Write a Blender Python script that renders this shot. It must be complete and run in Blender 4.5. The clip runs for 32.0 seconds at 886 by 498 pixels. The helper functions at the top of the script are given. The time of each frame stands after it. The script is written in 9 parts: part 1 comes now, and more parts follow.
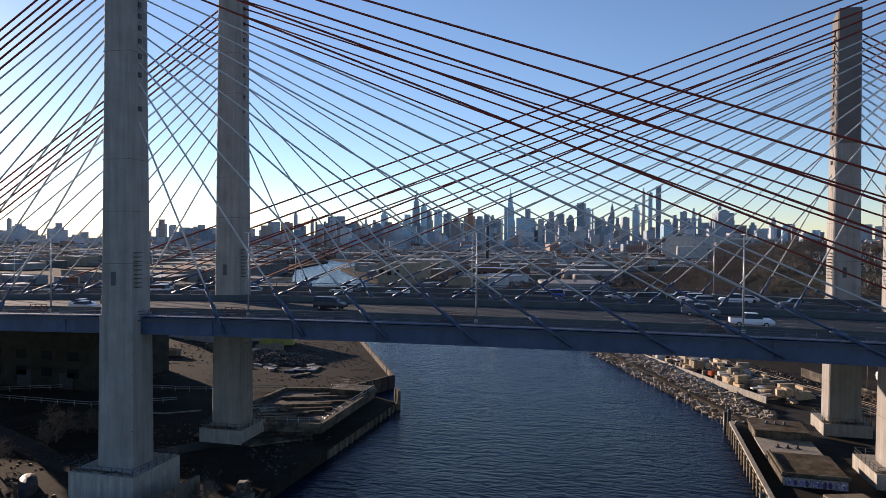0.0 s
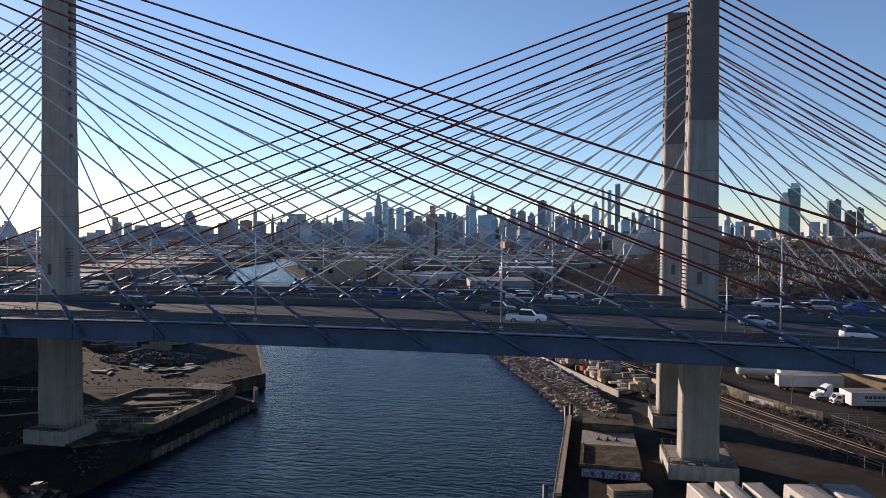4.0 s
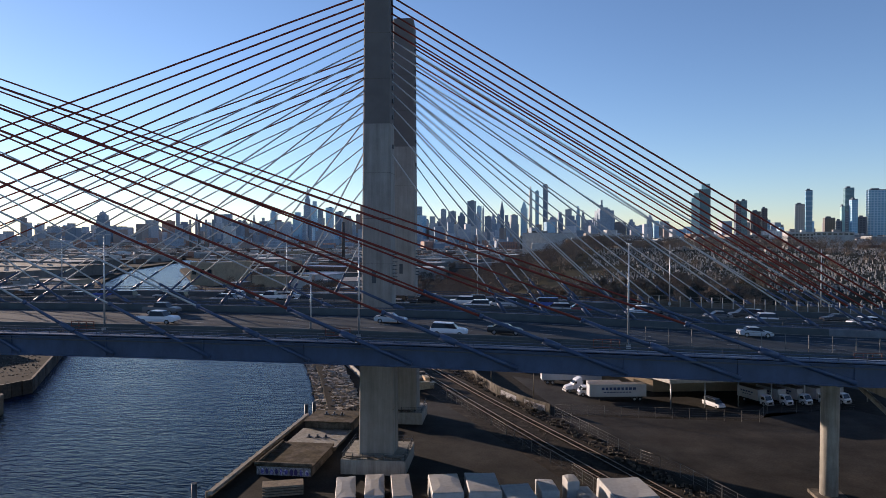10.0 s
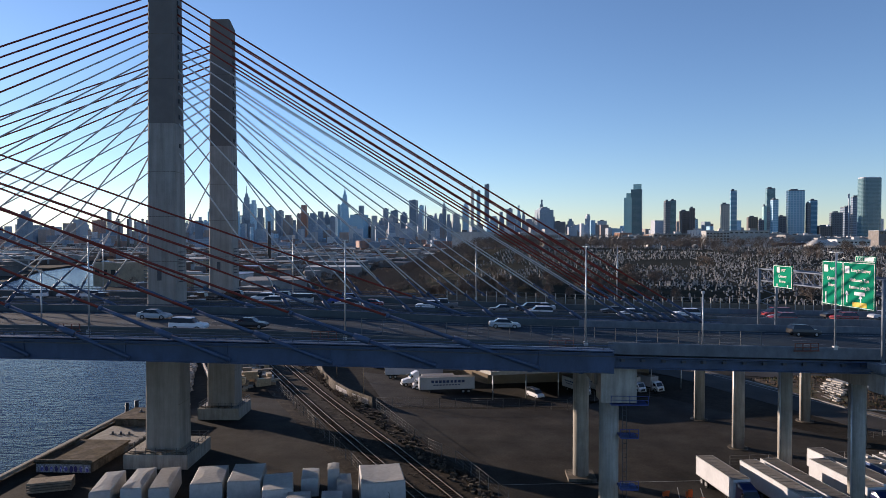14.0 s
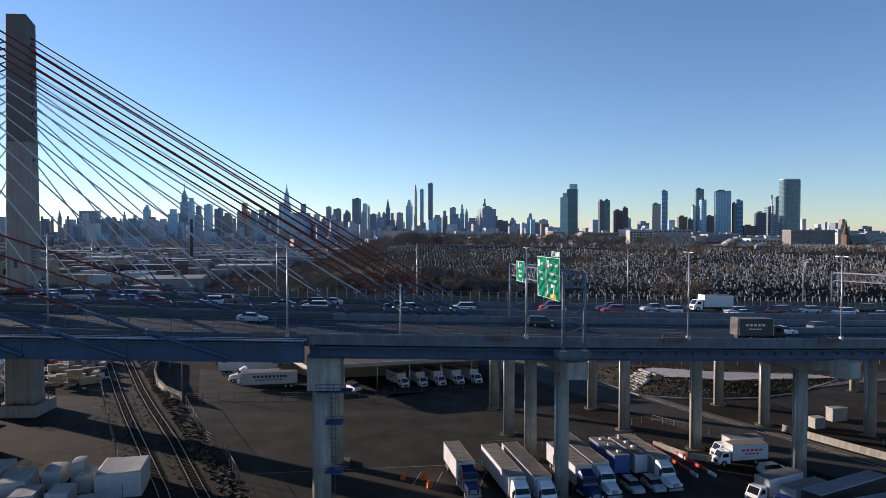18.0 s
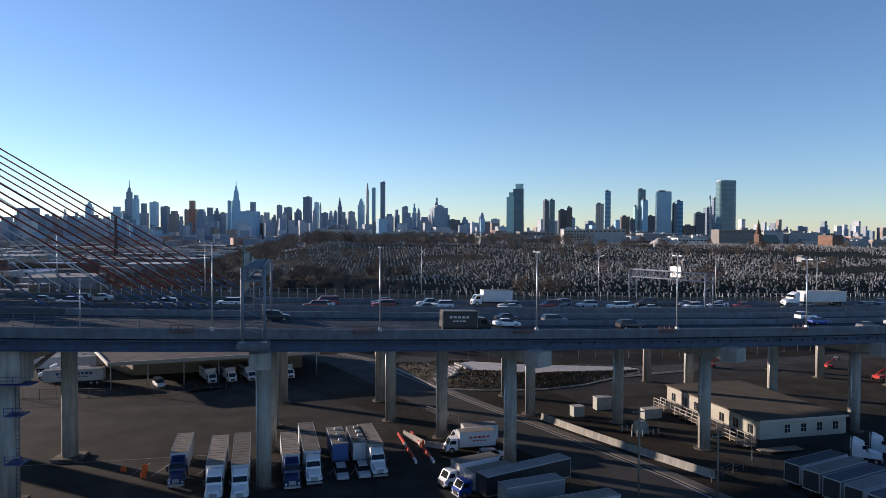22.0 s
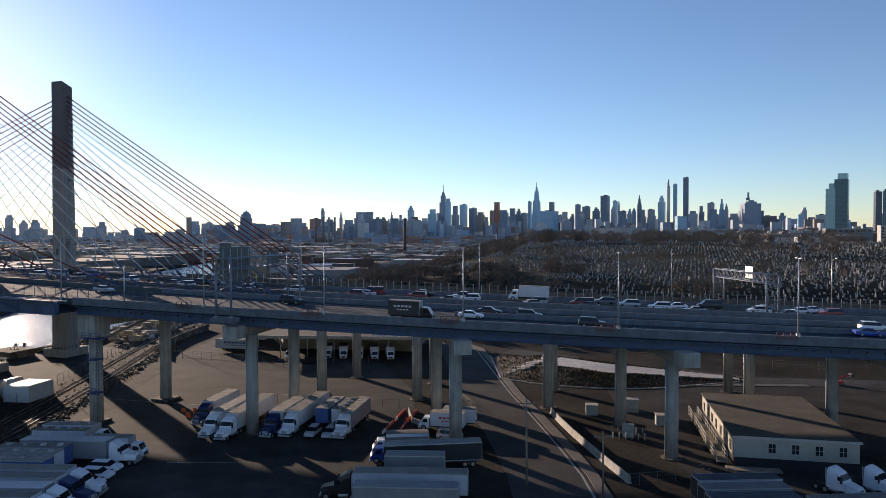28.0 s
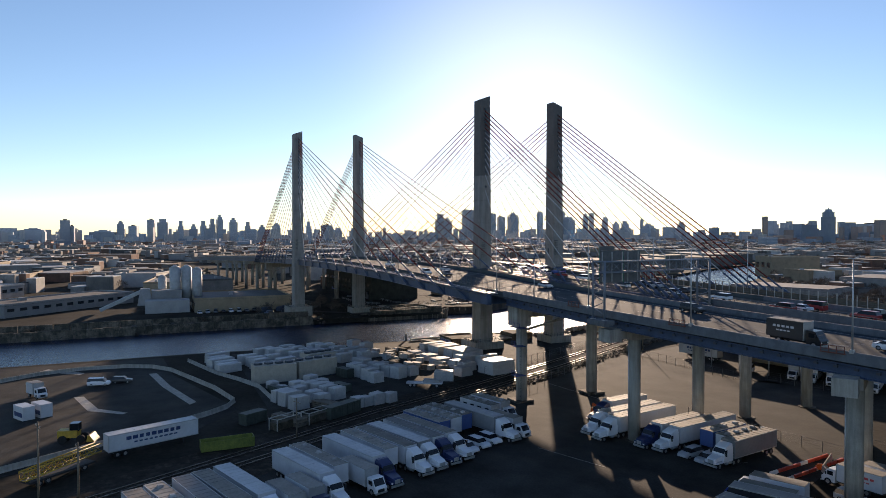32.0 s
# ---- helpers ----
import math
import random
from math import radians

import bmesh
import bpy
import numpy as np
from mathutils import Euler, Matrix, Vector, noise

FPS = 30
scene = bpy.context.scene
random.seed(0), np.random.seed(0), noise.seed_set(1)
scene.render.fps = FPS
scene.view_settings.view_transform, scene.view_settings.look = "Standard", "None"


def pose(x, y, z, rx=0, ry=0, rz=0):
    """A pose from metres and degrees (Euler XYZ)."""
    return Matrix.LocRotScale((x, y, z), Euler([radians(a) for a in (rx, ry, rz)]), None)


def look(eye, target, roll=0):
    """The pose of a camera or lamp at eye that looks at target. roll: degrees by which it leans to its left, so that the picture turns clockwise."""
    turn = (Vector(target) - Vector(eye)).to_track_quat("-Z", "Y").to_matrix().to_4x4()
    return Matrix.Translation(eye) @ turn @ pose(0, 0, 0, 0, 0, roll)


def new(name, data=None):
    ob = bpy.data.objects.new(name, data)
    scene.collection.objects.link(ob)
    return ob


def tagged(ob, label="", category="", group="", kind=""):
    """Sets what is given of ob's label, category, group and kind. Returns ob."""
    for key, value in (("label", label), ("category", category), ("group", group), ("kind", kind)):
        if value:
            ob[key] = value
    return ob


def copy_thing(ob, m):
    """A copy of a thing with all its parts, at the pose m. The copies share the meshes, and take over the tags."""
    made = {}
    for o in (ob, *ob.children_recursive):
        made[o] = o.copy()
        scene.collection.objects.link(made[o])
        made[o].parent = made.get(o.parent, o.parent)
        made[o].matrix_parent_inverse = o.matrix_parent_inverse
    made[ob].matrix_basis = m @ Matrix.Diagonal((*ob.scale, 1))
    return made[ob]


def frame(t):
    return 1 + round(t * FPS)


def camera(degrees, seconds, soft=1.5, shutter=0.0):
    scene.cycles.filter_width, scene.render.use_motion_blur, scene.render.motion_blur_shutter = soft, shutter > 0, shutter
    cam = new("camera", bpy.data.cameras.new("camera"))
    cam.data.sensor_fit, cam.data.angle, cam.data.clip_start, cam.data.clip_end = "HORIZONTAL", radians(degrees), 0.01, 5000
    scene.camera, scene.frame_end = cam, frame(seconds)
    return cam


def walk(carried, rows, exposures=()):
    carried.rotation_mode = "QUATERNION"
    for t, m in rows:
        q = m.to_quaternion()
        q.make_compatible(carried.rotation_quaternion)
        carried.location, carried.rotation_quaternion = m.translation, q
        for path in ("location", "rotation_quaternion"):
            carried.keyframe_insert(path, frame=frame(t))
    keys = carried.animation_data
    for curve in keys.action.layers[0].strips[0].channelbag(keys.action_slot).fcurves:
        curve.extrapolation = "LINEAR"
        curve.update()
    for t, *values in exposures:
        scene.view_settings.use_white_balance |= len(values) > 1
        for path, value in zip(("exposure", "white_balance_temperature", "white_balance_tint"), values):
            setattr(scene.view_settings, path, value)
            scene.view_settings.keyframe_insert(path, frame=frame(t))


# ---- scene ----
cam = camera(66.24, 32.0, soft=0.3)
PATH = [
    (0, look((3.93, -105.90, 39.97), (-22.89, -9.58, 38.37), 0.41)),
    (3, look((22.40, -101.98, 40.33), (-0.80, -4.73, 38.39), 0.35)),
    (6, look((42.04, -98.73, 40.32), (22.74, -0.62, 38.50), 0.24)),
    (9, look((63.45, -95.72, 40.45), (48.75, 3.18, 38.56), 0.09)),
    (11, look((77.75, -95.05, 40.67), (66.97, 4.35, 38.77), 0.07)),
    (13, look((91.24, -95.77, 40.45), (84.40, 3.98, 38.49), -0.03)),
    (16, look((112.77, -98.92, 40.14), (111.70, 1.05, 38.09), 0.04)),
    (18, look((129.14, -100.42, 39.98), (131.86, -0.48, 37.81), 0.06)),
    (20.5, look((151.36, -103.66, 39.66), (158.03, -3.91, 37.41), 0.28)),
    (23, look((176.54, -107.58, 39.57), (186.50, -8.10, 37.26), 0.12)),
    (24.5, look((192.48, -109.72, 39.52), (202.80, -10.28, 37.20), 0.08)),
    (26.5, look((213.42, -112.11, 39.55), (208.64, -12.26, 37.18), -0.09)),
    (27.3, look((220.54, -111.35, 39.37), (198.22, -13.90, 36.98), -0.14)),
    (28, look((225.95, -109.80, 39.43), (191.22, -16.06, 36.97), -0.18)),
    (28.5, look((229.98, -108.15, 39.36), (186.33, -18.21, 36.93), -0.24)),
    (29, look((234.20, -105.95, 39.30), (181.97, -20.71, 36.90), -0.36)),
    (30, look((240.53, -100.19, 39.31), (172.85, -26.60, 36.97), -0.35)),
    (31, look((245.52, -93.44, 39.44), (164.03, -35.52, 37.20), -0.30)),
    (32, look((248.61, -85.12, 40.03), (156.78, -45.60, 37.75), -0.11)),
]
EXPOSURES = ((0.0, 0.67, 6950.0, 22.0), (8.0, 0.63, 6700.0, 22.0), (14.0, 0.60, 6450.0, 20.0), (24.0, 0.58, 6300.0, 19.0), (28.0, 0.60, 6850.0, 20.0), (29.0, 0.65, 7150.0, 20.0), (30.0, 0.55, 7200.0, 19.0), (32.0, 0.68, 7350.0, 19.0))
walk(cam, PATH, EXPOSURES)

# ---------------------------------------------------------------- light
SUN_AZ, SUN_EL = radians(59.0), radians(10.5)      # azimuth to the left of +Y, elevation
world = bpy.data.worlds.new("sky")
scene.world = world
world.use_nodes = True
wn = world.node_tree
bg = wn.nodes["Background"]
sky = wn.nodes.new("ShaderNodeTexSky")
sky.sky_type = 'NISHITA'
sky.sun_disc = False
sky.sun_elevation = SUN_EL
sky.sun_rotation = -SUN_AZ
sky.altitude = 1500.0
sky.air_density = 1.0
sky.dust_density = 0.22
sky.ozone_density = 3.2
bg.inputs["Strength"].default_value = 0.12
sun_dir = Vector((-math.sin(SUN_AZ) * math.cos(SUN_EL), math.cos(SUN_AZ) * math.cos(SUN_EL), math.sin(SUN_EL)))
# the bright haze that stands round a low sun
coord = wn.nodes.new("ShaderNodeTexCoord")
dotp = wn.nodes.new("ShaderNodeVectorMath")
dotp.operation = 'DOT_PRODUCT'
dotp.inputs[1].default_value = sun_dir
wn.links.new(coord.outputs["Generated"], dotp.inputs[0])
glow = wn.nodes.new("ShaderNodeMapRange")
glow.inputs["From Min"].default_value = math.cos(radians(21.0))
glow.inputs["To Max"].default_value = 1.0
wn.links.new(dotp.outputs["Value"], glow.inputs["Value"])
peak = wn.nodes.new("ShaderNodeMath")
peak.operation = 'POWER'
peak.inputs[1].default_value = 3.0
wn.links.new(glow.outputs["Result"], peak.inputs[0])
full = wn.nodes.new("ShaderNodeVectorMath")
full.operation = 'SCALE'
full.inputs[0].default_value = (1.5, 1.46, 1.4)
wn.links.new(peak.outputs["Value"], full.inputs["Scale"])
both = wn.nodes.new("ShaderNodeVectorMath")
both.operation = 'ADD'
wn.links.new(sky.outputs["Color"], both.inputs[0])
wn.links.new(full.outputs["Vector"], both.inputs[1])
wn.links.new(both.outputs["Vector"], bg.inputs["Color"])
sun_data = bpy.data.lights.new("sun", 'SUN')
sun_data.energy = 4.6
sun_data.angle = radians(0.55)
sun_data.color = (1.0, 0.84, 0.66)
sun = new("sun", sun_data)
sun.matrix_world = look(sun_dir * 100.0, (0, 0, 0))

# ---------------------------------------------------------------- tools
class MB:
    """Gathers vertices and faces for one mesh."""
    def __init__(self):
        self.v, self.f, self.s = [], [], []

    def add(self, verts, faces, smooth=False):
        n = len(self.v)
        self.v.extend(tuple(p) for p in verts)
        self.f.extend(tuple(i + n for i in fc) for fc in faces)
        self.s.extend([smooth] * len(faces))
        return self

    def box(self, c, s, rz=0.0, taper=1.0, tapery=None):
        """A box with its centre, size, turn about z in degrees, and the top's share of the bottom."""
        a = radians(rz)
        ca, sa = math.cos(a), math.sin(a)
        ty = taper if tapery is None else tapery
        vs = []
        for dz, kx, ky in ((-0.5, 1.0, 1.0), (0.5, taper, ty)):
            for dx, dy in ((-0.5, -0.5), (0.5, -0.5), (0.5, 0.5), (-0.5, 0.5)):
                x, y = dx * s[0] * kx, dy * s[1] * ky
                vs.append((c[0] + ca * x - sa * y, c[1] + sa * x + ca * y, c[2] + dz * s[2]))
        return self.add(vs, [(3, 2, 1, 0), (4, 5, 6, 7), (0, 1, 5, 4), (1, 2, 6, 5), (2, 3, 7, 6), (3, 0, 4, 7)])

    def tube(self, p0, p1, r0, r1=None, n=8, caps=True):
        p0, p1 = Vector(p0), Vector(p1)
        r1 = r0 if r1 is None else r1
        d = (p1 - p0)
        u = d.orthogonal().normalized()
        w = d.cross(u).normalized()
        vs = []
        for p, r in ((p0, r0), (p1, r1)):
            for i in range(n):
                t = 2 * math.pi * i / n
                vs.append(p + r * (math.cos(t) * u + math.sin(t) * w))
        self.add(vs, [(i, (i + 1) % n, n + (i + 1) % n, n + i) for i in range(n)], True)
        if caps:
            k = len(self.v) - 2 * n
            self.f += [tuple(k + n - 1 - i for i in range(n)), tuple(k + n + i for i in range(n))]
            self.s += [False, False]
        return self

    def prism(self, pts, z0, z1):
        """An upright prism over a plan outline."""
        n = len(pts)
        zt = z1 if callable(z1) else (lambda x, y: z1)
        vs = [(x, y, z0) for x, y in pts] + [(x, y, zt(x, y)) for x, y in pts]
        fs = [tuple(range(n - 1, -1, -1)), tuple(range(n, 2 * n))]
        fs += [(i, (i + 1) % n, n + (i + 1) % n, n + i) for i in range(n)]
        return self.add(vs, fs)

    def side(self, pts, y0, y1):
        """A prism across y over an outline in x and z."""
        n = len(pts)
        vs = [(x, y0, z) for x, z in pts] + [(x, y1, z) for x, z in pts]
        fs = [tuple(range(n)), tuple(range(2 * n - 1, n - 1, -1))]
        fs += [(i, n + i, n + (i + 1) % n, (i + 1) % n) for i in range(n)]
        return self.add(vs, fs)

    def loft(self, rings, smooth=False):
        """Closed rings with equal counts of points, joined one after another, with end caps."""
        n = len(rings[0])
        vs = [p for r in rings for p in r]
        fs = []
        for k in range(len(rings) - 1):
            for i in range(n):
                fs.append((k * n + i, k * n + (i + 1) % n, (k + 1) * n + (i + 1) % n, (k + 1) * n + i))
        self.add(vs, fs, smooth)
        m = len(self.v) - len(vs)
        self.f += [tuple(m + n - 1 - i for i in range(n)), tuple(m + len(vs) - n + i for i in range(n))]
        self.s += [False, False]
        return self

    def mesh(self, name, mat):
        me = bpy.data.meshes.new(name)
        me.from_pydata(self.v, [], self.f)
        if any(self.s):
            me.polygons.foreach_set("use_smooth", self.s)
        for m in (mat if isinstance(mat, (list, tuple)) else [mat]):
            me.materials.append(m)
        me.update()
        return me


def part(name, mb, mat, parent=None, label="", kind=""):
    """One mesh under a thing or a part, given in that parent's own frame."""
    ob = new(name, mb if isinstance(mb, bpy.types.Mesh) else mb.mesh(name, mat))
    if parent is not None:
        ob.parent = parent
    return tagged(ob, label=label, kind=kind)


def thing(name, label, category, m=None, group="", kind=""):
    ob = new(name)
    ob.empty_display_size = 0.1
    if m is not None:
        ob.matrix_basis = m
    return tagged(ob, label, category, group, kind)


def solo(name, mb, mat, label, category, group="", kind="", m=None):
    ob = new(name, mb if isinstance(mb, bpy.types.Mesh) else mb.mesh(name, mat))
    if m is not None:
        ob.matrix_basis = m
    return tagged(ob, label, category, group, kind)


# ---------------------------------------------------------------- materials
def mat(name, color, rough=0.7, metal=0.0, vary=0.25, scale=1.5, fine=25.0, bump=0.15, rnd=0.0, spec=0.5, second=None, amount=0.5):
    """A surface with stains at two scales, relief, and a change from piece to piece."""
    m = bpy.data.materials.new(name)
    m.use_nodes = True
    nt = m.node_tree
    b = nt.nodes["Principled BSDF"]
    tc = nt.nodes.new("ShaderNodeTexCoord")
    n1 = nt.nodes.new("ShaderNodeTexNoise")
    n1.inputs["Scale"].default_value = 1.0 / scale
    n1.inputs["Detail"].default_value = 5.0
    n1.inputs["Roughness"].default_value = 0.62
    n2 = nt.nodes.new("ShaderNodeTexNoise")
    n2.inputs["Scale"].default_value = fine
    n2.inputs["Detail"].default_value = 3.0
    geo = nt.nodes.new("ShaderNodeNewGeometry")
    for n in (n1, n2):
        nt.links.new(geo.outputs["Position"], n.inputs["Vector"])
    ramp = nt.nodes.new("ShaderNodeMapRange")
    ramp.inputs["From Min"].default_value = 0.3
    ramp.inputs["From Max"].default_value = 0.7
    ramp.inputs["To Min"].default_value = 1.0 - vary
    ramp.inputs["To Max"].default_value = 1.0 + vary
    nt.links.new(n1.outputs["Fac"], ramp.inputs["Value"])
    r2 = nt.nodes.new("ShaderNodeMapRange")
    r2.inputs["From Min"].default_value = 0.3
    r2.inputs["From Max"].default_value = 0.7
    r2.inputs["To Min"].default_value = 1.0 - 0.45 * vary
    r2.inputs["To Max"].default_value = 1.0 + 0.45 * vary
    nt.links.new(n2.outputs["Fac"], r2.inputs["Value"])
    mul = nt.nodes.new("ShaderNodeMath")
    mul.operation = 'MULTIPLY'
    nt.links.new(ramp.outputs["Result"], mul.inputs[0])
    nt.links.new(r2.outputs["Result"], mul.inputs[1])
    last = mul.outputs[0]
    if rnd:
        oi = nt.nodes.new("ShaderNodeObjectInfo")
        rr = nt.nodes.new("ShaderNodeMapRange")
        rr.inputs["To Min"].default_value = 1.0 - rnd
        rr.inputs["To Max"].default_value = 1.0 + rnd
        add = nt.nodes.new("ShaderNodeMath")
        add.operation = 'ADD'
        fr = nt.nodes.new("ShaderNodeMath")
        fr.operation = 'FRACT'
        nt.links.new(oi.outputs["Random"], add.inputs[0])
        nt.links.new(geo.outputs["Random Per Island"], add.inputs[1])
        nt.links.new(add.outputs[0], fr.inputs[0])
        nt.links.new(fr.outputs[0], rr.inputs["Value"])
        m3 = nt.nodes.new("ShaderNodeMath")
        m3.operation = 'MULTIPLY'
        nt.links.new(last, m3.inputs[0])
        nt.links.new(rr.outputs["Result"], m3.inputs[1])
        last = m3.outputs[0]
    col = nt.nodes.new("ShaderNodeMix")
    col.data_type = 'RGBA'
    col.blend_type = 'MULTIPLY'
    col.inputs["Factor"].default_value = 1.0
    base = col.inputs[6]
    base.default_value = (*color, 1)
    if second:
        mx = nt.nodes.new("ShaderNodeMix")
        mx.data_type = 'RGBA'
        mx.inputs[6].default_value = (*color, 1)
        mx.inputs[7].default_value = (*second, 1)
        n3 = nt.nodes.new("ShaderNodeTexNoise")
        n3.inputs["Scale"].default_value = 0.6 / scale
        n3.inputs["Detail"].default_value = 6.0
        n3.inputs["Roughness"].default_value = 0.7
        nt.links.new(geo.outputs["Position"], n3.inputs["Vector"])
        r3 = nt.nodes.new("ShaderNodeMapRange")
        r3.inputs["From Min"].default_value = 0.62 - 0.3 * amount
        r3.inputs["From Max"].default_value = 0.72 - 0.3 * amount
        nt.links.new(n3.outputs["Fac"], r3.inputs["Value"])
        nt.links.new(r3.outputs["Result"], mx.inputs["Factor"])
        nt.links.new(mx.outputs[2], base)
    nt.links.new(last, col.inputs[7])
    nt.links.new(col.outputs[2], b.inputs["Base Color"])
    b.inputs["Roughness"].default_value = rough
    b.inputs["Metallic"].default_value = metal
    b.inputs["Specular IOR Level"].default_value = spec
    if bump:
        bp = nt.nodes.new("ShaderNodeBump")
        bp.inputs["Strength"].default_value = bump
        bp.inputs["Distance"].default_value = 0.05
        nt.links.new(n2.outputs["Fac"], bp.inputs["Height"])
        nt.links.new(bp.outputs["Normal"], b.inputs["Normal"])
    return m


def facade(name, wall, glass, bay=3.0, storey=3.5, share=0.6, rough=0.35, rnd=0.25, metal=0.0):
    """A far facade: rows of windows by storey and bay over a wall."""
    m = mat(name, wall, 0.75, 0, 0.12, 25.0, 2.0, 0, rnd)
    nt = m.node_tree
    b = nt.nodes["Principled BSDF"]
    geo = [n for n in nt.nodes if n.type == 'NEW_GEOMETRY'][0]
    sep = nt.nodes.new("ShaderNodeSeparateXYZ")
    nt.links.new(geo.outputs["Position"], sep.inputs[0])
    xy = nt.nodes.new("ShaderNodeMath")
    xy.operation = 'ADD'
    nt.links.new(sep.outputs["X"], xy.inputs[0])
    nt.links.new(sep.outputs["Y"], xy.inputs[1])
    parts_ = []
    for src, step, k in ((xy.outputs[0], bay, share), (sep.outputs["Z"], storey, 0.6)):
        dv = nt.nodes.new("ShaderNodeMath")
        dv.operation = 'DIVIDE'
        dv.inputs[1].default_value = step
        nt.links.new(src, dv.inputs[0])
        fr = nt.nodes.new("ShaderNodeMath")
        fr.operation = 'FRACT'
        nt.links.new(dv.outputs[0], fr.inputs[0])
        lt = nt.nodes.new("ShaderNodeMath")
        lt.operation = 'LESS_THAN'
        lt.inputs[1].default_value = k
        nt.links.new(fr.outputs[0], lt.inputs[0])
        parts_.append(lt.outputs[0])
    up = nt.nodes.new("ShaderNodeSeparateXYZ")
    nt.links.new(geo.outputs["Normal"], up.inputs[0])
    flat = nt.nodes.new("ShaderNodeMath")
    flat.operation = 'LESS_THAN'
    flat.inputs[1].default_value = 0.5
    nt.links.new(up.outputs["Z"], flat.inputs[0])
    both = nt.nodes.new("ShaderNodeMath")
    both.operation = 'MULTIPLY'
    nt.links.new(parts_[0], both.inputs[0])
    nt.links.new(parts_[1], both.inputs[1])
    b3 = nt.nodes.new("ShaderNodeMath")
    b3.operation = 'MULTIPLY'
    nt.links.new(both.outputs[0], b3.inputs[0])
    nt.links.new(flat.outputs[0], b3.inputs[1])
    link = b.inputs["Base Color"].links[0].from_socket
    mx = nt.nodes.new("ShaderNodeMix")
    mx.data_type = 'RGBA'
    nt.links.new(b3.outputs[0], mx.inputs["Factor"])
    nt.links.new(link, mx.inputs[6])
    mx.inputs[7].default_value = (*glass, 1)
    nt.links.new(mx.outputs[2], b.inputs["Base Color"])
    rg = nt.nodes.new("ShaderNodeMapRange")
    rg.inputs["To Min"].default_value = 0.75
    rg.inputs["To Max"].default_value = rough
    nt.links.new(b3.outputs[0], rg.inputs["Value"])
    nt.links.new(rg.outputs["Result"], b.inputs["Roughness"])
    return m


CONCRETE = mat("pylon_concrete", (0.29, 0.275, 0.255), 0.85, 0, 0.14, 3.0, 12.0, 0.1)


def streaks(m, amount=0.35, width=1.1, length=9.0):
    """Rain streaks and dirt runs down an upright face."""
    nt = m.node_tree
    b = nt.nodes["Principled BSDF"]
    geo = nt.nodes.new("ShaderNodeNewGeometry")
    mp = nt.nodes.new("ShaderNodeMapping")
    mp.inputs["Scale"].default_value = (1.0 / width, 1.0 / width, 1.0 / length)
    nt.links.new(geo.outputs["Position"], mp.inputs["Vector"])
    n = nt.nodes.new("ShaderNodeTexNoise")
    n.inputs["Scale"].default_value = 1.0
    n.inputs["Detail"].default_value = 6.0
    n.inputs["Roughness"].default_value = 0.65
    nt.links.new(mp.outputs["Vector"], n.inputs["Vector"])
    rg = nt.nodes.new("ShaderNodeMapRange")
    rg.inputs["From Min"].default_value = 0.35
    rg.inputs["From Max"].default_value = 0.68
    rg.inputs["To Min"].default_value = 1.0 + amount * 0.3
    rg.inputs["To Max"].default_value = 1.0 - amount
    nt.links.new(n.outputs["Fac"], rg.inputs["Value"])
    mx = nt.nodes.new("ShaderNodeMix")
    mx.data_type = 'RGBA'
    mx.blend_type = 'MULTIPLY'
    mx.inputs["Factor"].default_value = 1.0
    src = b.inputs["Base Color"].links[0].from_socket
    nt.links.new(src, mx.inputs[6])
    nt.links.new(rg.outputs["Result"], mx.inputs[7])
    nt.links.new(mx.outputs[2], b.inputs["Base Color"])
    return m


streaks(CONCRETE, 0.28, 0.9, 14.0)
DARKTOP = mat("dark_top_concrete", (0.135, 0.125, 0.12), 0.8, 0, 0.12, 3.0, 12.0, 0.08)
PIERC = mat("pier_concrete", (0.36, 0.34, 0.30), 0.85, 0, 0.16, 2.0, 10.0, 0.1)
streaks(PIERC, 0.34, 0.6, 8.0)
OLDC = mat("old_concrete", (0.17, 0.145, 0.115), 0.9, 0, 0.4, 2.5, 8.0, 0.3, 0, 0.25, (0.075, 0.068, 0.055), 0.55)
streaks(OLDC, 0.4, 0.8, 3.0)
PARAPET = mat("parapet_concrete", (0.13, 0.148, 0.168), 0.8, 0, 0.15, 4.0, 8.0, 0.1)
STEEL = mat("blue_grey_steel", (0.038, 0.072, 0.14), 0.5, 0, 0.14, 3.0, 6.0, 0.05)
streaks(STEEL, 0.3, 1.6, 3.5)
streaks(PARAPET, 0.3, 1.2, 2.0)
STEELD = mat("dark_steel", (0.06, 0.07, 0.082), 0.5, 0.2, 0.2, 1.0, 10.0, 0.05)
GALV = mat("galvanised_steel", (0.45, 0.47, 0.48), 0.45, 0.6, 0.12, 1.0, 12.0, 0.03)
REDPIPE = mat("maroon_stay_pipe", (0.205, 0.042, 0.031), 0.7, 0, 0.1, 2.0, 8.0, 0.02, 0, 0.15)
GREYPIPE = mat("pale_stay_pipe", (0.46, 0.47, 0.47), 0.7, 0, 0.1, 2.0, 8.0, 0.02, 0, 0.15)
# The lanes' shade and sky tint are put into this blue-grey.
ROAD = mat("shaded_deck_asphalt", (0.036, 0.050, 0.062), 0.9, 0, 0.3, 5.0, 14.0, 0.15, 0, 0.1, (0.044, 0.057, 0.066), 0.4)
ASPHALT = mat("yard_asphalt", (0.040, 0.038, 0.0345), 0.9, 0, 0.45, 7.0, 3.0, 0.3, 0, 0.12, (0.043, 0.039, 0.034), 0.5)
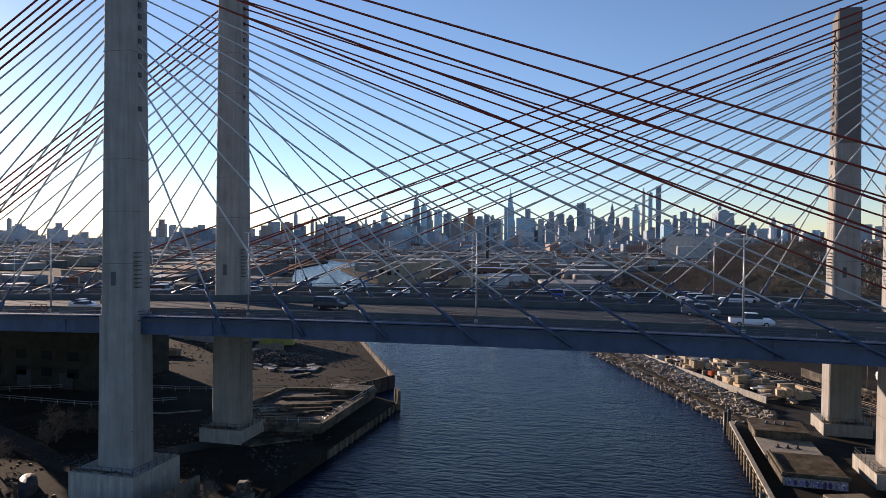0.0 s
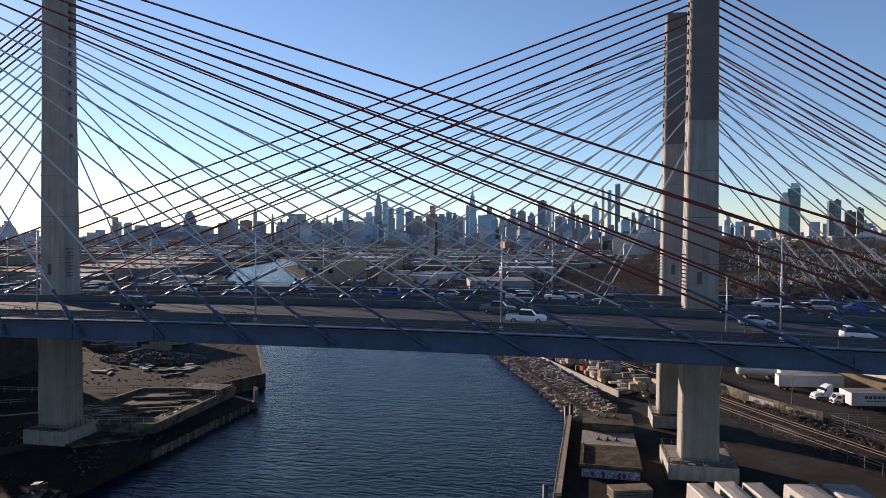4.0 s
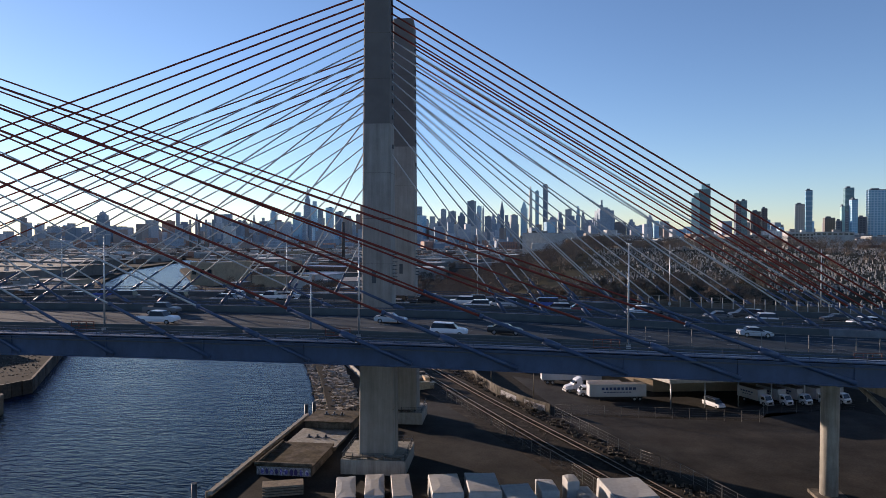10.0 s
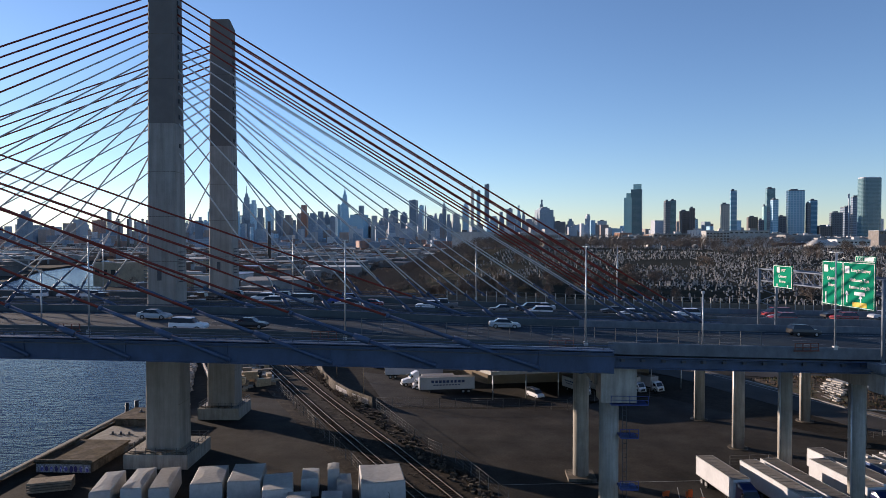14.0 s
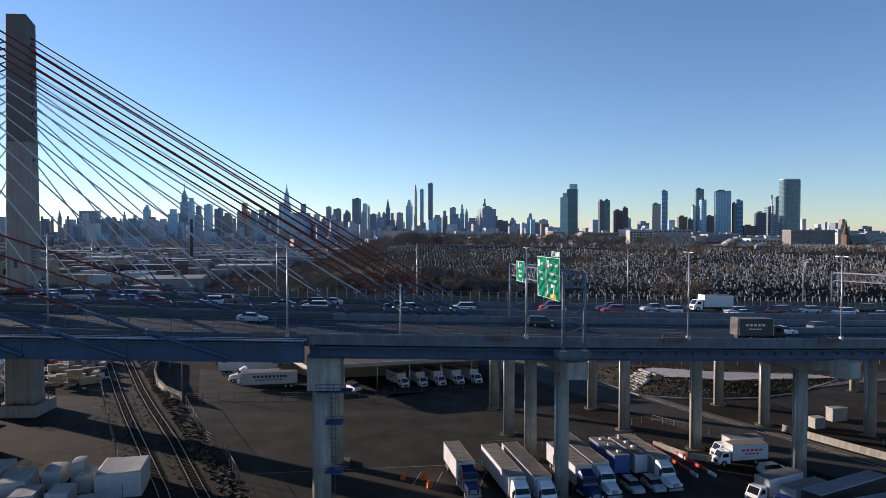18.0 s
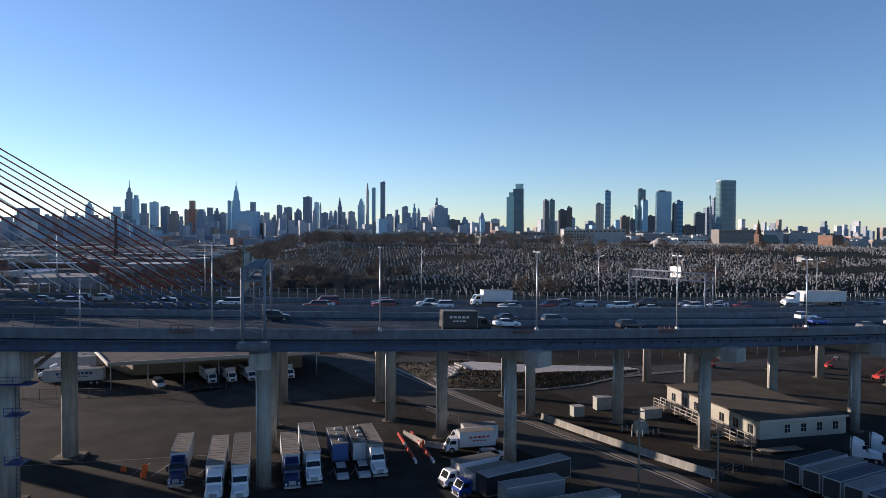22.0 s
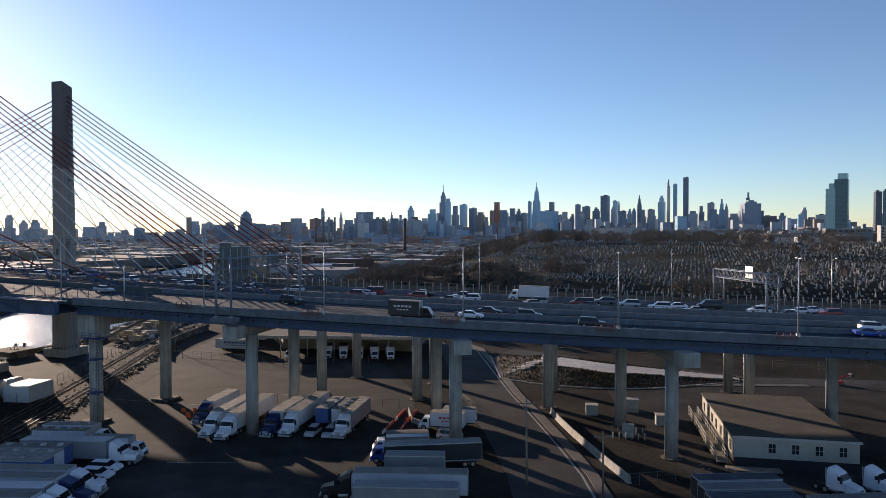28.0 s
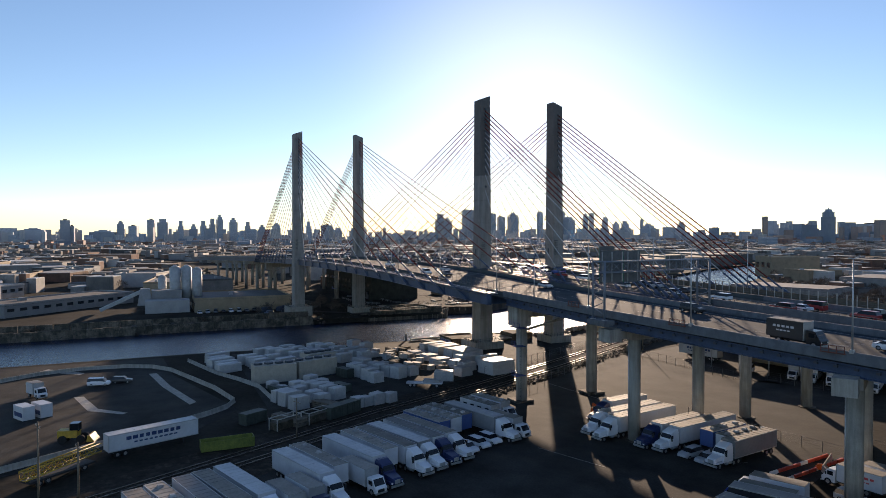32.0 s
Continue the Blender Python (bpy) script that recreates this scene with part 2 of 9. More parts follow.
# The sunlit look of the shoulder strip is put into this tan.
SHOULDER = mat("sunlit_deck_concrete", (0.17, 0.142, 0.11), 0.9, 0, 0.3, 4.0, 8.0, 0.1, 0, 0.2)
PAINTW = mat("white_road_paint", (0.30, 0.31, 0.31), 0.8, 0, 0.35, 0.6, 8.0, 0.05, 0, 0.2)

# ---------------------------------------------------------------- plan of the two decks
def smooth(a, b, x):
    t = min(1.0, max(0.0, (x - a) / (b - a)))
    return t * t * (3 - 2 * t)


def off(x):
    """Sideways drift of both decks along the bridge."""
    return 0.018 * (x - 60.0) - 0.00012 * (60.0 - x) ** 2 if x < 60.0 else 0.00068 * (x - 60.0) ** 2


def road_z(x):
    """Height of the road surface."""
    if x < -130.0:
        return 26.7 - 0.03 * (-130.0 - x)
    if x < 110.0:
        return 28.5 - 0.000125 * (x + 10.0) ** 2
    return 26.7 - 0.03 * (x - 110.0)


def dip(x):
    """How far the roadways sink towards and along the eastern approach."""
    if x < 62.0:
        return 0.0
    return 0.6 * smooth(62.0, 106.0, x) + 0.0016 * max(0.0, x - 104.0)


def on_deck(x, v, up=0.0):
    """A point of a deck; the outer girder of the near deck keeps to the main line."""
    return Vector((x, v + off(x), road_z(x) - (dip(x) if v > -15.5 else 0.0) + up))


def heading(x):
    return math.degrees(math.atan2(off(x + 1.0) - off(x - 1.0), 2.0))


def strip(mb, x0, x1, section, step=8.0):
    """A closed section (v, up) carried along the deck from x0 to x1."""
    n = max(1, round(abs(x1 - x0) / step))
    rings = []
    for i in range(n + 1):
        x = x0 + (x1 - x0) * i / n
        rings.append([on_deck(x, v, u) for v, u in section])
    mb.loft(rings)
    return mb


def rect(v0, v1, u0, u1):
    return [(v0, u0), (v1, u0), (v1, u1), (v0, u1)]


X_WEST, X_EAST = -420.0, 520.0
TOWER_N, TOWER_F = -68.0, 45.0        # the pylons of the near and of the far bridge
END_N, END_F = 114.2, -138.0          # ends of the two main spans
BACK_N, BACK_F = -166.0, 140.0        # ends of the two back spans
V_A, V_B, V_C, V_D = -18.1, 11.2, 16.9, 45.7


# ---------------------------------------------------------------- ground and water
def left_bank(y):
    return float(np.interp(y, [-900, -140, -30, -4, 42, 50, 64, 134, 150, 440, 650, 860, 1000], [-150, -44, -49, -48.5, -48.5, -62, -57, -97, -102, -290, -395, -450, -520]))


def right_bank(y):
    return float(np.interp(y, [-900, -140, -75, 0, 44, 50, 86, 121, 149, 440, 650, 860, 1000], [-40, 22, 20, 23.6, 23.6, 26.5, 13, -1, -11, -208, -335, -385, -520]))


def land_z(x, y):
    """The lie of the land: flat yards, and the burial hill behind the bridge."""
    hill = 17.0 * smooth(104, 185, y) + 11.5 * smooth(140, 430, y)
    hill *= 1.0 - 0.75 * smooth(470, 780, y)
    side = smooth(12, 120, x) if y > 80 else 0.0
    side *= 1.0 - 0.3 * smooth(470, 800, x)
    z = 2.0 + hill * side
    return z + (0.8 * noise.noise((x * 0.02, y * 0.02, 0.0)) * side)


def ground_mesh():
    mb = MB()
    ys = [-900, -500, -300, -200, -140, -110, -75, -50, -30, -4, 5, 20, 42, 50, 56, 60, 64, 75, 86, 95, 104, 112, 121, 134, 149, 160, 172, 185, 205, 230, 260, 300, 340, 380, 420, 440, 480, 540, 600, 650, 720, 800, 860, 930, 1000, 1300, 1800, 2600, 3600, 4900]
    right = [0, 6, 14, 25, 40, 55, 70, 90, 110, 135, 165, 200, 240, 285, 335, 400, 480, 580, 700, 900, 1300, 2000, 3200, 4900]
    left = [-4900, -3200, -1800, -900, -500, -300, -180, -110, -70, -40, -15, 0]
    nr, nl = len(right), len(left)
    vs, fs = [], []
    for y in ys:
        a, b = left_bank(y) if y < 1000 else -520.0, right_bank(y) if y < 1000 else -520.0
        row = [(a + d, y, 2.0) for d in left]
        row += [(a, y, -3.0), (b, y, -3.0)]
        for d in right:
            x = b + d
            row.append((x, y, land_z(x, y)))
        vs += row
    w = nl + nr + 2
    for j in range(len(ys) - 1):
        for i in range(w - 1):
            fs.append((j * w + i, j * w + i + 1, (j + 1) * w + i + 1, (j + 1) * w + i))
    return mb.add(vs, fs)


GROUND = mat("packed_ground", (0.034, 0.0305, 0.025), 0.95, 0, 0.5, 18.0, 1.2, 0.3, 0, 0.06, (0.034, 0.029, 0.022), 0.45)


def lawn_over(m, colour, z0, z1):
    """Winter grass on the high ground, packed earth on the low."""
    nt = m.node_tree
    b = nt.nodes["Principled BSDF"]
    geo = nt.nodes.new("ShaderNodeNewGeometry")
    sep = nt.nodes.new("ShaderNodeSeparateXYZ")
    nt.links.new(geo.outputs["Position"], sep.inputs[0])
    n = nt.nodes.new("ShaderNodeTexNoise")
    n.inputs["Scale"].default_value = 0.12
    n.inputs["Detail"].default_value = 7.0
    nt.links.new(geo.outputs["Position"], n.inputs["Vector"])
    ad = nt.nodes.new("ShaderNodeMath")
    ad.operation = 'MULTIPLY_ADD'
    ad.inputs[1].default_value = 6.0
    nt.links.new(n.outputs["Fac"], ad.inputs[0])
    nt.links.new(sep.outputs["Z"], ad.inputs[2])
    rg = nt.nodes.new("ShaderNodeMapRange")
    rg.inputs["From Min"].default_value = z0
    rg.inputs["From Max"].default_value = z1
    nt.links.new(ad.outputs[0], rg.inputs["Value"])
    ramp = nt.nodes.new("ShaderNodeMix")
    ramp.data_type = 'RGBA'
    ramp.inputs[6].default_value = (*colour, 1)
    ramp.inputs[7].default_value = (colour[0] * 0.55, colour[1] * 0.68, colour[2] * 0.7, 1)
    nt.links.new(n.outputs["Fac"], ramp.inputs["Factor"])
    mx = nt.nodes.new("ShaderNodeMix")
    mx.data_type = 'RGBA'
    src = b.inputs["Base Color"].links[0].from_socket
    nt.links.new(rg.outputs["Result"], mx.inputs["Factor"])
    nt.links.new(src, mx.inputs[6])
    nt.links.new(ramp.outputs[2], mx.inputs[7])
    nt.links.new(mx.outputs[2], b.inputs["Base Color"])


lawn_over(GROUND, (0.040, 0.038, 0.027), 6.0, 10.0)
solo("ground", ground_mesh(), GROUND, "dark packed earth and winter grass reaching the horizon", "ground", kind="structure")


def water_material():
    m = bpy.data.materials.new("creek_water")
    m.use_nodes = True
    nt = m.node_tree
    b = nt.nodes["Principled BSDF"]
    b.inputs["Base Color"].default_value = (0.0025, 0.015, 0.046, 1)
    b.inputs["Roughness"].default_value = 0.2
    b.inputs["IOR"].default_value = 1.333
    b.inputs["Specular IOR Level"].default_value = 0.17
    geo = nt.nodes.new("ShaderNodeNewGeometry")
    mp = nt.nodes.new("ShaderNodeMapping")
    mp.inputs["Scale"].default_value = (0.42, 1.25, 1.0)
    mp.inputs["Rotation"].default_value = (0, 0, radians(-12))
    nt.links.new(geo.outputs["Position"], mp.inputs["Vector"])
    hs = []
    for sc, det, k in ((0.62, 2.0, 0.62), (1.9, 3.0, 0.2), (0.05, 2.0, 0.9)):
        n = nt.nodes.new("ShaderNodeTexNoise")
        n.inputs["Scale"].default_value = sc
        n.inputs["Detail"].default_value = det
        n.inputs["Distortion"].default_value = 0.6
        nt.links.new(mp.outputs["Vector"], n.inputs["Vector"])
        ml = nt.nodes.new("ShaderNodeMath")
        ml.operation = 'MULTIPLY'
        ml.inputs[1].default_value = k
        nt.links.new(n.outputs["Fac"], ml.inputs[0])
        hs.append(ml.outputs[0])
    s = hs[0]
    for o in hs[1:]:
        ad = nt.nodes.new("ShaderNodeMath")
        ad.operation = 'ADD'
        nt.links.new(s, ad.inputs[0])
        nt.links.new(o, ad.inputs[1])
        s = ad.outputs[0]
    bp = nt.nodes.new("ShaderNodeBump")
    bp.inputs["Strength"].default_value = 0.8
    bp.inputs["Distance"].default_value = 0.9
    nt.links.new(s, bp.inputs["Height"])
    nt.links.new(bp.outputs["Normal"], b.inputs["Normal"])
    return m


WATER = water_material()
solo("water", MB().add([(-700, -900, 0), (200, -900, 0), (200, 1010, 0), (-700, 1010, 0)], [(0, 1, 2, 3)]), WATER, "dark blue rippled creek water", "water", kind="structure")


# ---------------------------------------------------------------- decks
BARRIER = mat("grey_green_barrier", (0.075, 0.09, 0.095), 0.8, 0, 0.2, 3.0, 8.0, 0.05, 0, 0.2)


def deck(name, v0, v1, v_near, v_far, span, label, lanes, verge, rest):
    """A road deck: slab, shoulders, parapets, lane lines, and girders under it. v0..v1: the roadway; span: the cable-stayed length."""
    d = thing(name, label, "bridge", kind="")
    part("road_slab", strip(MB(), X_WEST, X_EAST, rect(v0, v1, -0.32, 0.0)), ROAD, d, "asphalt road surface with its shade in the dark colour")
    # Shoulder of real concrete, its sunlit strip painted by the tan colour.
    part("shoulder", strip(MB(), X_WEST, X_EAST, rect(rest, rest + 2.6, 0.002, 0.006)), SHOULDER, d, "concrete shoulder with its sunlit tan in the colour")
    section = [(-0.25, -0.45), (0.25, -0.45), (0.25, 0.25), (0.1, 1.05), (-0.2, 1.05), (-0.25, 0.9)]
    tall = [(-0.25, -0.2), (0.25, -0.2), (0.25, 0.3), (0.1, 1.25), (-0.2, 1.25), (-0.25, 1.1)]
    a, b = span
    for x0, x1, m in ((X_WEST, a, PARAPET), (a, b, BARRIER), (b, X_EAST, PARAPET)):
        lab = "grey concrete road parapet" if m is PARAPET else "dark grey-green road parapet"
        part("parapet", strip(MB(), x0, x1, [(v0 - 0.27 + p, q) for p, q in (tall if v0 < 0 and x0 > 100 else section)]), m, d, lab)
        part("parapet", strip(MB(), x0, x1, [(v1 + 0.27 - p, q) for p, q in reversed(section)]), m, d, lab)
    n = lanes
    w = (v1 - v0 - verge - 2.2) / n
    for k in range(n + 1):
        v = v0 + verge + w * k
        if k in (0, n):
            part("edge_line", strip(MB(), X_WEST, X_EAST, rect(v - 0.08, v + 0.08, 0.006, 0.014)), PAINTW, d)
        else:
            mb = MB()
            x = X_WEST
            while x < X_EAST:
                strip(mb, x, x + 3.0, rect(v - 0.08, v + 0.08, 0.006, 0.014), 3.0)
                x += 12.0
            part("lane_marking", mb, PAINTW, d, kind="stuff")
    a, b = span
    # edge girders of the cable-stayed length, with flanges and a pipe on the outside
    for v, s in ((v_near, -1), (v_far, 1)):
        g = part("edge_girder", strip(MB(), a, b, rect(v - 0.45, v + 0.45, -2.35, -0.1)), STEEL, d, "blue-grey painted steel edge girder")
        for u in (-2.42, -0.1, 0.12):
            part("flange", strip(MB(), a, b, rect(v - 0.7, v + 0.7, u, u + 0.09)), STEEL, g)
        part("pipe", strip(MB(), a, b, rect(v + s * 0.95 - 0.08, v + s * 0.95 + 0.08, -0.45, -0.29)), STEELD, g)
        part("pipe", strip(MB(), a, b, rect(v + s * 0.72 - 0.05, v + s * 0.72 + 0.05, 0.42, 0.52)), STEEL, g)
        part("pipe", strip(MB(), a, b, rect(v + s * 0.72 - 0.05, v + s * 0.72 + 0.05, 0.82, 0.90)), STEEL, g)
        x = a + 3.0
        while x < b:
            c = on_deck(x, v + s * 0.52, -1.2)
            part("stiffener", MB().box((0, 0, 0), (0.12, 0.16, 2.1)), STEEL, g).location = c
            x += 12.2
        lo, hi = min(v, v0), max(v, v0)
        if s > 0:
            lo, hi = min(v, v1), max(v, v1)
        part("ledge", strip(MB(), a, b, rect(lo, hi, -0.30, -0.12)), STEELD, d, "dark steel edge walk")
        mid = (lo + hi) / 2
        part("cable_tray", strip(MB(), a, b, rect(mid - 0.25, mid + 0.25, -0.05, 0.12)), GALV, d, "galvanised cable tray")
        part("hand_rail", strip(MB(), a, b, rect(v - 0.04, v + 0.04, 1.0, 1.07)), STEELD, d)
        part("hand_rail", strip(MB(), a, b, rect(v - 0.03, v + 0.03, 0.55, 0.6)), STEELD, d)
        mb = MB()
        x = a + 1.5
        while x < b:
            mb.box(on_deck(x, v, 0.55), (0.08, 0.08, 1.0))
            if int(x) % 3 == 0:
                mb.box(on_deck(x, mid, 0.25), (0.7, 0.4, 0.35))
            x += 3.05
        part("rail_post", mb, STEELD, d, kind="stuff")
    x = a + 2.0
    while x < b:
        p = [on_deck(x, v_near + 0.5, -1.5), on_deck(x, v_far - 0.5, -1.5)]
        mid = (p[0] + p[1]) / 2
        part("floor_beam", MB().box((0, 0, 0), (0.5, (p[1] - p[0]).length, 1.9)), STEEL, d).matrix_basis = pose(mid.x, mid.y, mid.z)
        x += 6.1
    # plate girders of the approaches
    for x0, x1 in ((X_WEST, a), (b, X_EAST)):
        if x1 - x0 < 1:
            continue
        part("fascia", strip(MB(), x0, x1, rect(v0 - 0.12, v0 + 0.5, -0.62, -0.46)), PARAPET, d, "grey concrete slab edge")
        part("fascia", strip(MB(), x0, x1, rect(v1 - 0.5, v1 + 0.5, -0.62, -0.46)), PARAPET, d, "grey concrete slab edge")
        m = 7
        for k in range(m):
            v = v0 + 0.5 + (v1 - v0 - 1.0) * k / (m - 1)
            g = part("plate_girder", strip(MB(), x0, x1, rect(v - 0.06, v + 0.06, -1.98, -0.5)), STEEL, d, "blue-grey steel plate girder")
            part("flange", strip(MB(), x0, x1, rect(v - 0.55, v + 0.3, -2.05, -1.95)), STEEL, g)
            if k == 0:
                part("pipe", strip(MB(), x0, x1, rect(v - 0.80, v - 0.66, -0.62, -0.48)), STEEL, g, "blue-grey conduit along the girder")
                part("pipe", strip(MB(), x0, x1, rect(v - 0.56, v - 0.46, -0.86, -0.76)), STEEL, g)
                x = x0 + 2.0
                while x < x1:
                    if 100 < x < 330 and v0 < 0:
                        p = on_deck(x, v - 0.28, -1.0)
                        part("bracket", BRACKET, None, g).matrix_basis = pose(p.x, p.y, p.z, 0, 0, heading(x))
                    x += 2.55
    return d


BRACKET = MB().box((0, 0, 0), (0.5, 0.34, 0.42)).mesh("bracket", STEELD)
near_deck = deck("road_bridge", -14.2, 8.6, V_A, V_B, (BACK_N, END_N), "cable-stayed road bridge deck of blue-grey steel", 5, 2.8, -14.18)
far_deck = deck("road_bridge", 19.7, 33.6, V_C, V_D, (END_F, BACK_F), "second cable-stayed road bridge deck behind the first", 4, 1.2, 30.9)
# the low wall that parts the lanes of the eastern approach
part("lane_divider", strip(MB(), 184.0, X_EAST, [(-1.0, 0.0), (-0.4, 0.0), (-0.45, 0.25), (-0.58, 0.95), (-0.82, 0.95), (-0.95, 0.25)]), PARAPET, near_deck, "blue-grey concrete wall between lanes")


# ---------------------------------------------------------------- pylons
TOP_Z = (58.0, 62.9, 65.6, 67.8, 69.7, 71.4, 73.1, 74.7, 76.3, 77.8, 79.3, 80.7, 82.1, 83.5)      # heights of the stay anchors


def pylon(x, y, inward, dark_top):
    """One tall tapered concrete leg on a plinth. inward: the side (+1 or -1 in y) to which the top rises."""
    p = thing("bridge_pylon", "tall tapered pale concrete pylon leg on a plinth", "pylon", pose(x, y, 0, 0, 0, 2.0), "bridge pylons")
    base = 4.4 if dark_top else (6.5 if inward > 0 else 4.6)
    side = 10.6 if inward > 0 else 8.6

    def ring(z, wx, wy, c=0.35, slope=0.0):
        hx, hy = wx / 2, wy / 2
        pts = [(-hx + c, -hy), (hx - c, -hy), (hx, -hy + c), (hx, hy - c), (hx - c, hy), (-hx + c, hy), (-hx, hy - c), (-hx, -hy + c)]
        return [(a, b, z + slope * b * inward) for a, b in pts]

    part("lower_shaft", MB().loft([ring(base, 5.9, 4.9, 0.2), ring(28.6, 5.5, 4.7, 0.2)]), CONCRETE, p)
    part("shaft", MB().loft([ring(28.6, 5.1, 4.4, 0.2), ring(59.1, 4.55, 4.1, 0.2)]), CONCRETE, p)
    part("top_shaft", MB().loft([ring(59.1, 4.52, 4.08, 0.2), ring(84.8 if dark_top else 86.6, 4.2, 3.9, 0.2, 0.36)]), DARKTOP if dark_top else CONCRETE, p, "darker upper shaft" if dark_top else "")
    for z in (12.0, 20.0, 36.0, 43.5, 51.0, 66.5, 74.0):
        w = 5.9 - (z - 4.4) * 0.0165 if z < 28.6 else 5.1 - (z - 28.6) * 0.0165
        k = 4.9 - (z - 4.4) * 0.0124 if z < 28.6 else 4.4 - (z - 28.6) * 0.0094
        part("pour_joint", MB().box((0, 0, z), (w + 0.012, k + 0.012, 0.05)), OLDC, p)
    part("plinth", MB().box((0, 0, base / 2 + 0.4), (side, side, base - 0.8)), PIERC, p, "pale concrete plinth block")
    # anchor boxes in two columns on both faces, and the ladder stack above the deck
    for i in range(14):
        z = TOP_Z[i] + (-2.5 if dark_top else 0.45)
        w = 2.55 - (z - 28.6) * 0.0082
        for s in (-1, 1):
            part("anchor_box", MB().box((s * (w + 0.02), 0, z), (0.4, 0.55, 0.7)), STEELD, p)
    for s in (-1, 1):
        for i in range(9):
            part("access_rung", MB().box((s * (2.95), -1.2, 32.6 + 0.62 * i), (0.7, 0.9, 0.14)), STEELD, p)
    part("doorway", MB().box((-0.4, -2.21, 33.8), (0.7, 0.1, 2.0)), STEELD, p)
    # railing round the plinth
    e = side / 2 - 0.2
    for s in (-1, 1):
        for i in range(7):
            q = -e + i * e / 3
            part("rail_post", MB().box((q, s * e, base + 0.55), (0.08, 0.08, 1.1)), STEELD, p)
            part("rail_post", MB().box((s * e, q, base + 0.55), (0.08, 0.08, 1.1)), STEELD, p)
        for z in (base + 0.55, base + 1.08):
            part("hand_rail", MB().box((0, s * e, z), (2 * e, 0.05, 0.05)), STEELD, p)
            part("hand_rail", MB().box((s * e, 0, z), (0.05, 2 * e, 0.05)), STEELD, p)
    # planks and rods left lying on the plinth
    for i in range(9):
        part("plank", MB().box((-e + 0.6 + (i * 1.37) % (2 * e - 1.4), -e + 0.5 + 0.12 * (i % 4), base + 0.08 + 0.07 * (i % 3)), (1.6 + 0.3 * (i % 3), 0.24, 0.12), 14 * (i % 5) - 28), OLDC, p)
    return p


for x0, v, inn, dark in ((TOWER_N, V_A, 1, False), (TOWER_N, V_B, -1, False), (TOWER_F, V_C, 1, True), (TOWER_F, V_D, -1, True)):
    pylon(x0 + (0.4 if v in (V_A, V_C) else -0.6), v + off(x0), inn, dark)


# ---------------------------------------------------------------- stay cables
def stay(parent, top, low, red):
    """One stay from the pylon to the foot of the girder: the pipe, and the steel sleeve with its collar."""
    d = (low - top)
    ln = d.length
    u = d / ln
    drop = max(0.15, abs(u.z))
    join = low - u * (6.1 / drop)
    neck = low - u * (3.1 / drop)
    r = 0.155 if red else 0.128
    mb = MB()
    pts = []
    n = 8
    for i in range(n + 1):
        t = i / n
        q = top.lerp(join, t)
        q.z -= 4 * 0.0012 * ln * t * (1 - t)
        pts.append(q)
    side = u.cross(Vector((0, 0, 1))).normalized()
    up = side.cross(u)
    mb.loft([[q + r * (math.cos(k * math.pi / 3) * side + math.sin(k * math.pi / 3) * up) for k in range(6)] for q in pts], True)
    c = part("stay_cable", mb, REDPIPE if red else GREYPIPE, parent, "dark maroon stay cable pipe" if red else "pale grey stay cable pipe")
    s = MB().tube(join, neck, r * 1.45, n=10)
    s.tube(join - u * 0.2, join + u * 0.2, r * 2.0, n=10)
    s.tube(neck - u * 1.1, neck + u * 0.9, r * 2.5, n=10)
    s.tube(neck, low, r * 1.7, n=10)
    part("sleeve", s, STEEL, c, "blue-grey steel sleeve with a collar")


BACK_DIST = (22.0, 29.0, 36.0, 43.0, 50.0, 56.7, 63.9, 71.7, 80.0, 82.4, 84.7, 87.2, 89.8, 92.5)


def fan(parent, tower, v, main_end, back_end, shift):
    for side, end in ((0, main_end), (1, back_end)):
        s = 1 if end > tower else -1
        for i in range(14):
            z = TOP_Z[i] + shift
            top = Vector((tower + s * 1.7, v + off(tower), z))
            if side == 0:
                low = on_deck(tower + s * (16.8 + 12.05 * i), v, -2.0)
            else:
                dist = BACK_DIST[i]
                steep = (z - road_z(tower)) / dist
                low = on_deck(tower + s * (dist + 1.7 / steep), v, -2.0)
            low.y += 0.78 if v in (V_B, V_D) else -0.78
            stay(parent, top, low, i >= 9)


fan(near_deck, TOWER_N, V_A, END_N, BACK_N, 0.45)
fan(near_deck, TOWER_N, V_B, END_N, BACK_N, 0.45)
fan(far_deck, TOWER_F, V_C, END_F, BACK_F, -2.5)
fan(far_deck, TOWER_F, V_D, END_F, BACK_F, -2.5)


# ---------------------------------------------------------------- viaduct piers
def column(mb, x, y, z0, z1, r=1.05):
    """A column with rounded corners."""
    pts = [(x + r * math.cos(2 * math.pi * k / 20), y + r * math.sin(2 * math.pi * k / 20)) for k in range(20)]
    n = len(mb.f)
    mb.prism(pts, z0, z1)
    for i in range(n + 2, len(mb.f)):
        mb.s[i] = True
    return mb


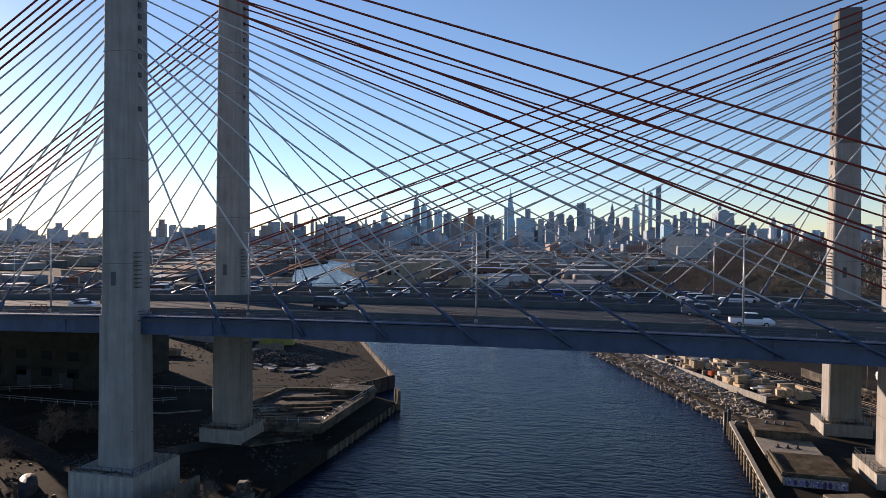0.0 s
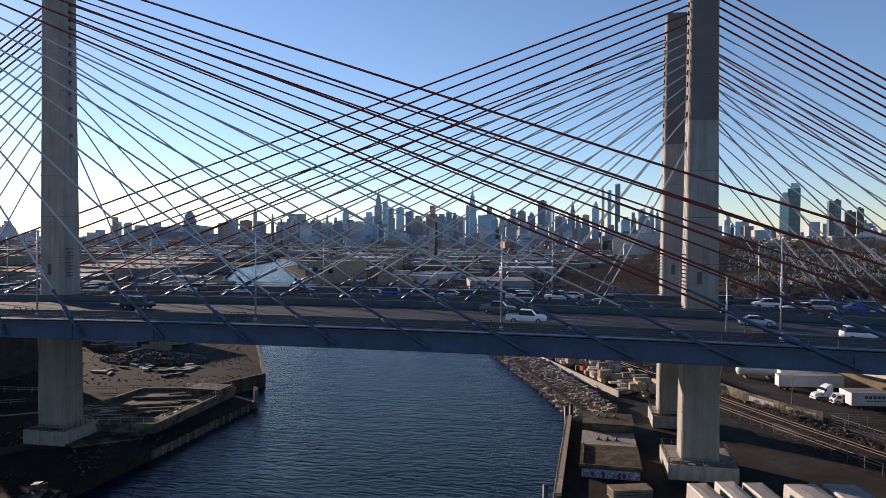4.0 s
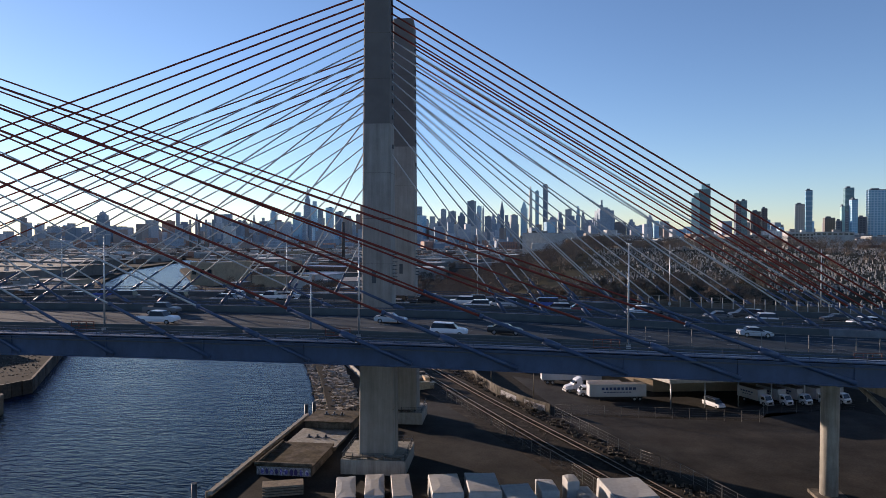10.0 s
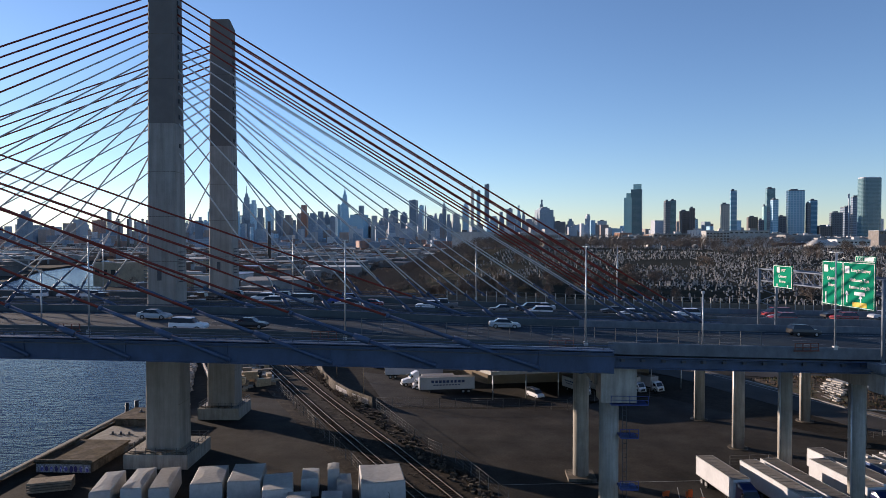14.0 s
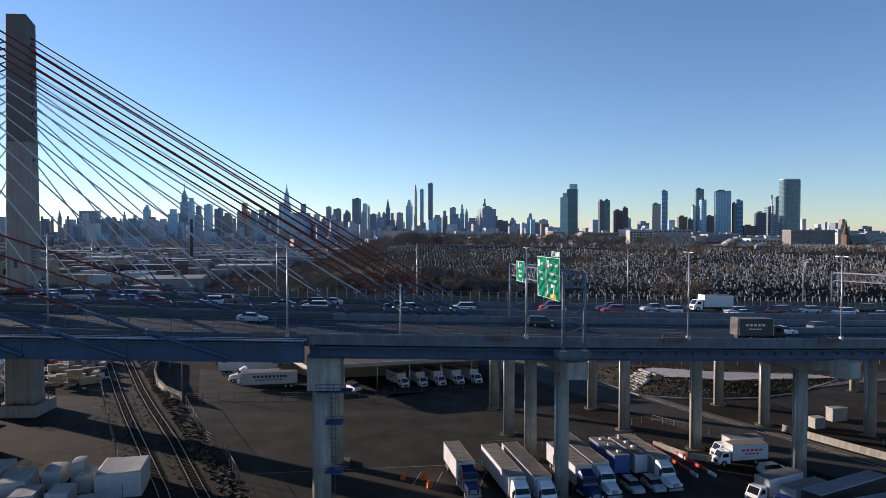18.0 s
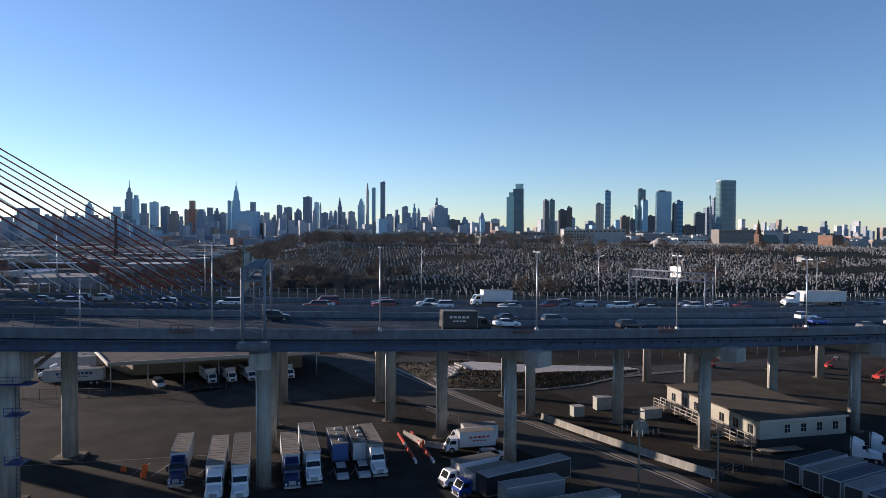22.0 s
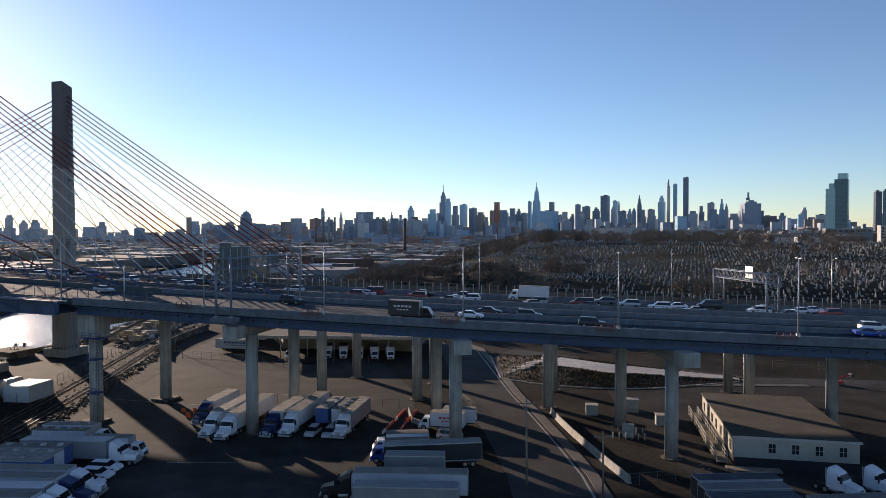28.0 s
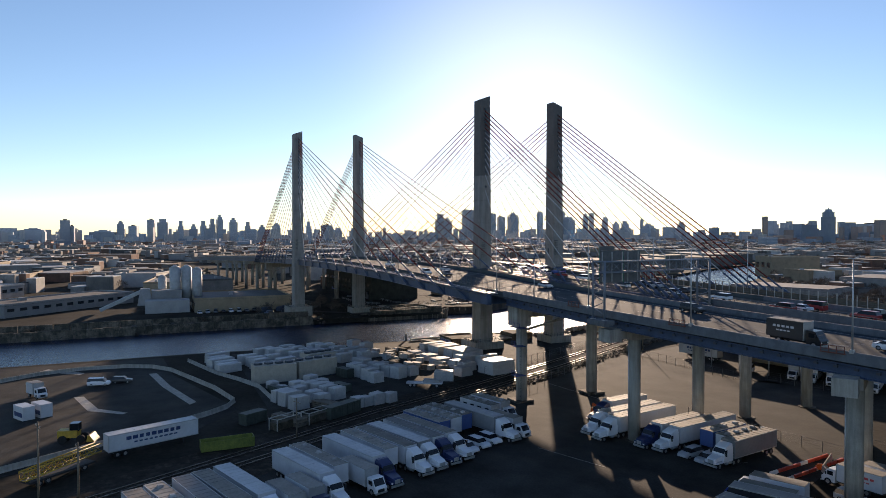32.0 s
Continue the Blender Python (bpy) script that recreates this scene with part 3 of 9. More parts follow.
def pier(cols, v0, v1, group, end_box=True):
    """A hammerhead pier: columns, a cap that reaches under the girders, and a squared cap end."""
    xm = sum(c[0] for c in cols) / len(cols)
    p = thing("viaduct_pier", "pale concrete viaduct pier with round columns and a cap", "pier", group=group)
    tops = []
    for x, y in cols:
        zt = road_z(x) - dip(x) - 4.2
        mb = MB()
        column(mb, x, y, 1.9, zt, 1.05)
        part("column", mb, PIERC, p)
        part("drain_pipe", MB().tube((x - 1.0, y - 0.55, 2.0), (x - 1.0, y - 0.55, zt), 0.12, n=8), GALV, p)
        part("footing", MB().tube((x, y, 1.9), (x, y, 2.16), 1.75, n=18), OLDC, p)
    c0, c1 = cols[0], cols[-1]
    # the cap runs along the line of the columns
    d = Vector((c1[0] - c0[0], c1[1] - c0[1], 0))
    d = d.normalized() if d.length > 0.1 else Vector((0, 1, 0))
    a = Vector((c0[0], c0[1], 0)) + d * ((v0 + off(c0[0]) + 0.2 - c0[1]) / d.y)
    b = Vector((c1[0], c1[1], 0)) + d * ((v1 + off(c1[0]) - 0.2 - c1[1]) / d.y)
    n = Vector((d.y, -d.x, 0)) * 1.25
    rings = []
    for q, dep in ((a, 1.5), (Vector((*c0, 0)) - d * 1.0, 2.1), (Vector((*c0, 0)) + d * 1.5, 2.1), (Vector((*c1, 0)) - d * 1.5, 2.1), (Vector((*c1, 0)) + d * 1.0, 2.1), (b, 1.5)):
        zt = road_z(q.x) - dip(q.x) - 2.06
        rings.append([(q.x - n.x, q.y - n.y, zt - dep), (q.x + n.x, q.y + n.y, zt - dep), (q.x + n.x, q.y + n.y, zt), (q.x - n.x, q.y - n.y, zt)])
    part("pier_cap", MB().loft(rings), PIERC, p)
    if end_box:
        zt = road_z(a.x) - dip(a.x) - 1.9
        part("cap_end", MB().box((a.x, a.y - 1.2, zt - 1.1), (2.9, 2.9, 2.3), math.degrees(math.atan2(d.y, d.x)) - 90), PIERC, p)
    return p


for cols in (((148.8, -4.0), (147.0, 13.0)), ((186.9, 2.0), (177.2, 18.0)), ((222.6, 7.9), (212.8, 24.2)), ((256.6, 16.2), (250.0, 32.6)), ((299.4, 31.5), (290.0, 44.0)), ((330.0, 38.0), (318.0, 56.0)), ((366.0, 51.0), (353.0, 70.0))):
    pier(cols, -14.2, 8.6, "near viaduct piers")
for cols in (((145.2, 27.4), (144.4, 46.3)), ((168.0, 30.0), (165.8, 46.2)), ((197.0, 32.7), (194.8, 48.8)), ((236.8, 44.5), (233.5, 61.0)), ((292.9, 52.2), (281.0, 62.4)), ((274.5, 73.4),), ((328.6, 83.2), (320.5, 89.5))):
    pier(cols, 19.7, 44.0, "far viaduct piers", end_box=False)
for x in (-207.0, -240.0, -272.0, -305.0, -338.0):
    pier(((x, -8.0 + off(x)), (x, 3.5 + off(x))), -14.2, 8.6, "near viaduct piers")
    pier(((x - 4, 26.0 + off(x)), (x - 4, 37.0 + off(x))), 19.7, 42.6, "far viaduct piers", end_box=False)


PLATBLUE = mat("blue_platform_paint", (0.03, 0.055, 0.20), 0.5, 0, 0.15, 1.0, 5.0, 0.05)


def end_pier(x, va, vb):
    """The squared pier at the end of a main span, with its bearing head and platforms."""
    p = thing("end_pier", "pale concrete end pier with a square head and steel platforms", "pier")
    for k, v in enumerate((va, vb)):
        y = v + off(x)
        zt = road_z(x) - 2.6
        mb = MB()
        column(mb, x + (0.6 if k == 0 else 0.0), y, 1.9, zt - 2.0 if k else zt - 4.5, 1.25)
        part("column", mb, PIERC, p)
        part("footing", MB().box((x, y, 2.2), (4.4, 4.4, 0.6)), OLDC, p)
        if k == 0:
            part("pier_head", MB().box((x + 1.3, y - 1.0, zt - 2.3), (4.4, 3.6, 4.6)), PIERC, p)
            part("bearing", MB().box((x + 1.3, y - 1.0, zt + 0.15), (2.2, 2.2, 0.3)), STEELD, p)
            part("strut", MB().tube((x + 0.2, y + 0.5, zt - 6.0), (x + 0.4, vb + off(x) - 1.6, zt - 2.2), 0.32, n=8), PIERC, p, "slanting concrete strut to the rear column")
            for z, w in ((zt - 4.8, 4.6), (15.0, 2.2), (8.5, 2.2)):
                pl = part("platform", MB().box((x + 2.6, y - 1.9, z), (w, 2.4, 0.14)), PLATBLUE, p, "blue painted steel access platform")
                for a in (-w / 2, 0.0, w / 2):
                    part("rail_post", MB().box((x + 2.6 + a, y - 3.05, z + 0.6), (0.07, 0.07, 1.1)), PLATBLUE, pl)
                for u in (0.6, 1.1):
                    part("hand_rail", MB().box((x + 2.6, y - 3.05, z + u), (w, 0.06, 0.06)), PLATBLUE, pl)
            lad = part("ladder", MB().box((x + 2.1, y - 1.3, (zt - 2.8) / 2), (0.06, 0.06, zt - 6.8)).box((x + 2.6, y - 1.3, (zt - 2.8) / 2), (0.06, 0.06, zt - 6.8)), STEELD, p, "steel ladder on the column")
            for i in range(int((zt - 6.8) / 0.6) if x > 100 else 0):
                part("rung", MB().box((x + 2.35, y - 1.3, 2.4 + 0.6 * i), (0.46, 0.05, 0.05)), STEELD, lad)
        else:
            part("pier_head", MB().box((x, y, zt - 1.2), (3.0, 3.4, 2.4)), PIERC, p)
    y0, y1 = va + off(x), vb + off(x)
    part("cross_beam", MB().box((x, (y0 + y1) / 2, road_z(x) - 4.4), (2.6, y1 - y0, 2.2)), PIERC, p)
    return p


end_pier(114.6, -10.4, 9.0)
end_pier(-138.0, 22.0, 41.0)
end_pier(-166.5, -9.5, 5.0)

# ---------------------------------------------------------------- skyline
# (x, y, width, top, kind of facade)
TOWERS = []
# midtown skyline
TOWERS += [(-1896, 4039, 41, 172, 's'), (-1904, 4188, 66, 191, 'd'), (-1717, 3918, 24, 119, 's'), (-1735, 4059, 39, 148, 'b'), (-1673, 4011, 22, 137, 's'), (-1645, 3996, 17, 179, 's'), (-1639, 4045, 34, 129, 's'), (-1637, 4124, 20, 164, 's'), (-1618, 4157, 41, 145, 'g'), (-1606, 4231, 36, 232, 'g'), (-1557, 4193, 63, 150, 'b'), (-1543, 4328, 50, 143, 's'), (-1412, 4146, 57, 200, 'g'), (-1484, 4443, 45, 183, 'd'), (-1288, 4106, 27, 270, 'g'), (-1338, 4395, 42, 232, 'd'), (-1247, 4305, 42, 236, 'g'), (-1204, 4385, 43, 212, 'd'), (-1101, 4219, 45, 178, 'b'), (-1070, 4255, 29, 145, 's')]
TOWERS += [(-1110, 4526, 28, 196, 'b'), (-1091, 4609, 46, 263, 'r'), (-968, 4337, 47, 194, 'd'), (-960, 4515, 49, 212, 'd'), (-934, 4606, 43, 212, 'd'), (-891, 4625, 43, 179, 's'), (-778, 4276, 20, 246, 'g'), (-651, 4281, 95, 181, 'g'), (-644, 4342, 38, 244, 'd'), (-651, 4665, 33, 163, 's'), (-553, 4325, 52, 176, 'w'), (-531, 4476, 39, 166, 'd'), (-536, 4720, 38, 239, 'd'), (-477, 4535, 26, 187, 'w'), (-460, 4609, 45, 220, 'd'), (-416, 4444, 36, 129, 'w'), (-395, 4615, 49, 213, 'd'), (-388, 4683, 42, 173, 's'), (-299, 4324, 46, 278, 'd'), (-287, 4656, 30, 219, 's')]
TOWERS += [(-282, 4764, 31, 263, 'g'), (-247, 4659, 11, 259, 's'), (-201, 4451, 44, 179, 'd'), (-178, 4683, 38, 202, 's'), (-125, 4377, 25, 195, 'd'), (-77, 4535, 30, 190, 'd'), (-40, 4745, 67, 173, 'w'), (-29, 4468, 44, 188, 's'), (39, 4468, 41, 279, 'g'), (82, 4398, 18, 379, 'w'), (124, 4349, 22, 343, 'g'), (183, 4646, 31, 407, 'd'), (228, 4436, 52, 174, 's'), (277, 4459, 30, 205, 'd'), (335, 4559, 42, 229, 's'), (347, 4362, 55, 180, 'd'), (400, 4594, 31, 254, 'g'), (420, 4400, 22, 216, 's'), (468, 4597, 66, 158, 's'), (571, 4639, 142, 210, 'd')]
TOWERS += [(551, 4371, 93, 234, 'd'), (549, 4512, 31, 290, 'd'), (683, 4626, 75, 140, 'b'), (738, 4493, 50, 157, 'd'), (782, 4322, 103, 116, 's'), (860, 4532, 27, 190, 's'), (917, 4581, 70, 129, 'd'), (950, 4508, 58, 143, 'w')]
# towers by the lower river
TOWERS += [(-3531, 2393, 39, 191, 's'), (-3323, 2334, 32, 127, 's'), (-3467, 2584, 29, 177, 's'), (-3369, 2619, 32, 150, 's'), (-3321, 2670, 36, 121, 's'), (-3250, 2688, 57, 97, 's'), (-3113, 2754, 67, 104, 's'), (-3136, 3039, 33, 115, 's'), (-2534, 3377, 70, 91, 's'), (-2450, 3641, 52, 98, 's'), (-2334, 3666, 92, 94, 's'), (-2090, 3590, 53, 106, 's'), (-2108, 3801, 56, 135, 'r'), (-1983, 3684, 18, 201, 's'), (-2093, 3967, 54, 134, 'd'), (-2045, 4033, 16, 186, 's'), (-1907, 3903, 64, 128, 's'), (-1919, 4096, 78, 186, 'd'), (-1653, 3800, 39, 142, 'd')]
# downtown
TOWERS += [(-3891, 1681, 61, 175, 'd'), (-3872, 1724, 46, 150, 's'), (-3815, 1849, 61, 201, 's'), (-3791, 1898, 46, 169, 's'), (-3749, 1981, 69, 177, 'd'), (-3715, 2045, 53, 155, 's'), (-3677, 2113, 53, 184, 's'), (-3588, 2264, 30, 185, 's'), (-3534, 2349, 69, 159, 's'), (-3485, 2422, 53, 152, 'd'), (-3426, 2508, 26, 178, 's'), (-3276, 2707, 30, 124, 's'), (-3211, 2786, 19, 132, 's')]
# the low western borough
TOWERS += [(-3402, -686, 94, 72, 's'), (-3417, -587, 126, 72, 's'), (-3432, -459, 37, 111, 'd'), (-3435, -431, 25, 83, 'd'), (-3445, -296, 94, 64, 's'), (-3448, -221, 28, 110, 'd'), (-3450, -163, 44, 84, 's'), (-3451, -83, 31, 116, 's'), (-3451, -28, 44, 120, 's'), (-3448, 56, 25, 111, 's'), (-3445, 118, 31, 94, 'd'), (-3443, 164, 22, 112, 's'), (-3439, 208, 28, 124, 's'), (-3436, 244, 31, 145, 's'), (-3430, 311, 41, 128, 's'), (-3421, 384, 28, 107, 'd'), (-3411, 455, 44, 92, 's'), (-3400, 526, 37, 101, 's'), (-3379, 641, 37, 95, 's'), (-3368, 693, 25, 110, 's'), (-3347, 786, 50, 89, 's'), (-3332, 844, 44, 76, 's')]

# Distance haze is put into the stone, dark, glass and pale wall colours.
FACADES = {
    's': facade("hazed_stone_facade", (0.42, 0.45, 0.49), (0.24, 0.29, 0.35), 4.0, 3.6, 0.5),
    'd': facade("hazed_dark_facade", (0.26, 0.32, 0.38), (0.14, 0.19, 0.25), 3.0, 3.8, 0.7),
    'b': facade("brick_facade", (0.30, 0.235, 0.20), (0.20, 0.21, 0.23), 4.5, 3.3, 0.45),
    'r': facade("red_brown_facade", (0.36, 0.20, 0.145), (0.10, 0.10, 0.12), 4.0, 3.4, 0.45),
    'g': facade("hazed_blue_glass_facade", (0.36, 0.52, 0.62), (0.24, 0.44, 0.58), 1.6, 3.9, 0.8, 0.12),
    'w': facade("hazed_pale_facade", (0.5, 0.49, 0.47), (0.34, 0.36, 0.40), 4.5, 3.4, 0.45),
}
ROOFTAR = mat("tar_roof", (0.055, 0.052, 0.05), 0.9, 0, 0.3, 8.0, 2.0, 0.1, 0.3)
ROOFGREY = mat("grey_roof", (0.19, 0.19, 0.19), 0.85, 0, 0.25, 8.0, 2.0, 0.1, 0.45)
ROOFWHITE = mat("white_roof", (0.45, 0.45, 0.43), 0.8, 0, 0.2, 8.0, 2.0, 0.05, 0.25)
WALLMIX = mat("mixed_walls", (0.19, 0.175, 0.16), 0.85, 0, 0.25, 6.0, 1.5, 0.05, 0.55)
BRICKMIX = mat("brick_walls", (0.20, 0.115, 0.08), 0.9, 0, 0.25, 6.0, 1.5, 0.05, 0.5)
PALEMIX = mat("pale_walls", (0.33, 0.325, 0.31), 0.8, 0, 0.2, 6.0, 1.5, 0.05, 0.4)
TOWER_LABEL = {'s': "grey stone high-rise block", 'd': "dark glazed high-rise tower", 'b': "brown brick high-rise block", 'r': "tall red-brown high-rise tower", 'g': "blue glass high-rise tower", 'w': "pale high-rise block"}


def tower(x, y, w, top, k, rng):
    """A far high-rise: shaft, setbacks and roof house."""
    top = top * 0.972 - 1.0
    t = thing("high_rise", TOWER_LABEL[k] + " on the skyline", "building", pose(x - 12, y, 0, 0, 0, rng.uniform(-14, 14)), "skyline towers")
    f_ = FACADES[k]
    dp = w * rng.uniform(0.8, 1.3)
    style = rng.random()
    h1 = top * (1.0 if style < 0.4 else rng.uniform(0.72, 0.92))
    part("shaft", MB().box((0, 0, h1 / 2), (w, dp, h1)), f_, t)
    if style >= 0.4:
        h2 = top if style < 0.75 else h1 + (top - h1) * 0.55
        part("setback", MB().box((rng.uniform(-0.1, 0.1) * w, 0, (h1 + h2) / 2), (w * 0.66, dp * 0.66, h2 - h1)), f_, t)
        if style >= 0.75:
            part("crown", MB().box((0, 0, (h2 + top) / 2), (w * 0.36, dp * 0.36, top - h2)), f_, t)
    else:
        part("roof_house", MB().box((rng.uniform(-0.2, 0.2) * w, 0, top + 2.0), (w * 0.4, dp * 0.4, 6.0)), ROOFTAR, t)
    return t


rng = random.Random(7)
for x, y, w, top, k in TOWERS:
    if math.atan2(150 - x, y + 100) > 0.75:          # paler facades to the west stand for haze
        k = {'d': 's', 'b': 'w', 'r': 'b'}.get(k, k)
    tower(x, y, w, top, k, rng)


def spire_tower(x, y, w, levels, name, label, k):
    """A landmark tower from (share of the width, height) levels."""
    t = thing(name, label, "building", pose(x, y, 0, 0, 0, 10))
    z = 0.0
    for i, (a, b, h) in enumerate(levels):
        part("tier" if a > 0.15 else "mast", MB().box((0, 0, (z + h) / 2), (w * a, w * a, h - z), 0, b / a), FACADES[k], t)
        z = h
    return t


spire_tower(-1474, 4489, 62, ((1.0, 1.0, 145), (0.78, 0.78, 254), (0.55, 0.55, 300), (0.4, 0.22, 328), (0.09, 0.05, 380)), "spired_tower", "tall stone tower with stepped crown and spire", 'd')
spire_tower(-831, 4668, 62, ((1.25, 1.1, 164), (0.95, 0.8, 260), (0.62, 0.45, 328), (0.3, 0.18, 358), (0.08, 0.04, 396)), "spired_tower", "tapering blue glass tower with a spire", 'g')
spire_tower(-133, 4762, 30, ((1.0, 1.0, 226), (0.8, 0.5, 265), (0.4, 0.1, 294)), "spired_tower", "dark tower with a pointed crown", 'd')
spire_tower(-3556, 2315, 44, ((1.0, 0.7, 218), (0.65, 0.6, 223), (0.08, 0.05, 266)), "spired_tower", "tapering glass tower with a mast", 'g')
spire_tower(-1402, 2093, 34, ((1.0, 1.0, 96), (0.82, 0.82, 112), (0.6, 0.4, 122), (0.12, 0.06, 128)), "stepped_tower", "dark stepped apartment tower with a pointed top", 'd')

GREENGLASS = facade("green_glass_facade", (0.45, 0.66, 0.62), (0.32, 0.56, 0.56), 1.5, 3.9, 0.85, 0.15)
TEAL = facade("dark_teal_facade", (0.13, 0.23, 0.26), (0.07, 0.15, 0.18), 1.5, 3.9, 0.85, 0.12)
t = thing("stepped_glass_tower", "stepped green glass office tower", "building", pose(644, 2280, -6, 0, 0, -16))
part("shaft", MB().box((6, 0, 102), (36, 40, 204)), TEAL, t)
part("wing", MB().box((-22, -4, 88), (26, 34, 176)), GREENGLASS, t)
part("wing_top", MB().box((-17, -2, 184), (20, 28, 16)), GREENGLASS, t)
part("crown", MB().box((9, 0, 213), (26, 30, 18)), GREENGLASS, t)
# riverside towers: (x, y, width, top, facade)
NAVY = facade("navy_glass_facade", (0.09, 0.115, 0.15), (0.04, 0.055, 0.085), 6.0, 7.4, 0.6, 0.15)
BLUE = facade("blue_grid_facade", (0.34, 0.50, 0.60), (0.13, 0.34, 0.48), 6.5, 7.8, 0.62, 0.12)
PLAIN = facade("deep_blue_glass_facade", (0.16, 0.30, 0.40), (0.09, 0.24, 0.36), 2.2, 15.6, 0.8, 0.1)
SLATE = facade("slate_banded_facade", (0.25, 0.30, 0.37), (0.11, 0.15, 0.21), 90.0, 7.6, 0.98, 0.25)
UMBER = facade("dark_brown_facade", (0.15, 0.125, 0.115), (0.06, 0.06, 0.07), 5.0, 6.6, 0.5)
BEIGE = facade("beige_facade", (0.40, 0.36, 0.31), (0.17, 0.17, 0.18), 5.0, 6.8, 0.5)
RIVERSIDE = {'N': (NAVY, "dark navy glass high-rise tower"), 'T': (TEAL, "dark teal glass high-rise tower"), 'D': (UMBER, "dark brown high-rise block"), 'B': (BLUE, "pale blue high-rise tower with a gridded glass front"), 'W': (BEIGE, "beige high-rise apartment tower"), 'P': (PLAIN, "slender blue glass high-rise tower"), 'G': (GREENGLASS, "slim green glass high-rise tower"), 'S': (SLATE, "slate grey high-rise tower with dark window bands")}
rr = random.Random(19)
for x, y, w, top, k in ((711, 2150, 20, 158, 'N'), (741, 2187, 21, 162, 'T'), (788, 2224, 30, 128, 'D'), (798, 2171, 20, 136, 'D'), (818, 2208, 19, 101, 'B'), (898, 2155, 30, 148, 'W'), (938, 2192, 22, 194, 'P'), (1073, 2229, 30, 203, 'T'), (1032, 2176, 13, 143, 'G'), (1056, 2213, 22, 126, 'S'), (1057, 2160, 22, 163, 'B'), (1140, 2197, 57, 194, 'B'), (1174, 2181, 14, 152, 'N'), (1207, 2218, 26, 163, 'P'), (1084, 2165, 27, 108, 'N'), (1274, 2202, 37, 121, 'N'), (1340, 2239, 59, 141, 'S'), (1328, 2186, 28, 172, 'S'), (1012, 2223, 35, 107, 'D'), (1019, 2170, 19, 97, 'N'), (1238, 2207, 42, 76, 'D')):
    fc, lab = RIVERSIDE[k]
    t = thing("high_rise", lab + " by the river", "building", pose(x + 7, y, -8, 0, 0, rr.choice((-14, -8, 10))), "skyline towers")
    w *= 0.86
    part("shaft", MB().box((0, 0, top / 2), (w, w * 0.8, top)), fc, t)
    part("roof_band", MB().box((0, 0, top + 1.0), (w * 0.96, w * 0.76, 2.4)), NAVY if k in 'BPT' else ROOFGREY, t)
    part("roof_house", MB().box((-0.1 * w, 0, top + 4.0), (w * 0.42, w * 0.4, 5.0)), NAVY, t)
t = thing("tower_crane", "tall grey tower crane on a building site", "crane", pose(1310, 2180, -10))
part("mast", MB().box((0, 0, 93), (3.0, 3.0, 186)), FACADES['s'], t)
part("jib", MB().box((-2, 0, 178), (4, 1.5, 14)), FACADES['s'], t)
t = thing("rounded_glass_tower", "dark rounded glass residential tower", "building", pose(1247, 1953, -12))
ring = [(29 * math.copysign(abs(math.cos(a)) ** 0.6, math.cos(a)), 21 * math.copysign(abs(math.sin(a)) ** 0.6, math.sin(a))) for a in [2 * math.pi * i / 20 for i in range(20)]]
part("shaft", MB().prism(ring, 0, 218), TEAL, t)
part("roof_band", MB().prism([(0.97 * a, 0.97 * b) for a, b in ring], 218, 221.5), FACADES['s'], t)


# infill low blocks of the far city, in one mesh for each wall colour
def far_city(n, k, d0, d1, h0, h1, w0, w1, az0, az1, seed):
    r = random.Random(seed)
    mb = MB()
    for _ in range(n):
        az = radians(r.uniform(az0, az1))
        d = r.uniform(d0, d1)
        x, y = 150 - d * math.sin(az), -100 + d * math.cos(az)
        if y < 2600 and left_bank(min(y, 999)) - 30 < x < right_bank(min(y, 999)) + 20 and y < 1000:
            continue
        w, h = r.uniform(w0, w1), h0 + (h1 - h0) * r.random() ** 2.2
        if az < -0.4:
            w *= 0.5
        if az > 0.7:
            w, h = w * 0.75, h0 + (h - h0) * 0.55
        mb.box((x, y, h / 2), (w, r.uniform(w0, w1), h), r.uniform(-25, 25))
    return solo("distant_blocks", mb, k, "mass of distant city blocks under the skyline", "buildings", kind="stuff")


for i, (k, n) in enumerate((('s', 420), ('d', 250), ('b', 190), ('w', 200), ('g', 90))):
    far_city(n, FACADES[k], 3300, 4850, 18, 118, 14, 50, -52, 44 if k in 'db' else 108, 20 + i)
# Pale blocks in place of dark ones to the west, to stand for haze.
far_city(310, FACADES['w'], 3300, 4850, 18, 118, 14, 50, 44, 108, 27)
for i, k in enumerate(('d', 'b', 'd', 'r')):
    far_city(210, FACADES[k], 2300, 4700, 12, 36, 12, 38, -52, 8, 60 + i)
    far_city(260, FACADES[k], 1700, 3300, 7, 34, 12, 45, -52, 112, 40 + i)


# ---------------------------------------------------------------- warehouses between the creek and the skyline
def clear_of(x, y, pad=14.0):
    """True where a building stands on land, off the decks, the hill and the yards."""
    if y < 1000 and left_bank(y) - pad < x < right_bank(y) + pad:
        return False
    if (-60 if x > -260 else -30) + off(x) < y < (90 if x > -260 else 62) + off(x):
        return False
    if x > right_bank(min(y, 999)) and y < 640 and x > -140 and y < 130:
        return False
    if x > -20 and 60 < y < 700:
        return False
    if x > -60 and y < 130:
        return False
    if -640 < x < -300 and 320 < y < 760 and x < left_bank(y) - 10:
        return False
    if -150 < x < -60 and 420 < y < 560:
        return False
    if x < 0 and -200 < y < 90 and x > -150:
        return False
    return True


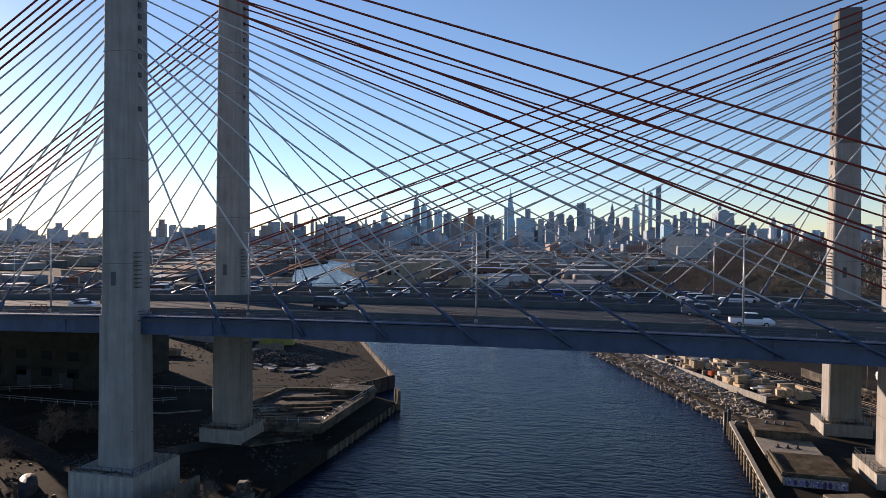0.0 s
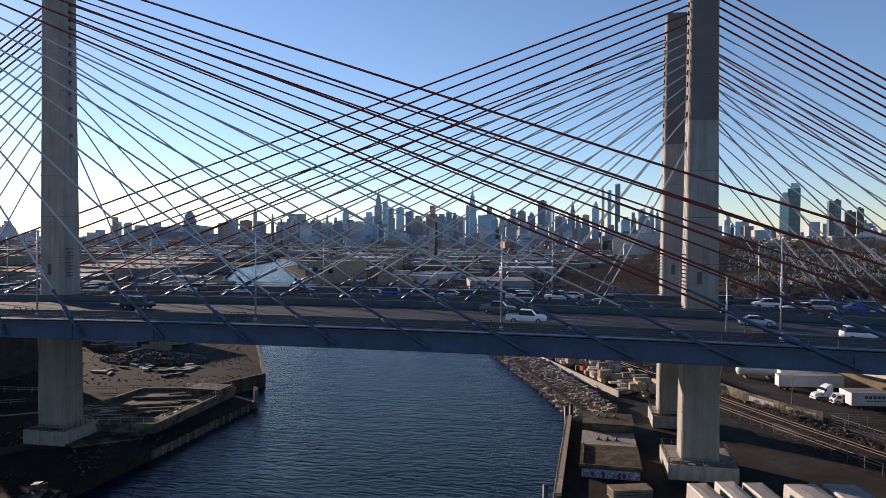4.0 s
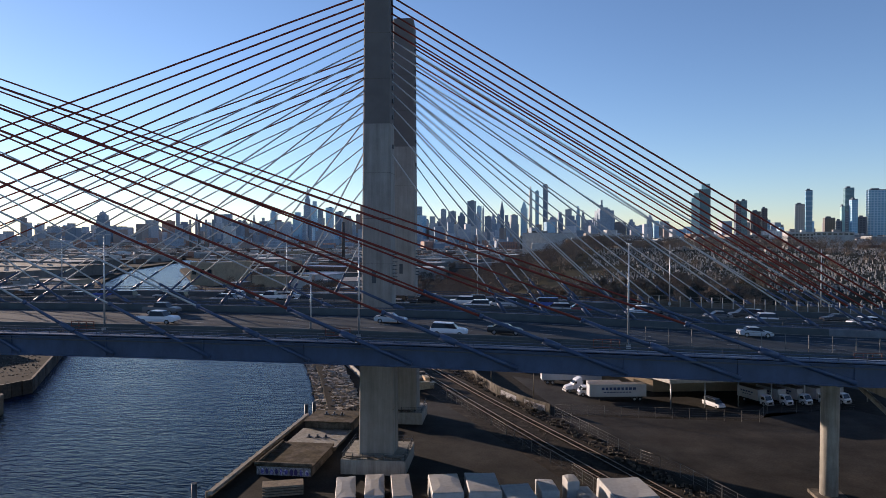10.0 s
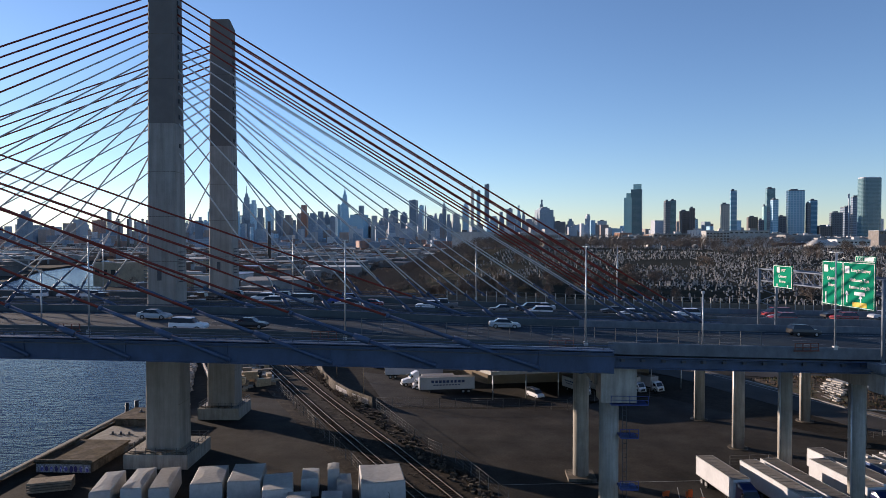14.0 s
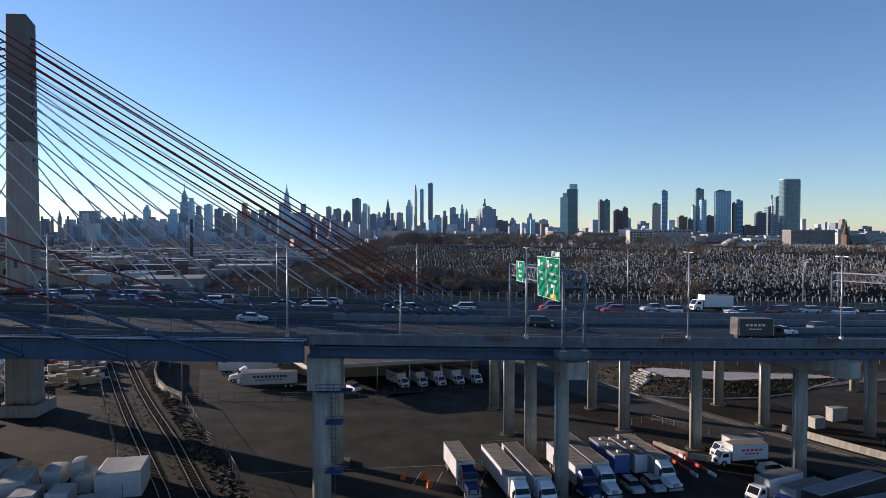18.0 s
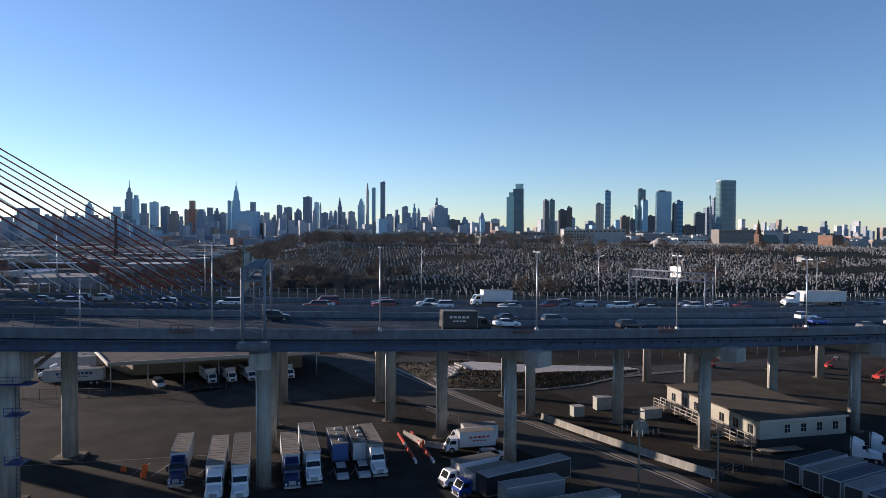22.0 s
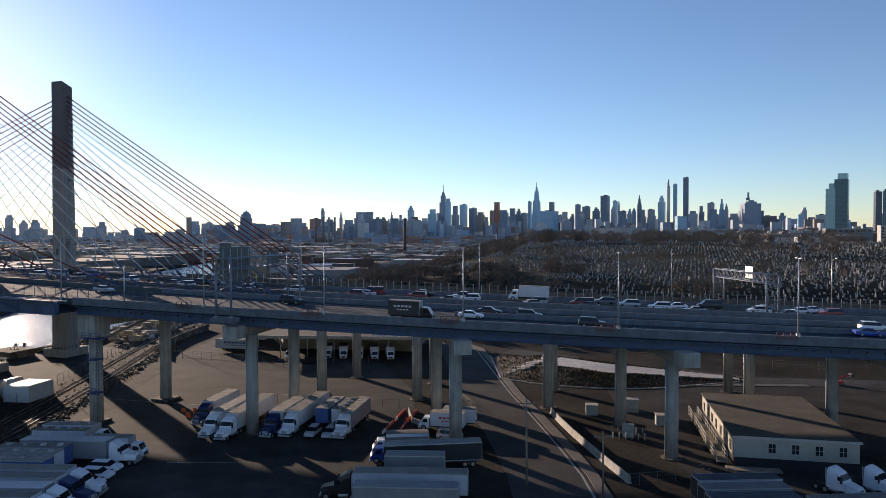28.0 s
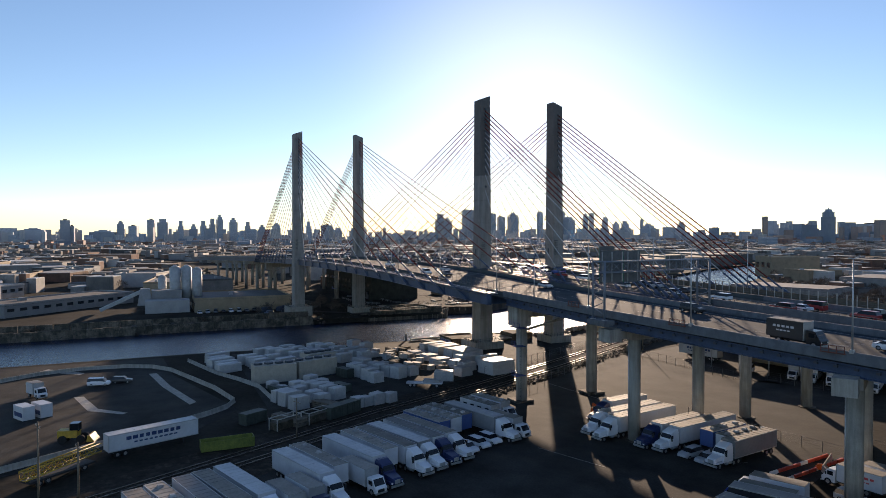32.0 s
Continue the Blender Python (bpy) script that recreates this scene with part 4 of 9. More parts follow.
BRICK = mat("old_brick", (0.15, 0.09, 0.065), 0.9, 0, 0.25, 3.0, 4.0, 0.1, 0.25)
METALW = mat("pale_metal_cladding", (0.30, 0.30, 0.30), 0.6, 0.1, 0.15, 4.0, 3.0, 0.05, 0.3)
STUCCO = mat("tan_stucco", (0.30, 0.235, 0.16), 0.85, 0, 0.2, 4.0, 3.0, 0.05, 0.25)
DARKGLASS = mat("dark_window_glass", (0.02, 0.025, 0.03), 0.12, 0, 0.1, 2.0, 4.0, 0.0)


def warehouse(x, y, w, d, h, rz, wall, roof, rng, label, windows=True):
    b = thing("warehouse", label, "building", pose(x, y, 2.0, 0, 0, rz), "warehouses")
    part("wall", MB().box((0, 0, h / 2), (w, d, h)), wall, b)
    part("roof", MB().box((0, 0, h + 0.12), (w + 0.3, d + 0.3, 0.3)), roof, b)
    mb = MB()
    for s in (-1, 1):
        mb.box((0, s * d / 2, h + 0.5), (w + 0.3, 0.35, 0.9))
        mb.box((s * w / 2, 0, h + 0.5), (0.35, d + 0.3, 0.9))
    part("roof_kerb", mb, wall, b)
    for k in range(rng.randint(1, 2)):
        s, px, py = rng.uniform(1.5, 4.0), rng.uniform(-0.4, 0.4) * w, rng.uniform(-0.4, 0.4) * d
        if k == 0:
            part("roof_unit", MB().box((px, py, h + 0.9), (s, s * 0.8, 1.6)), METALW, b)
    if windows:
        n = max(2, int(w / 6))
        for i in range(n):
            q = -w / 2 + (i + 0.5) * w / n
            part("window", MB().box((q, -d / 2 - 0.02, h * 0.62), (w / n * 0.55, 0.12, h * 0.25)), DARKGLASS, b)
    return b


rng = random.Random(11)
n = 0
while n < 120:
    x, y = rng.uniform(-900, 60), rng.uniform(-650, 1150)
    if not clear_of(x, y, 30):
        continue
    n += 1
    w, d, h = rng.uniform(18, 62), rng.uniform(14, 45), rng.uniform(4.5, 11)
    wall, wl = rng.choice(((BRICK, "brick"), (METALW, "pale metal"), (STUCCO, "tan stucco"), (WALLMIX, "grey")))
    roof, rl = rng.choice(((ROOFWHITE, "white"), (ROOFGREY, "grey"), (ROOFTAR, "dark"), (ROOFGREY, "grey")))
    warehouse(x, y, w, d, h, rng.choice((-8, -20, 4, 70, 82)) + rng.uniform(-4, 4), wall, roof, rng, f"low {wl} warehouse with a {rl} flat roof", windows=n % 9 == 0)
mbs = [MB() for _ in range(6)]
for i in range(11000):
    if i % 3:
        x, y = rng.uniform(-1500, 100), rng.uniform(-1100, 1500)
    else:
        x, y = rng.uniform(-2600, 900), rng.uniform(-1500, 2400)
    near = math.hypot(x, y)
    if near < 260 or not clear_of(x, y, 24):
        continue
    if near < 620 and rng.random() < 0.45:
        continue
    big = rng.random() < 0.12
    w, d, h = (rng.uniform(24, 60), rng.uniform(18, 45), rng.uniform(5, 11)) if big else (rng.uniform(5, 19), rng.uniform(5, 16), rng.uniform(3, 11))
    k = rng.choice((0, 0, 1, 1, 2, 2))
    rz = rng.choice((-14, 12, 76)) + rng.uniform(-6, 6)
    mbs[rng.choice((3, 3, 4, 5))].box((x, y, 2 + h / 2), (w, d, h), rz)
    mbs[k].box((x, y, 2.2 + h), (w * 0.97, d * 0.97, 0.5), rz)
    if not i % 4:
        mbs[1].box((x + rng.uniform(-2, 2), y, 3.2 + h), (2.2, 1.8, 1.8), rz)
for mb, m, nm in zip(mbs, (ROOFWHITE, ROOFGREY, ROOFTAR, WALLMIX, BRICKMIX, PALEMIX), ("white", "grey", "dark", "dull", "brick", "pale")):
    solo("distant_sheds", mb, m, f"{nm} low industrial sheds spread to the skyline", "buildings", kind="stuff")

# low factories and depots on the flat land beyond the burial hill
def storeyed(x, y, w, d, h, rz, wall, label, rows, cols):
    """A far factory with rows of window openings, each row one strip of panes."""
    b = thing("factory", label, "building", pose(x, y, 0, 0, 0, rz))
    part("wall", MB().box((0, 0, h / 2), (w, d, h)), wall, b)
    part("roof", MB().box((0, 0, h + 0.4), (w + 0.8, d + 0.8, 0.9)), ROOFWHITE, b)
    part("roof_house", MB().box((w * 0.2, 0, h + 2.6), (w * 0.16, 7, 4.4)), wall, b)
    for r in range(rows):
        for c in range(cols):
            part("window", MB().box((-w / 2 + (c + 0.5) * w / cols, -d / 2 - 0.03, h - 3.6 - r * 4.6), (w / cols * 0.62, 0.16, 2.5)), DARKGLASS, b)


storeyed(511, 1100, 39, 30, 47, -3, ROOFWHITE, "pale tan factory block of several storeys beyond the hill", 4, 7)
storeyed(617, 1250, 84, 30, 49, -2, PALEMIX, "long pale factory with a white roof beyond the hill", 1, 9)
storeyed(478, 1260, 72, 30, 43, 2, PALEMIX, "long low pale factory beyond the hill", 1, 8)
storeyed(846, 1150, 84, 30, 48, 2, WALLMIX, "long brown-grey factory beyond the hill", 1, 9)
dome = MB()
dome.loft([[(620 + 37 * u, 1000 + 15 * math.cos(math.pi * k / 12), 22 + 11.5 * math.sin(math.pi * k / 12) * min(1.0, 0.45 + 2.2 * min(u, 1 - u))) for k in range(13)] for u in [i / 12 for i in range(13)]], smooth=True)
solo("inflated_hall", dome, ROOFWHITE, "white inflated sports hall beyond the hill", "hall")
storeyed(682, 1000, 50, 30, 33, 0, ROOFWHITE, "low white depot beside the inflated hall", 1, 8)
mbs = [MB() for _ in range(5)]
for i in range(330):
    y = rng.uniform(960, 1900)
    x = rng.uniform(-0.06, 0.75) * (y + 60) + 170
    if y < 1290 and 420 < x < 930:
        continue
    w, d, h = rng.uniform(22, 95), rng.uniform(18, 45), rng.uniform(22, 36 + 12 * (i % 5 == 0))
    rz = rng.choice((-10, 4, 16)) + rng.uniform(-4, 4)
    mbs[rng.choice((1, 1, 2, 3, 4))].box((x, y, h / 2), (w, d, h), rz)
    mbs[rng.choice((0, 0, 4))].box((x, y, h + 0.5), (w * 0.98, d * 0.98, 1.2), rz)
    for k in range(3):
        mbs[rng.choice((0, 4))].box((x + rng.uniform(-0.35, 0.35) * w, y, h + 2.4), (rng.uniform(3, 9), 5, 3.4), rz)
for mb, m, nm in zip(mbs, (ROOFWHITE, PALEMIX, WALLMIX, BRICKMIX, ROOFGREY), ("white", "pale", "dull", "brick", "grey")):
    solo("distant_depots", mb, m, f"{nm} low factories and depots beyond the hill", "buildings", kind="stuff")

# the long tan-roofed sheds on the west bank and the sheds on the point
ROOFTAN = mat("tan_gravel_roof", (0.27, 0.225, 0.165), 0.9, 0, 0.3, 8.0, 2.0, 0.1, 0.2, 0.2)
ROOFBLUE = mat("blue_metal_roof", (0.16, 0.22, 0.33), 0.6, 0.1, 0.2, 6.0, 2.0, 0.05, 0.2)
for x, y, w, d, h, rf in ((-402, 372, 96, 62, 8, ROOFTAN), (-400, 448, 130, 60, 8.5, ROOFTAN), (-425, 528, 150, 66, 9, ROOFTAN), (-470, 612, 150, 60, 10, ROOFGREY), (-520, 690, 150, 60, 9, ROOFTAN)):
    b = warehouse(x, y, w, d, h, -17, WALLMIX, rf, rng, "long low shed with a tan gravel roof and vents", windows=False)
    for k in range(7):
        part("roof_unit", MB().box((-w / 2 + (k + 0.5) * w / 7, rng.uniform(-0.3, 0.3) * d, h + 0.9), (3.0, 2.2, 1.5)), METALW, b)
warehouse(-100, 452, 34, 44, 7, -14, ROOFWHITE, ROOFBLUE, rng, "shed with a white front and a blue metal roof", windows=False)
warehouse(-118, 520, 52, 36, 10, -14, BRICK, ROOFBLUE, rng, "dark brick works with a blue roof", windows=True)

# a few that stand out: the tan block by the far water, the round tanks, the dark stack
t = warehouse(-176, 424, 22, 46, 17, -14, STUCCO, ROOFGREY, rng, "tan block building beside the far water")
for x, y, r, h in ((-640, 1010, 17, 10), (-592, 1000, 16, 10), (-690, 1022, 18, 11)):
    c = thing("storage_tank", "white round storage tank", "tank", pose(x, y, 2), "storage tanks")
    part("shell", MB().tube((0, 0, 0), (0, 0, h), r, n=28), ROOFWHITE, c)
    part("roof_cone", MB().tube((0, 0, h), (0, 0, h + 1.8), r, 0.5, n=28), ROOFWHITE, c)
c = thing("smokestack", "tall dark smokestack behind the creek", "chimney", pose(-200, 868, 2))
part("shaft", MB().tube((0, 0, 0), (0, 0, 58), 2.6, 2.0, n=16), ROOFTAR, c)
part("cap_ring", MB().tube((0, 0, 57.6), (0, 0, 58.6), 2.3, n=16), ROOFTAR, c)
for q in ((-905, 1900), (-930, 1905), (-955, 1910), (-990, 1920)):
    c = thing("smokestack", "tall power station chimney", "chimney", pose(q[0], q[1], 2), "power station chimneys")
    part("shaft", MB().tube((0, 0, 0), (0, 0, 88), 4.2, 3.2, n=14), ROOFGREY, c)
    part("cap_ring", MB().tube((0, 0, 87), (0, 0, 89), 3.6, n=14), ROOFTAR, c)

# church with a green roof and a brown spire at the edge of the burial ground
c = thing("church", "brown church with a green gable roof and spire", "church", pose(628, 676, 12, 0, 0, 20))
part("nave", MB().box((4, 0, 9), (26, 13, 18)), BRICK, c)
part("roof", MB().side([(-10, 17.9), (18, 17.9), (16, 27), (-8, 27)], -0.2, 0.2), ROOFTAR, c)
part("gable_roof", MB().loft([[(-9.5, -7, 18), (-9.5, 7, 18), (-9.5, 0, 27)], [(17.5, -7, 18), (17.5, 7, 18), (17.5, 0, 27)]]), mat("copper_green_roof", (0.10, 0.14, 0.11), 0.7), c)
part("bell_tower", MB().box((-13, 0, 14), (7, 7, 28)), BRICK, c)
part("spire", MB().tube((-13, 0, 28), (-13, 0, 46), 3.6, 0.1, n=8), BRICK, c)
c = thing("office_block", "white gridded office block beyond the burial ground", "building", pose(687, 1720, 0, 0, 0, -18))
part("wall", MB().box((0, 0, 27), (66, 30, 54)), FACADES['w'], c)
part("roof_house", MB().box((-8, 0, 56), (20, 14, 5)), FACADES['w'], c)
for x, y, w, h in ((1010, 1250, 120, 26), (1190, 1120, 150, 24), (900, 1300, 90, 30), (1080, 1000, 110, 22), (800, 1500, 130, 34)):
    c = thing("brick_block", "long brown brick apartment block", "building", pose(x, y, 6, 0, 0, -18), "brick blocks")
    part("wall", MB().box((0, 0, h / 2), (w, 22, h)), FACADES['b'], c)
    part("roof_house", MB().box((w * 0.2, 0, h + 2), (9, 7, 4)), ROOFTAR, c)
c = thing("dome_hall", "pale blue air-supported sports dome", "building", pose(760, 1180, 16))
part("dome", MB().loft([[(26 * math.cos(a) * math.cos(e), 14 * math.sin(a) * math.cos(e), 10 * math.sin(e)) for a in [2 * math.pi * i / 18 for i in range(18)]] for e in (0, 0.35, 0.7, 1.05, 1.4)], True), ROOFWHITE, c)


# ---------------------------------------------------------------- the burial hill: stones, mausoleums, bare trees
STONE = mat("weathered_headstone", (0.22, 0.215, 0.205), 0.85, 0, 0.25, 1.0, 6.0, 0.1, 0.6)
BARK = mat("bare_twigs", (0.135, 0.106, 0.082), 0.95, 0, 0.25, 2.0, 8.0, 0.1, 0.25)
rng = random.Random(23)
mb = MB()
count = 0
while count < 22000:
    y = 100 + 420 * rng.random() ** 1.15
    x = rng.uniform(40 + 0.2 * y, 260 + 1.5 * y)
    if y < 112 + 0.12 * max(0, x - 150) or noise.noise((x * 0.012, y * 0.02, 3.0)) < -0.28:
        continue
    if y < off(x) + 75 or (x < 165 and y < 205):
        continue
    x = round(x / 1.9) * 1.9 + rng.uniform(-0.4, 0.4)
    z = land_z(x, y)
    k = rng.random()
    if k < 0.8:
        h = rng.uniform(0.4, 0.95)
        mb.box((x, y, z + h / 2), (rng.uniform(0.35, 0.65), 0.25, h), rng.uniform(-12, 12))
    elif k < 0.93:
        h = rng.uniform(1.1, 2.1)
        mb.box((x, y, z + h / 2), (0.45, 0.45, h), rng.uniform(0, 40), 0.4)
    else:
        h = rng.uniform(1.4, 2.3)
        mb.box((x, y, z + h / 2), (0.35, 0.3, h))
        mb.box((x, y, z + h * 0.72), (0.8, 0.25, 0.22))
    count += 1
solo("headstones", mb, STONE, "thousands of weathered grey headstones on the hillside", "headstones", kind="stuff")
for x, y, s in ((330, 250, 0.6), (410, 270, 0.7), (285, 330, 0.6), (470, 240, 0.7), (455, 190, 0.8), (370, 385, 0.6), (230, 390, 0.6), (180, 410, 0.7), (210, 405, 0.6), (260, 415, 0.6)):
    c = thing("mausoleum", "small pale stone mausoleum on the hillside", "mausoleum", pose(x, y, land_z(x, y) - 0.3, 0, 0, rng.uniform(-10, 10)), "mausoleums")
    part("chamber", MB().box((0, 0, 2.4 * s), (4.5 * s, 5.5 * s, 4.8 * s)), STONE, c)
    part("gable", MB().loft([[(-2.5 * s, -3 * s, 4.8 * s), (2.5 * s, -3 * s, 4.8 * s), (0, -3 * s, 6.2 * s)], [(-2.5 * s, 3 * s, 4.8 * s), (2.5 * s, 3 * s, 4.8 * s), (0, 3 * s, 6.2 * s)]]), STONE, c)
    part("doorway", MB().box((0, -2.77 * s, 1.5 * s), (1.2 * s, 0.1, 2.6 * s)), DARKGLASS, c)


def bare_tree_meshes(seed, h):
    """Trunk with limbs, and a crown of fine bare twigs."""
    r = random.Random(seed)
    limbs, twigs = MB(), MB()
    tips = []

    def grow(p, d, ln, rad, depth):
        q = p + d * ln
        if depth <= 1:
            limbs.tube(p, q, rad, rad * 0.7, n=6 if depth == 0 else 4, caps=False)
        else:
            rad = max(rad, h * 0.0055)
            u = d.orthogonal().normalized() * rad
            w = d.cross(u).normalized() * rad
            twigs.add([p + u, p - 0.5 * u + 0.86 * w, p - 0.5 * u - 0.86 * w, q], [(0, 1, 3), (1, 2, 3), (2, 0, 3)])
        if depth == 4:
            return
        for _ in range((7, 5, 5, 5)[depth]):
            t = r.uniform(0.35, 1.0) if depth else r.uniform(0.5, 1.0)
            s = p.lerp(q, t)
            a = Vector((r.gauss(0, 1), r.gauss(0, 1), r.gauss(0.15, 0.6))).normalized()
            nd = (d * 0.45 + a * 0.9 + Vector((0, 0, 0.2))).normalized()
            grow(s, nd, ln * (r.uniform(0.85, 1.25) if depth == 0 else r.uniform(0.5, 0.75)), rad * 0.52, depth + 1)

    grow(Vector((0, 0, -0.3)), Vector((r.uniform(-.08, .08), r.uniform(-.08, .08), 1)).normalized(), h * 0.32, h * 0.024, 0)
    return limbs.mesh("trunk", BARK), twigs.mesh("crown", BARK)


TREES = []
for s in range(6):
    h = (9.5, 11, 8, 12.5, 10, 7)[s]
    TREES.append(bare_tree_meshes(100 + s, h))


def plant(x, y, z, s, k, rz, label="bare winter tree with a brown twiggy crown", group="hillside trees"):
    t = thing("tree", label, "tree", pose(x, y, z, 0, 0, rz) @ Matrix.Diagonal((s, s, s, 1)), group)
    part("trunk", TREES[k][0], None, t)
    part("crown", TREES[k][1], None, t)
    return t


rng = random.Random(31)
placed = 0
while placed < 62:
    if placed < 42:         # scattered among the stones
        x, y = rng.uniform(30, 700), rng.uniform(150, 480)
        if y < off(x) + 95:
            continue
    else:                     # the edge of the wooded west flank
        x, y = rng.uniform(24, 110), rng.uniform(150, 300)
    plant(x, y, land_z(x, y), rng.uniform(0.55, 1.05), rng.randrange(6), rng.uniform(0, 360))
    placed += 1
for x, y, s in ((148, 150, 1.2), (238, 195, 1.0), (252, 205, 1.1), (150, 158, 1.0), (140, 165, 1.1), (380, 210, 0.9), (392, 216, 1.0), (330, 340, 1.2), (345, 345, 1.1), (318, 350, 1.0), (228, 152, 1.25), (236, 158, 1.1), (222, 160, 1.0), (300, 165, 1.0), (308, 172, 1.1), (276, 420, 1.2), (296, 424, 1.3)):
    plant(x, y, land_z(x, y), s, rng.randrange(6), rng.uniform(0, 360))


def wood(spots, seed, label):
    """A far winter wood: many trunks with rounded crowns of fine bare twigs, joined."""
    r = random.Random(seed)
    trunks, twigs = MB(), MB()
    for x, y, h in spots:
        z = land_z(x, y)
        trunks.tube((x, y, z - 0.3), (x + r.uniform(-0.6, 0.6), y, z + h * 0.5), 0.3, 0.16, n=5, caps=False)
        cx, cz, rx, rz = x, z + h * 0.6, h * r.uniform(0.36, 0.5), h * 0.4
        for k in range(5):
            a = r.uniform(0, 6.28)
            trunks.tube((x, y, z + h * r.uniform(0.22, 0.42)), (cx + rx * 0.6 * math.cos(a), y + rx * 0.6 * math.sin(a), cz + rz * r.uniform(-0.1, 0.6)), 0.14, 0.05, n=4, caps=False)
        for k in range(420):
            u = Vector((r.gauss(0, 1), r.gauss(0, 1), r.gauss(0.1, 1))).normalized()
            q = r.uniform(0.35, 1.0) ** 0.6
            p = Vector((cx + u.x * rx * q, y + u.y * rx * q, cz + u.z * rz * q))
            d = (u + Vector((r.gauss(0, 0.5), r.gauss(0, 0.5), 0.35 + r.gauss(0, 0.4)))).normalized() * r.uniform(0.7, 1.9)
            w = d.orthogonal().normalized() * r.uniform(0.05, 0.1)
            twigs.add([p - w, p + w, p + d], [(0, 1, 2)])
    solo("wood_trunks", trunks, BARK, "bare grey-brown trunks of the hill wood", "trees", kind="stuff")
    solo("wood_crowns", twigs, BARK, label, "trees", kind="stuff")


spots = []
while len(spots) < 700:
    k = len(spots)
    if k < 230:               # the belt along the crest
        x, y = rng.uniform(10, 330), rng.uniform(395, 520)
        if x > 270 and rng.random() < 0.6:
            continue
    elif k < 420:             # the wooded west flank and the upper slope
        x = rng.uniform(14, 150)
        y = rng.uniform(215, 420)
        if x > 60 + 0.35 * (y - 215):
            continue
    elif k < 470:             # hedges along the paths among the stones
        x = rng.uniform(120, 640)
        y = rng.choice((205, 300, 350)) + 0.10 * (x - 250) + rng.uniform(-7, 7)
        if noise.noise((x * 0.02, y * 0.01, 7.0)) < 0.0 or y < off(x) + 95:
            continue
    elif k >= 520:            # shrubs on the lower slope behind the far deck
        x, y = rng.uniform(58, 180), rng.uniform(112, 212)
        if noise.noise((x * 0.03, y * 0.03, 4.0)) < -0.15:
            continue
    else:                     # the foot of the hill behind the sheds
        x, y = rng.uniform(-40, 30), rng.uniform(330, 560)
    spots.append((x, y, rng.uniform(6.5, 11.5) if k < 420 else rng.uniform(4, 7.5) if k < 520 else rng.uniform(2.0, 4.6)))
wood(spots, 37, "dense brown winter wood of bare twiggy crowns on the hill")
street_trees = []
while len(street_trees) < 420:
    x, y = (rng.uniform(-900, 0), rng.uniform(-500, 1000)) if len(street_trees) % 2 else (rng.uniform(-170, 0), rng.uniform(250, 760))
    if clear_of(x, y, 12) and math.hypot(x, y) > 220:
        street_trees.append((x, y, rng.uniform(4.5, 9)))
wood(street_trees, 41, "scattered bare street trees between the distant sheds")

# ---------------------------------------------------------------- paved ground
def sheet(name, pts, z, m, label, th=0.03):
    return solo(name, MB().prism(pts, z - th, z), m, label, "paving", kind="structure")


LOT = [(96, 2), (76, 52), (118, 53), (122, 60), (142, 66), (165, 36), (192, -30), (196, -120), (150, -128), (118, -62)]
sheet("yard_paving", LOT, 2.02, ASPHALT, "dark worn asphalt of the truck yard")
sheet("east_paving", [(222, -60), (226, 0), (214, 26), (206, 56), (240, 74), (330, 92), (420, 110), (420, -60)], 2.02, ASPHALT, "dark worn asphalt of the east yard")
sheet("south_paving", [(24, -140), (24, -82), (52, -80), (96, -68), (109, -77), (124, -106), (140, -140)], 2.02, ASPHALT, "dark asphalt of the southern lot")
sheet("store_paving", [(26, 4), (26, -62), (100, -62), (100, -6), (86, 14), (62, 58), (38, 62)], 2.015, ASPHALT, "dark asphalt of the storage yard")
sheet("dry_goods_paving", [(62, 104), (78, 54), (118, 55), (140, 68), (132, 118), (80, 126)], 2.02, ASPHALT, "patched asphalt of the loading yard")


def ribbon(pts, w0, w1, z, th=0.03):
    """A flat strip along a polyline, from w0 to w1 to the side of it."""
    mb = MB()
    rows = []
    for i, p in enumerate(pts):
        a, b = Vector((*pts[max(0, i - 1)], 0)), Vector((*pts[min(len(pts) - 1, i + 1)], 0))
        d = (b - a).normalized()
        n = Vector((d.y, -d.x, 0))
        q = Vector((*p, 0))
        rows.append([(*(q + n * w0).xy, z - th), (*(q + n * w1).xy, z - th), (*(q + n * w1).xy, z), (*(q + n * w0).xy, z)])
    return mb.loft(rows)


ROADLINE = [(226, -60), (219, -30), (210, -5.7), (203.8, 7.5), (194.8, 25.6), (186.5, 41.5), (171.6, 73.3), (160.7, 96.4), (150, 108), (128, 135), (96, 160)]
STREET = mat("street_asphalt", (0.058, 0.056, 0.053), 0.9, 0, 0.3, 8.0, 5.0, 0.2, 0, 0.12, (0.062, 0.058, 0.054), 0.4)
PAVE = mat("pavement_concrete", (0.105, 0.095, 0.082), 0.88, 0, 0.25, 3.0, 4.0, 0.15)
solo("street", ribbon(ROADLINE, -11.5, 0.6, 2.05), STREET, "worn dark street passing under the viaduct", "road", kind="structure")
solo("street_line", ribbon(ROADLINE, -0.16, 0.16, 2.056, 0.004), PAINTW, "white painted edge line of the street", "marking", kind="structure")
solo("pavement", ribbon(ROADLINE, 0.75, 2.6, 2.17, 0.16), PAVE, "pale concrete pavement with a kerb beside the street", "pavement", kind="structure")
cross = [(171, 96), (240, 75), (330, 95), (420, 125)]
solo("cross_street", ribbon(cross, -5.0, 4.0, 2.045), STREET, "dark cross street behind the viaduct piers", "road", kind="structure")
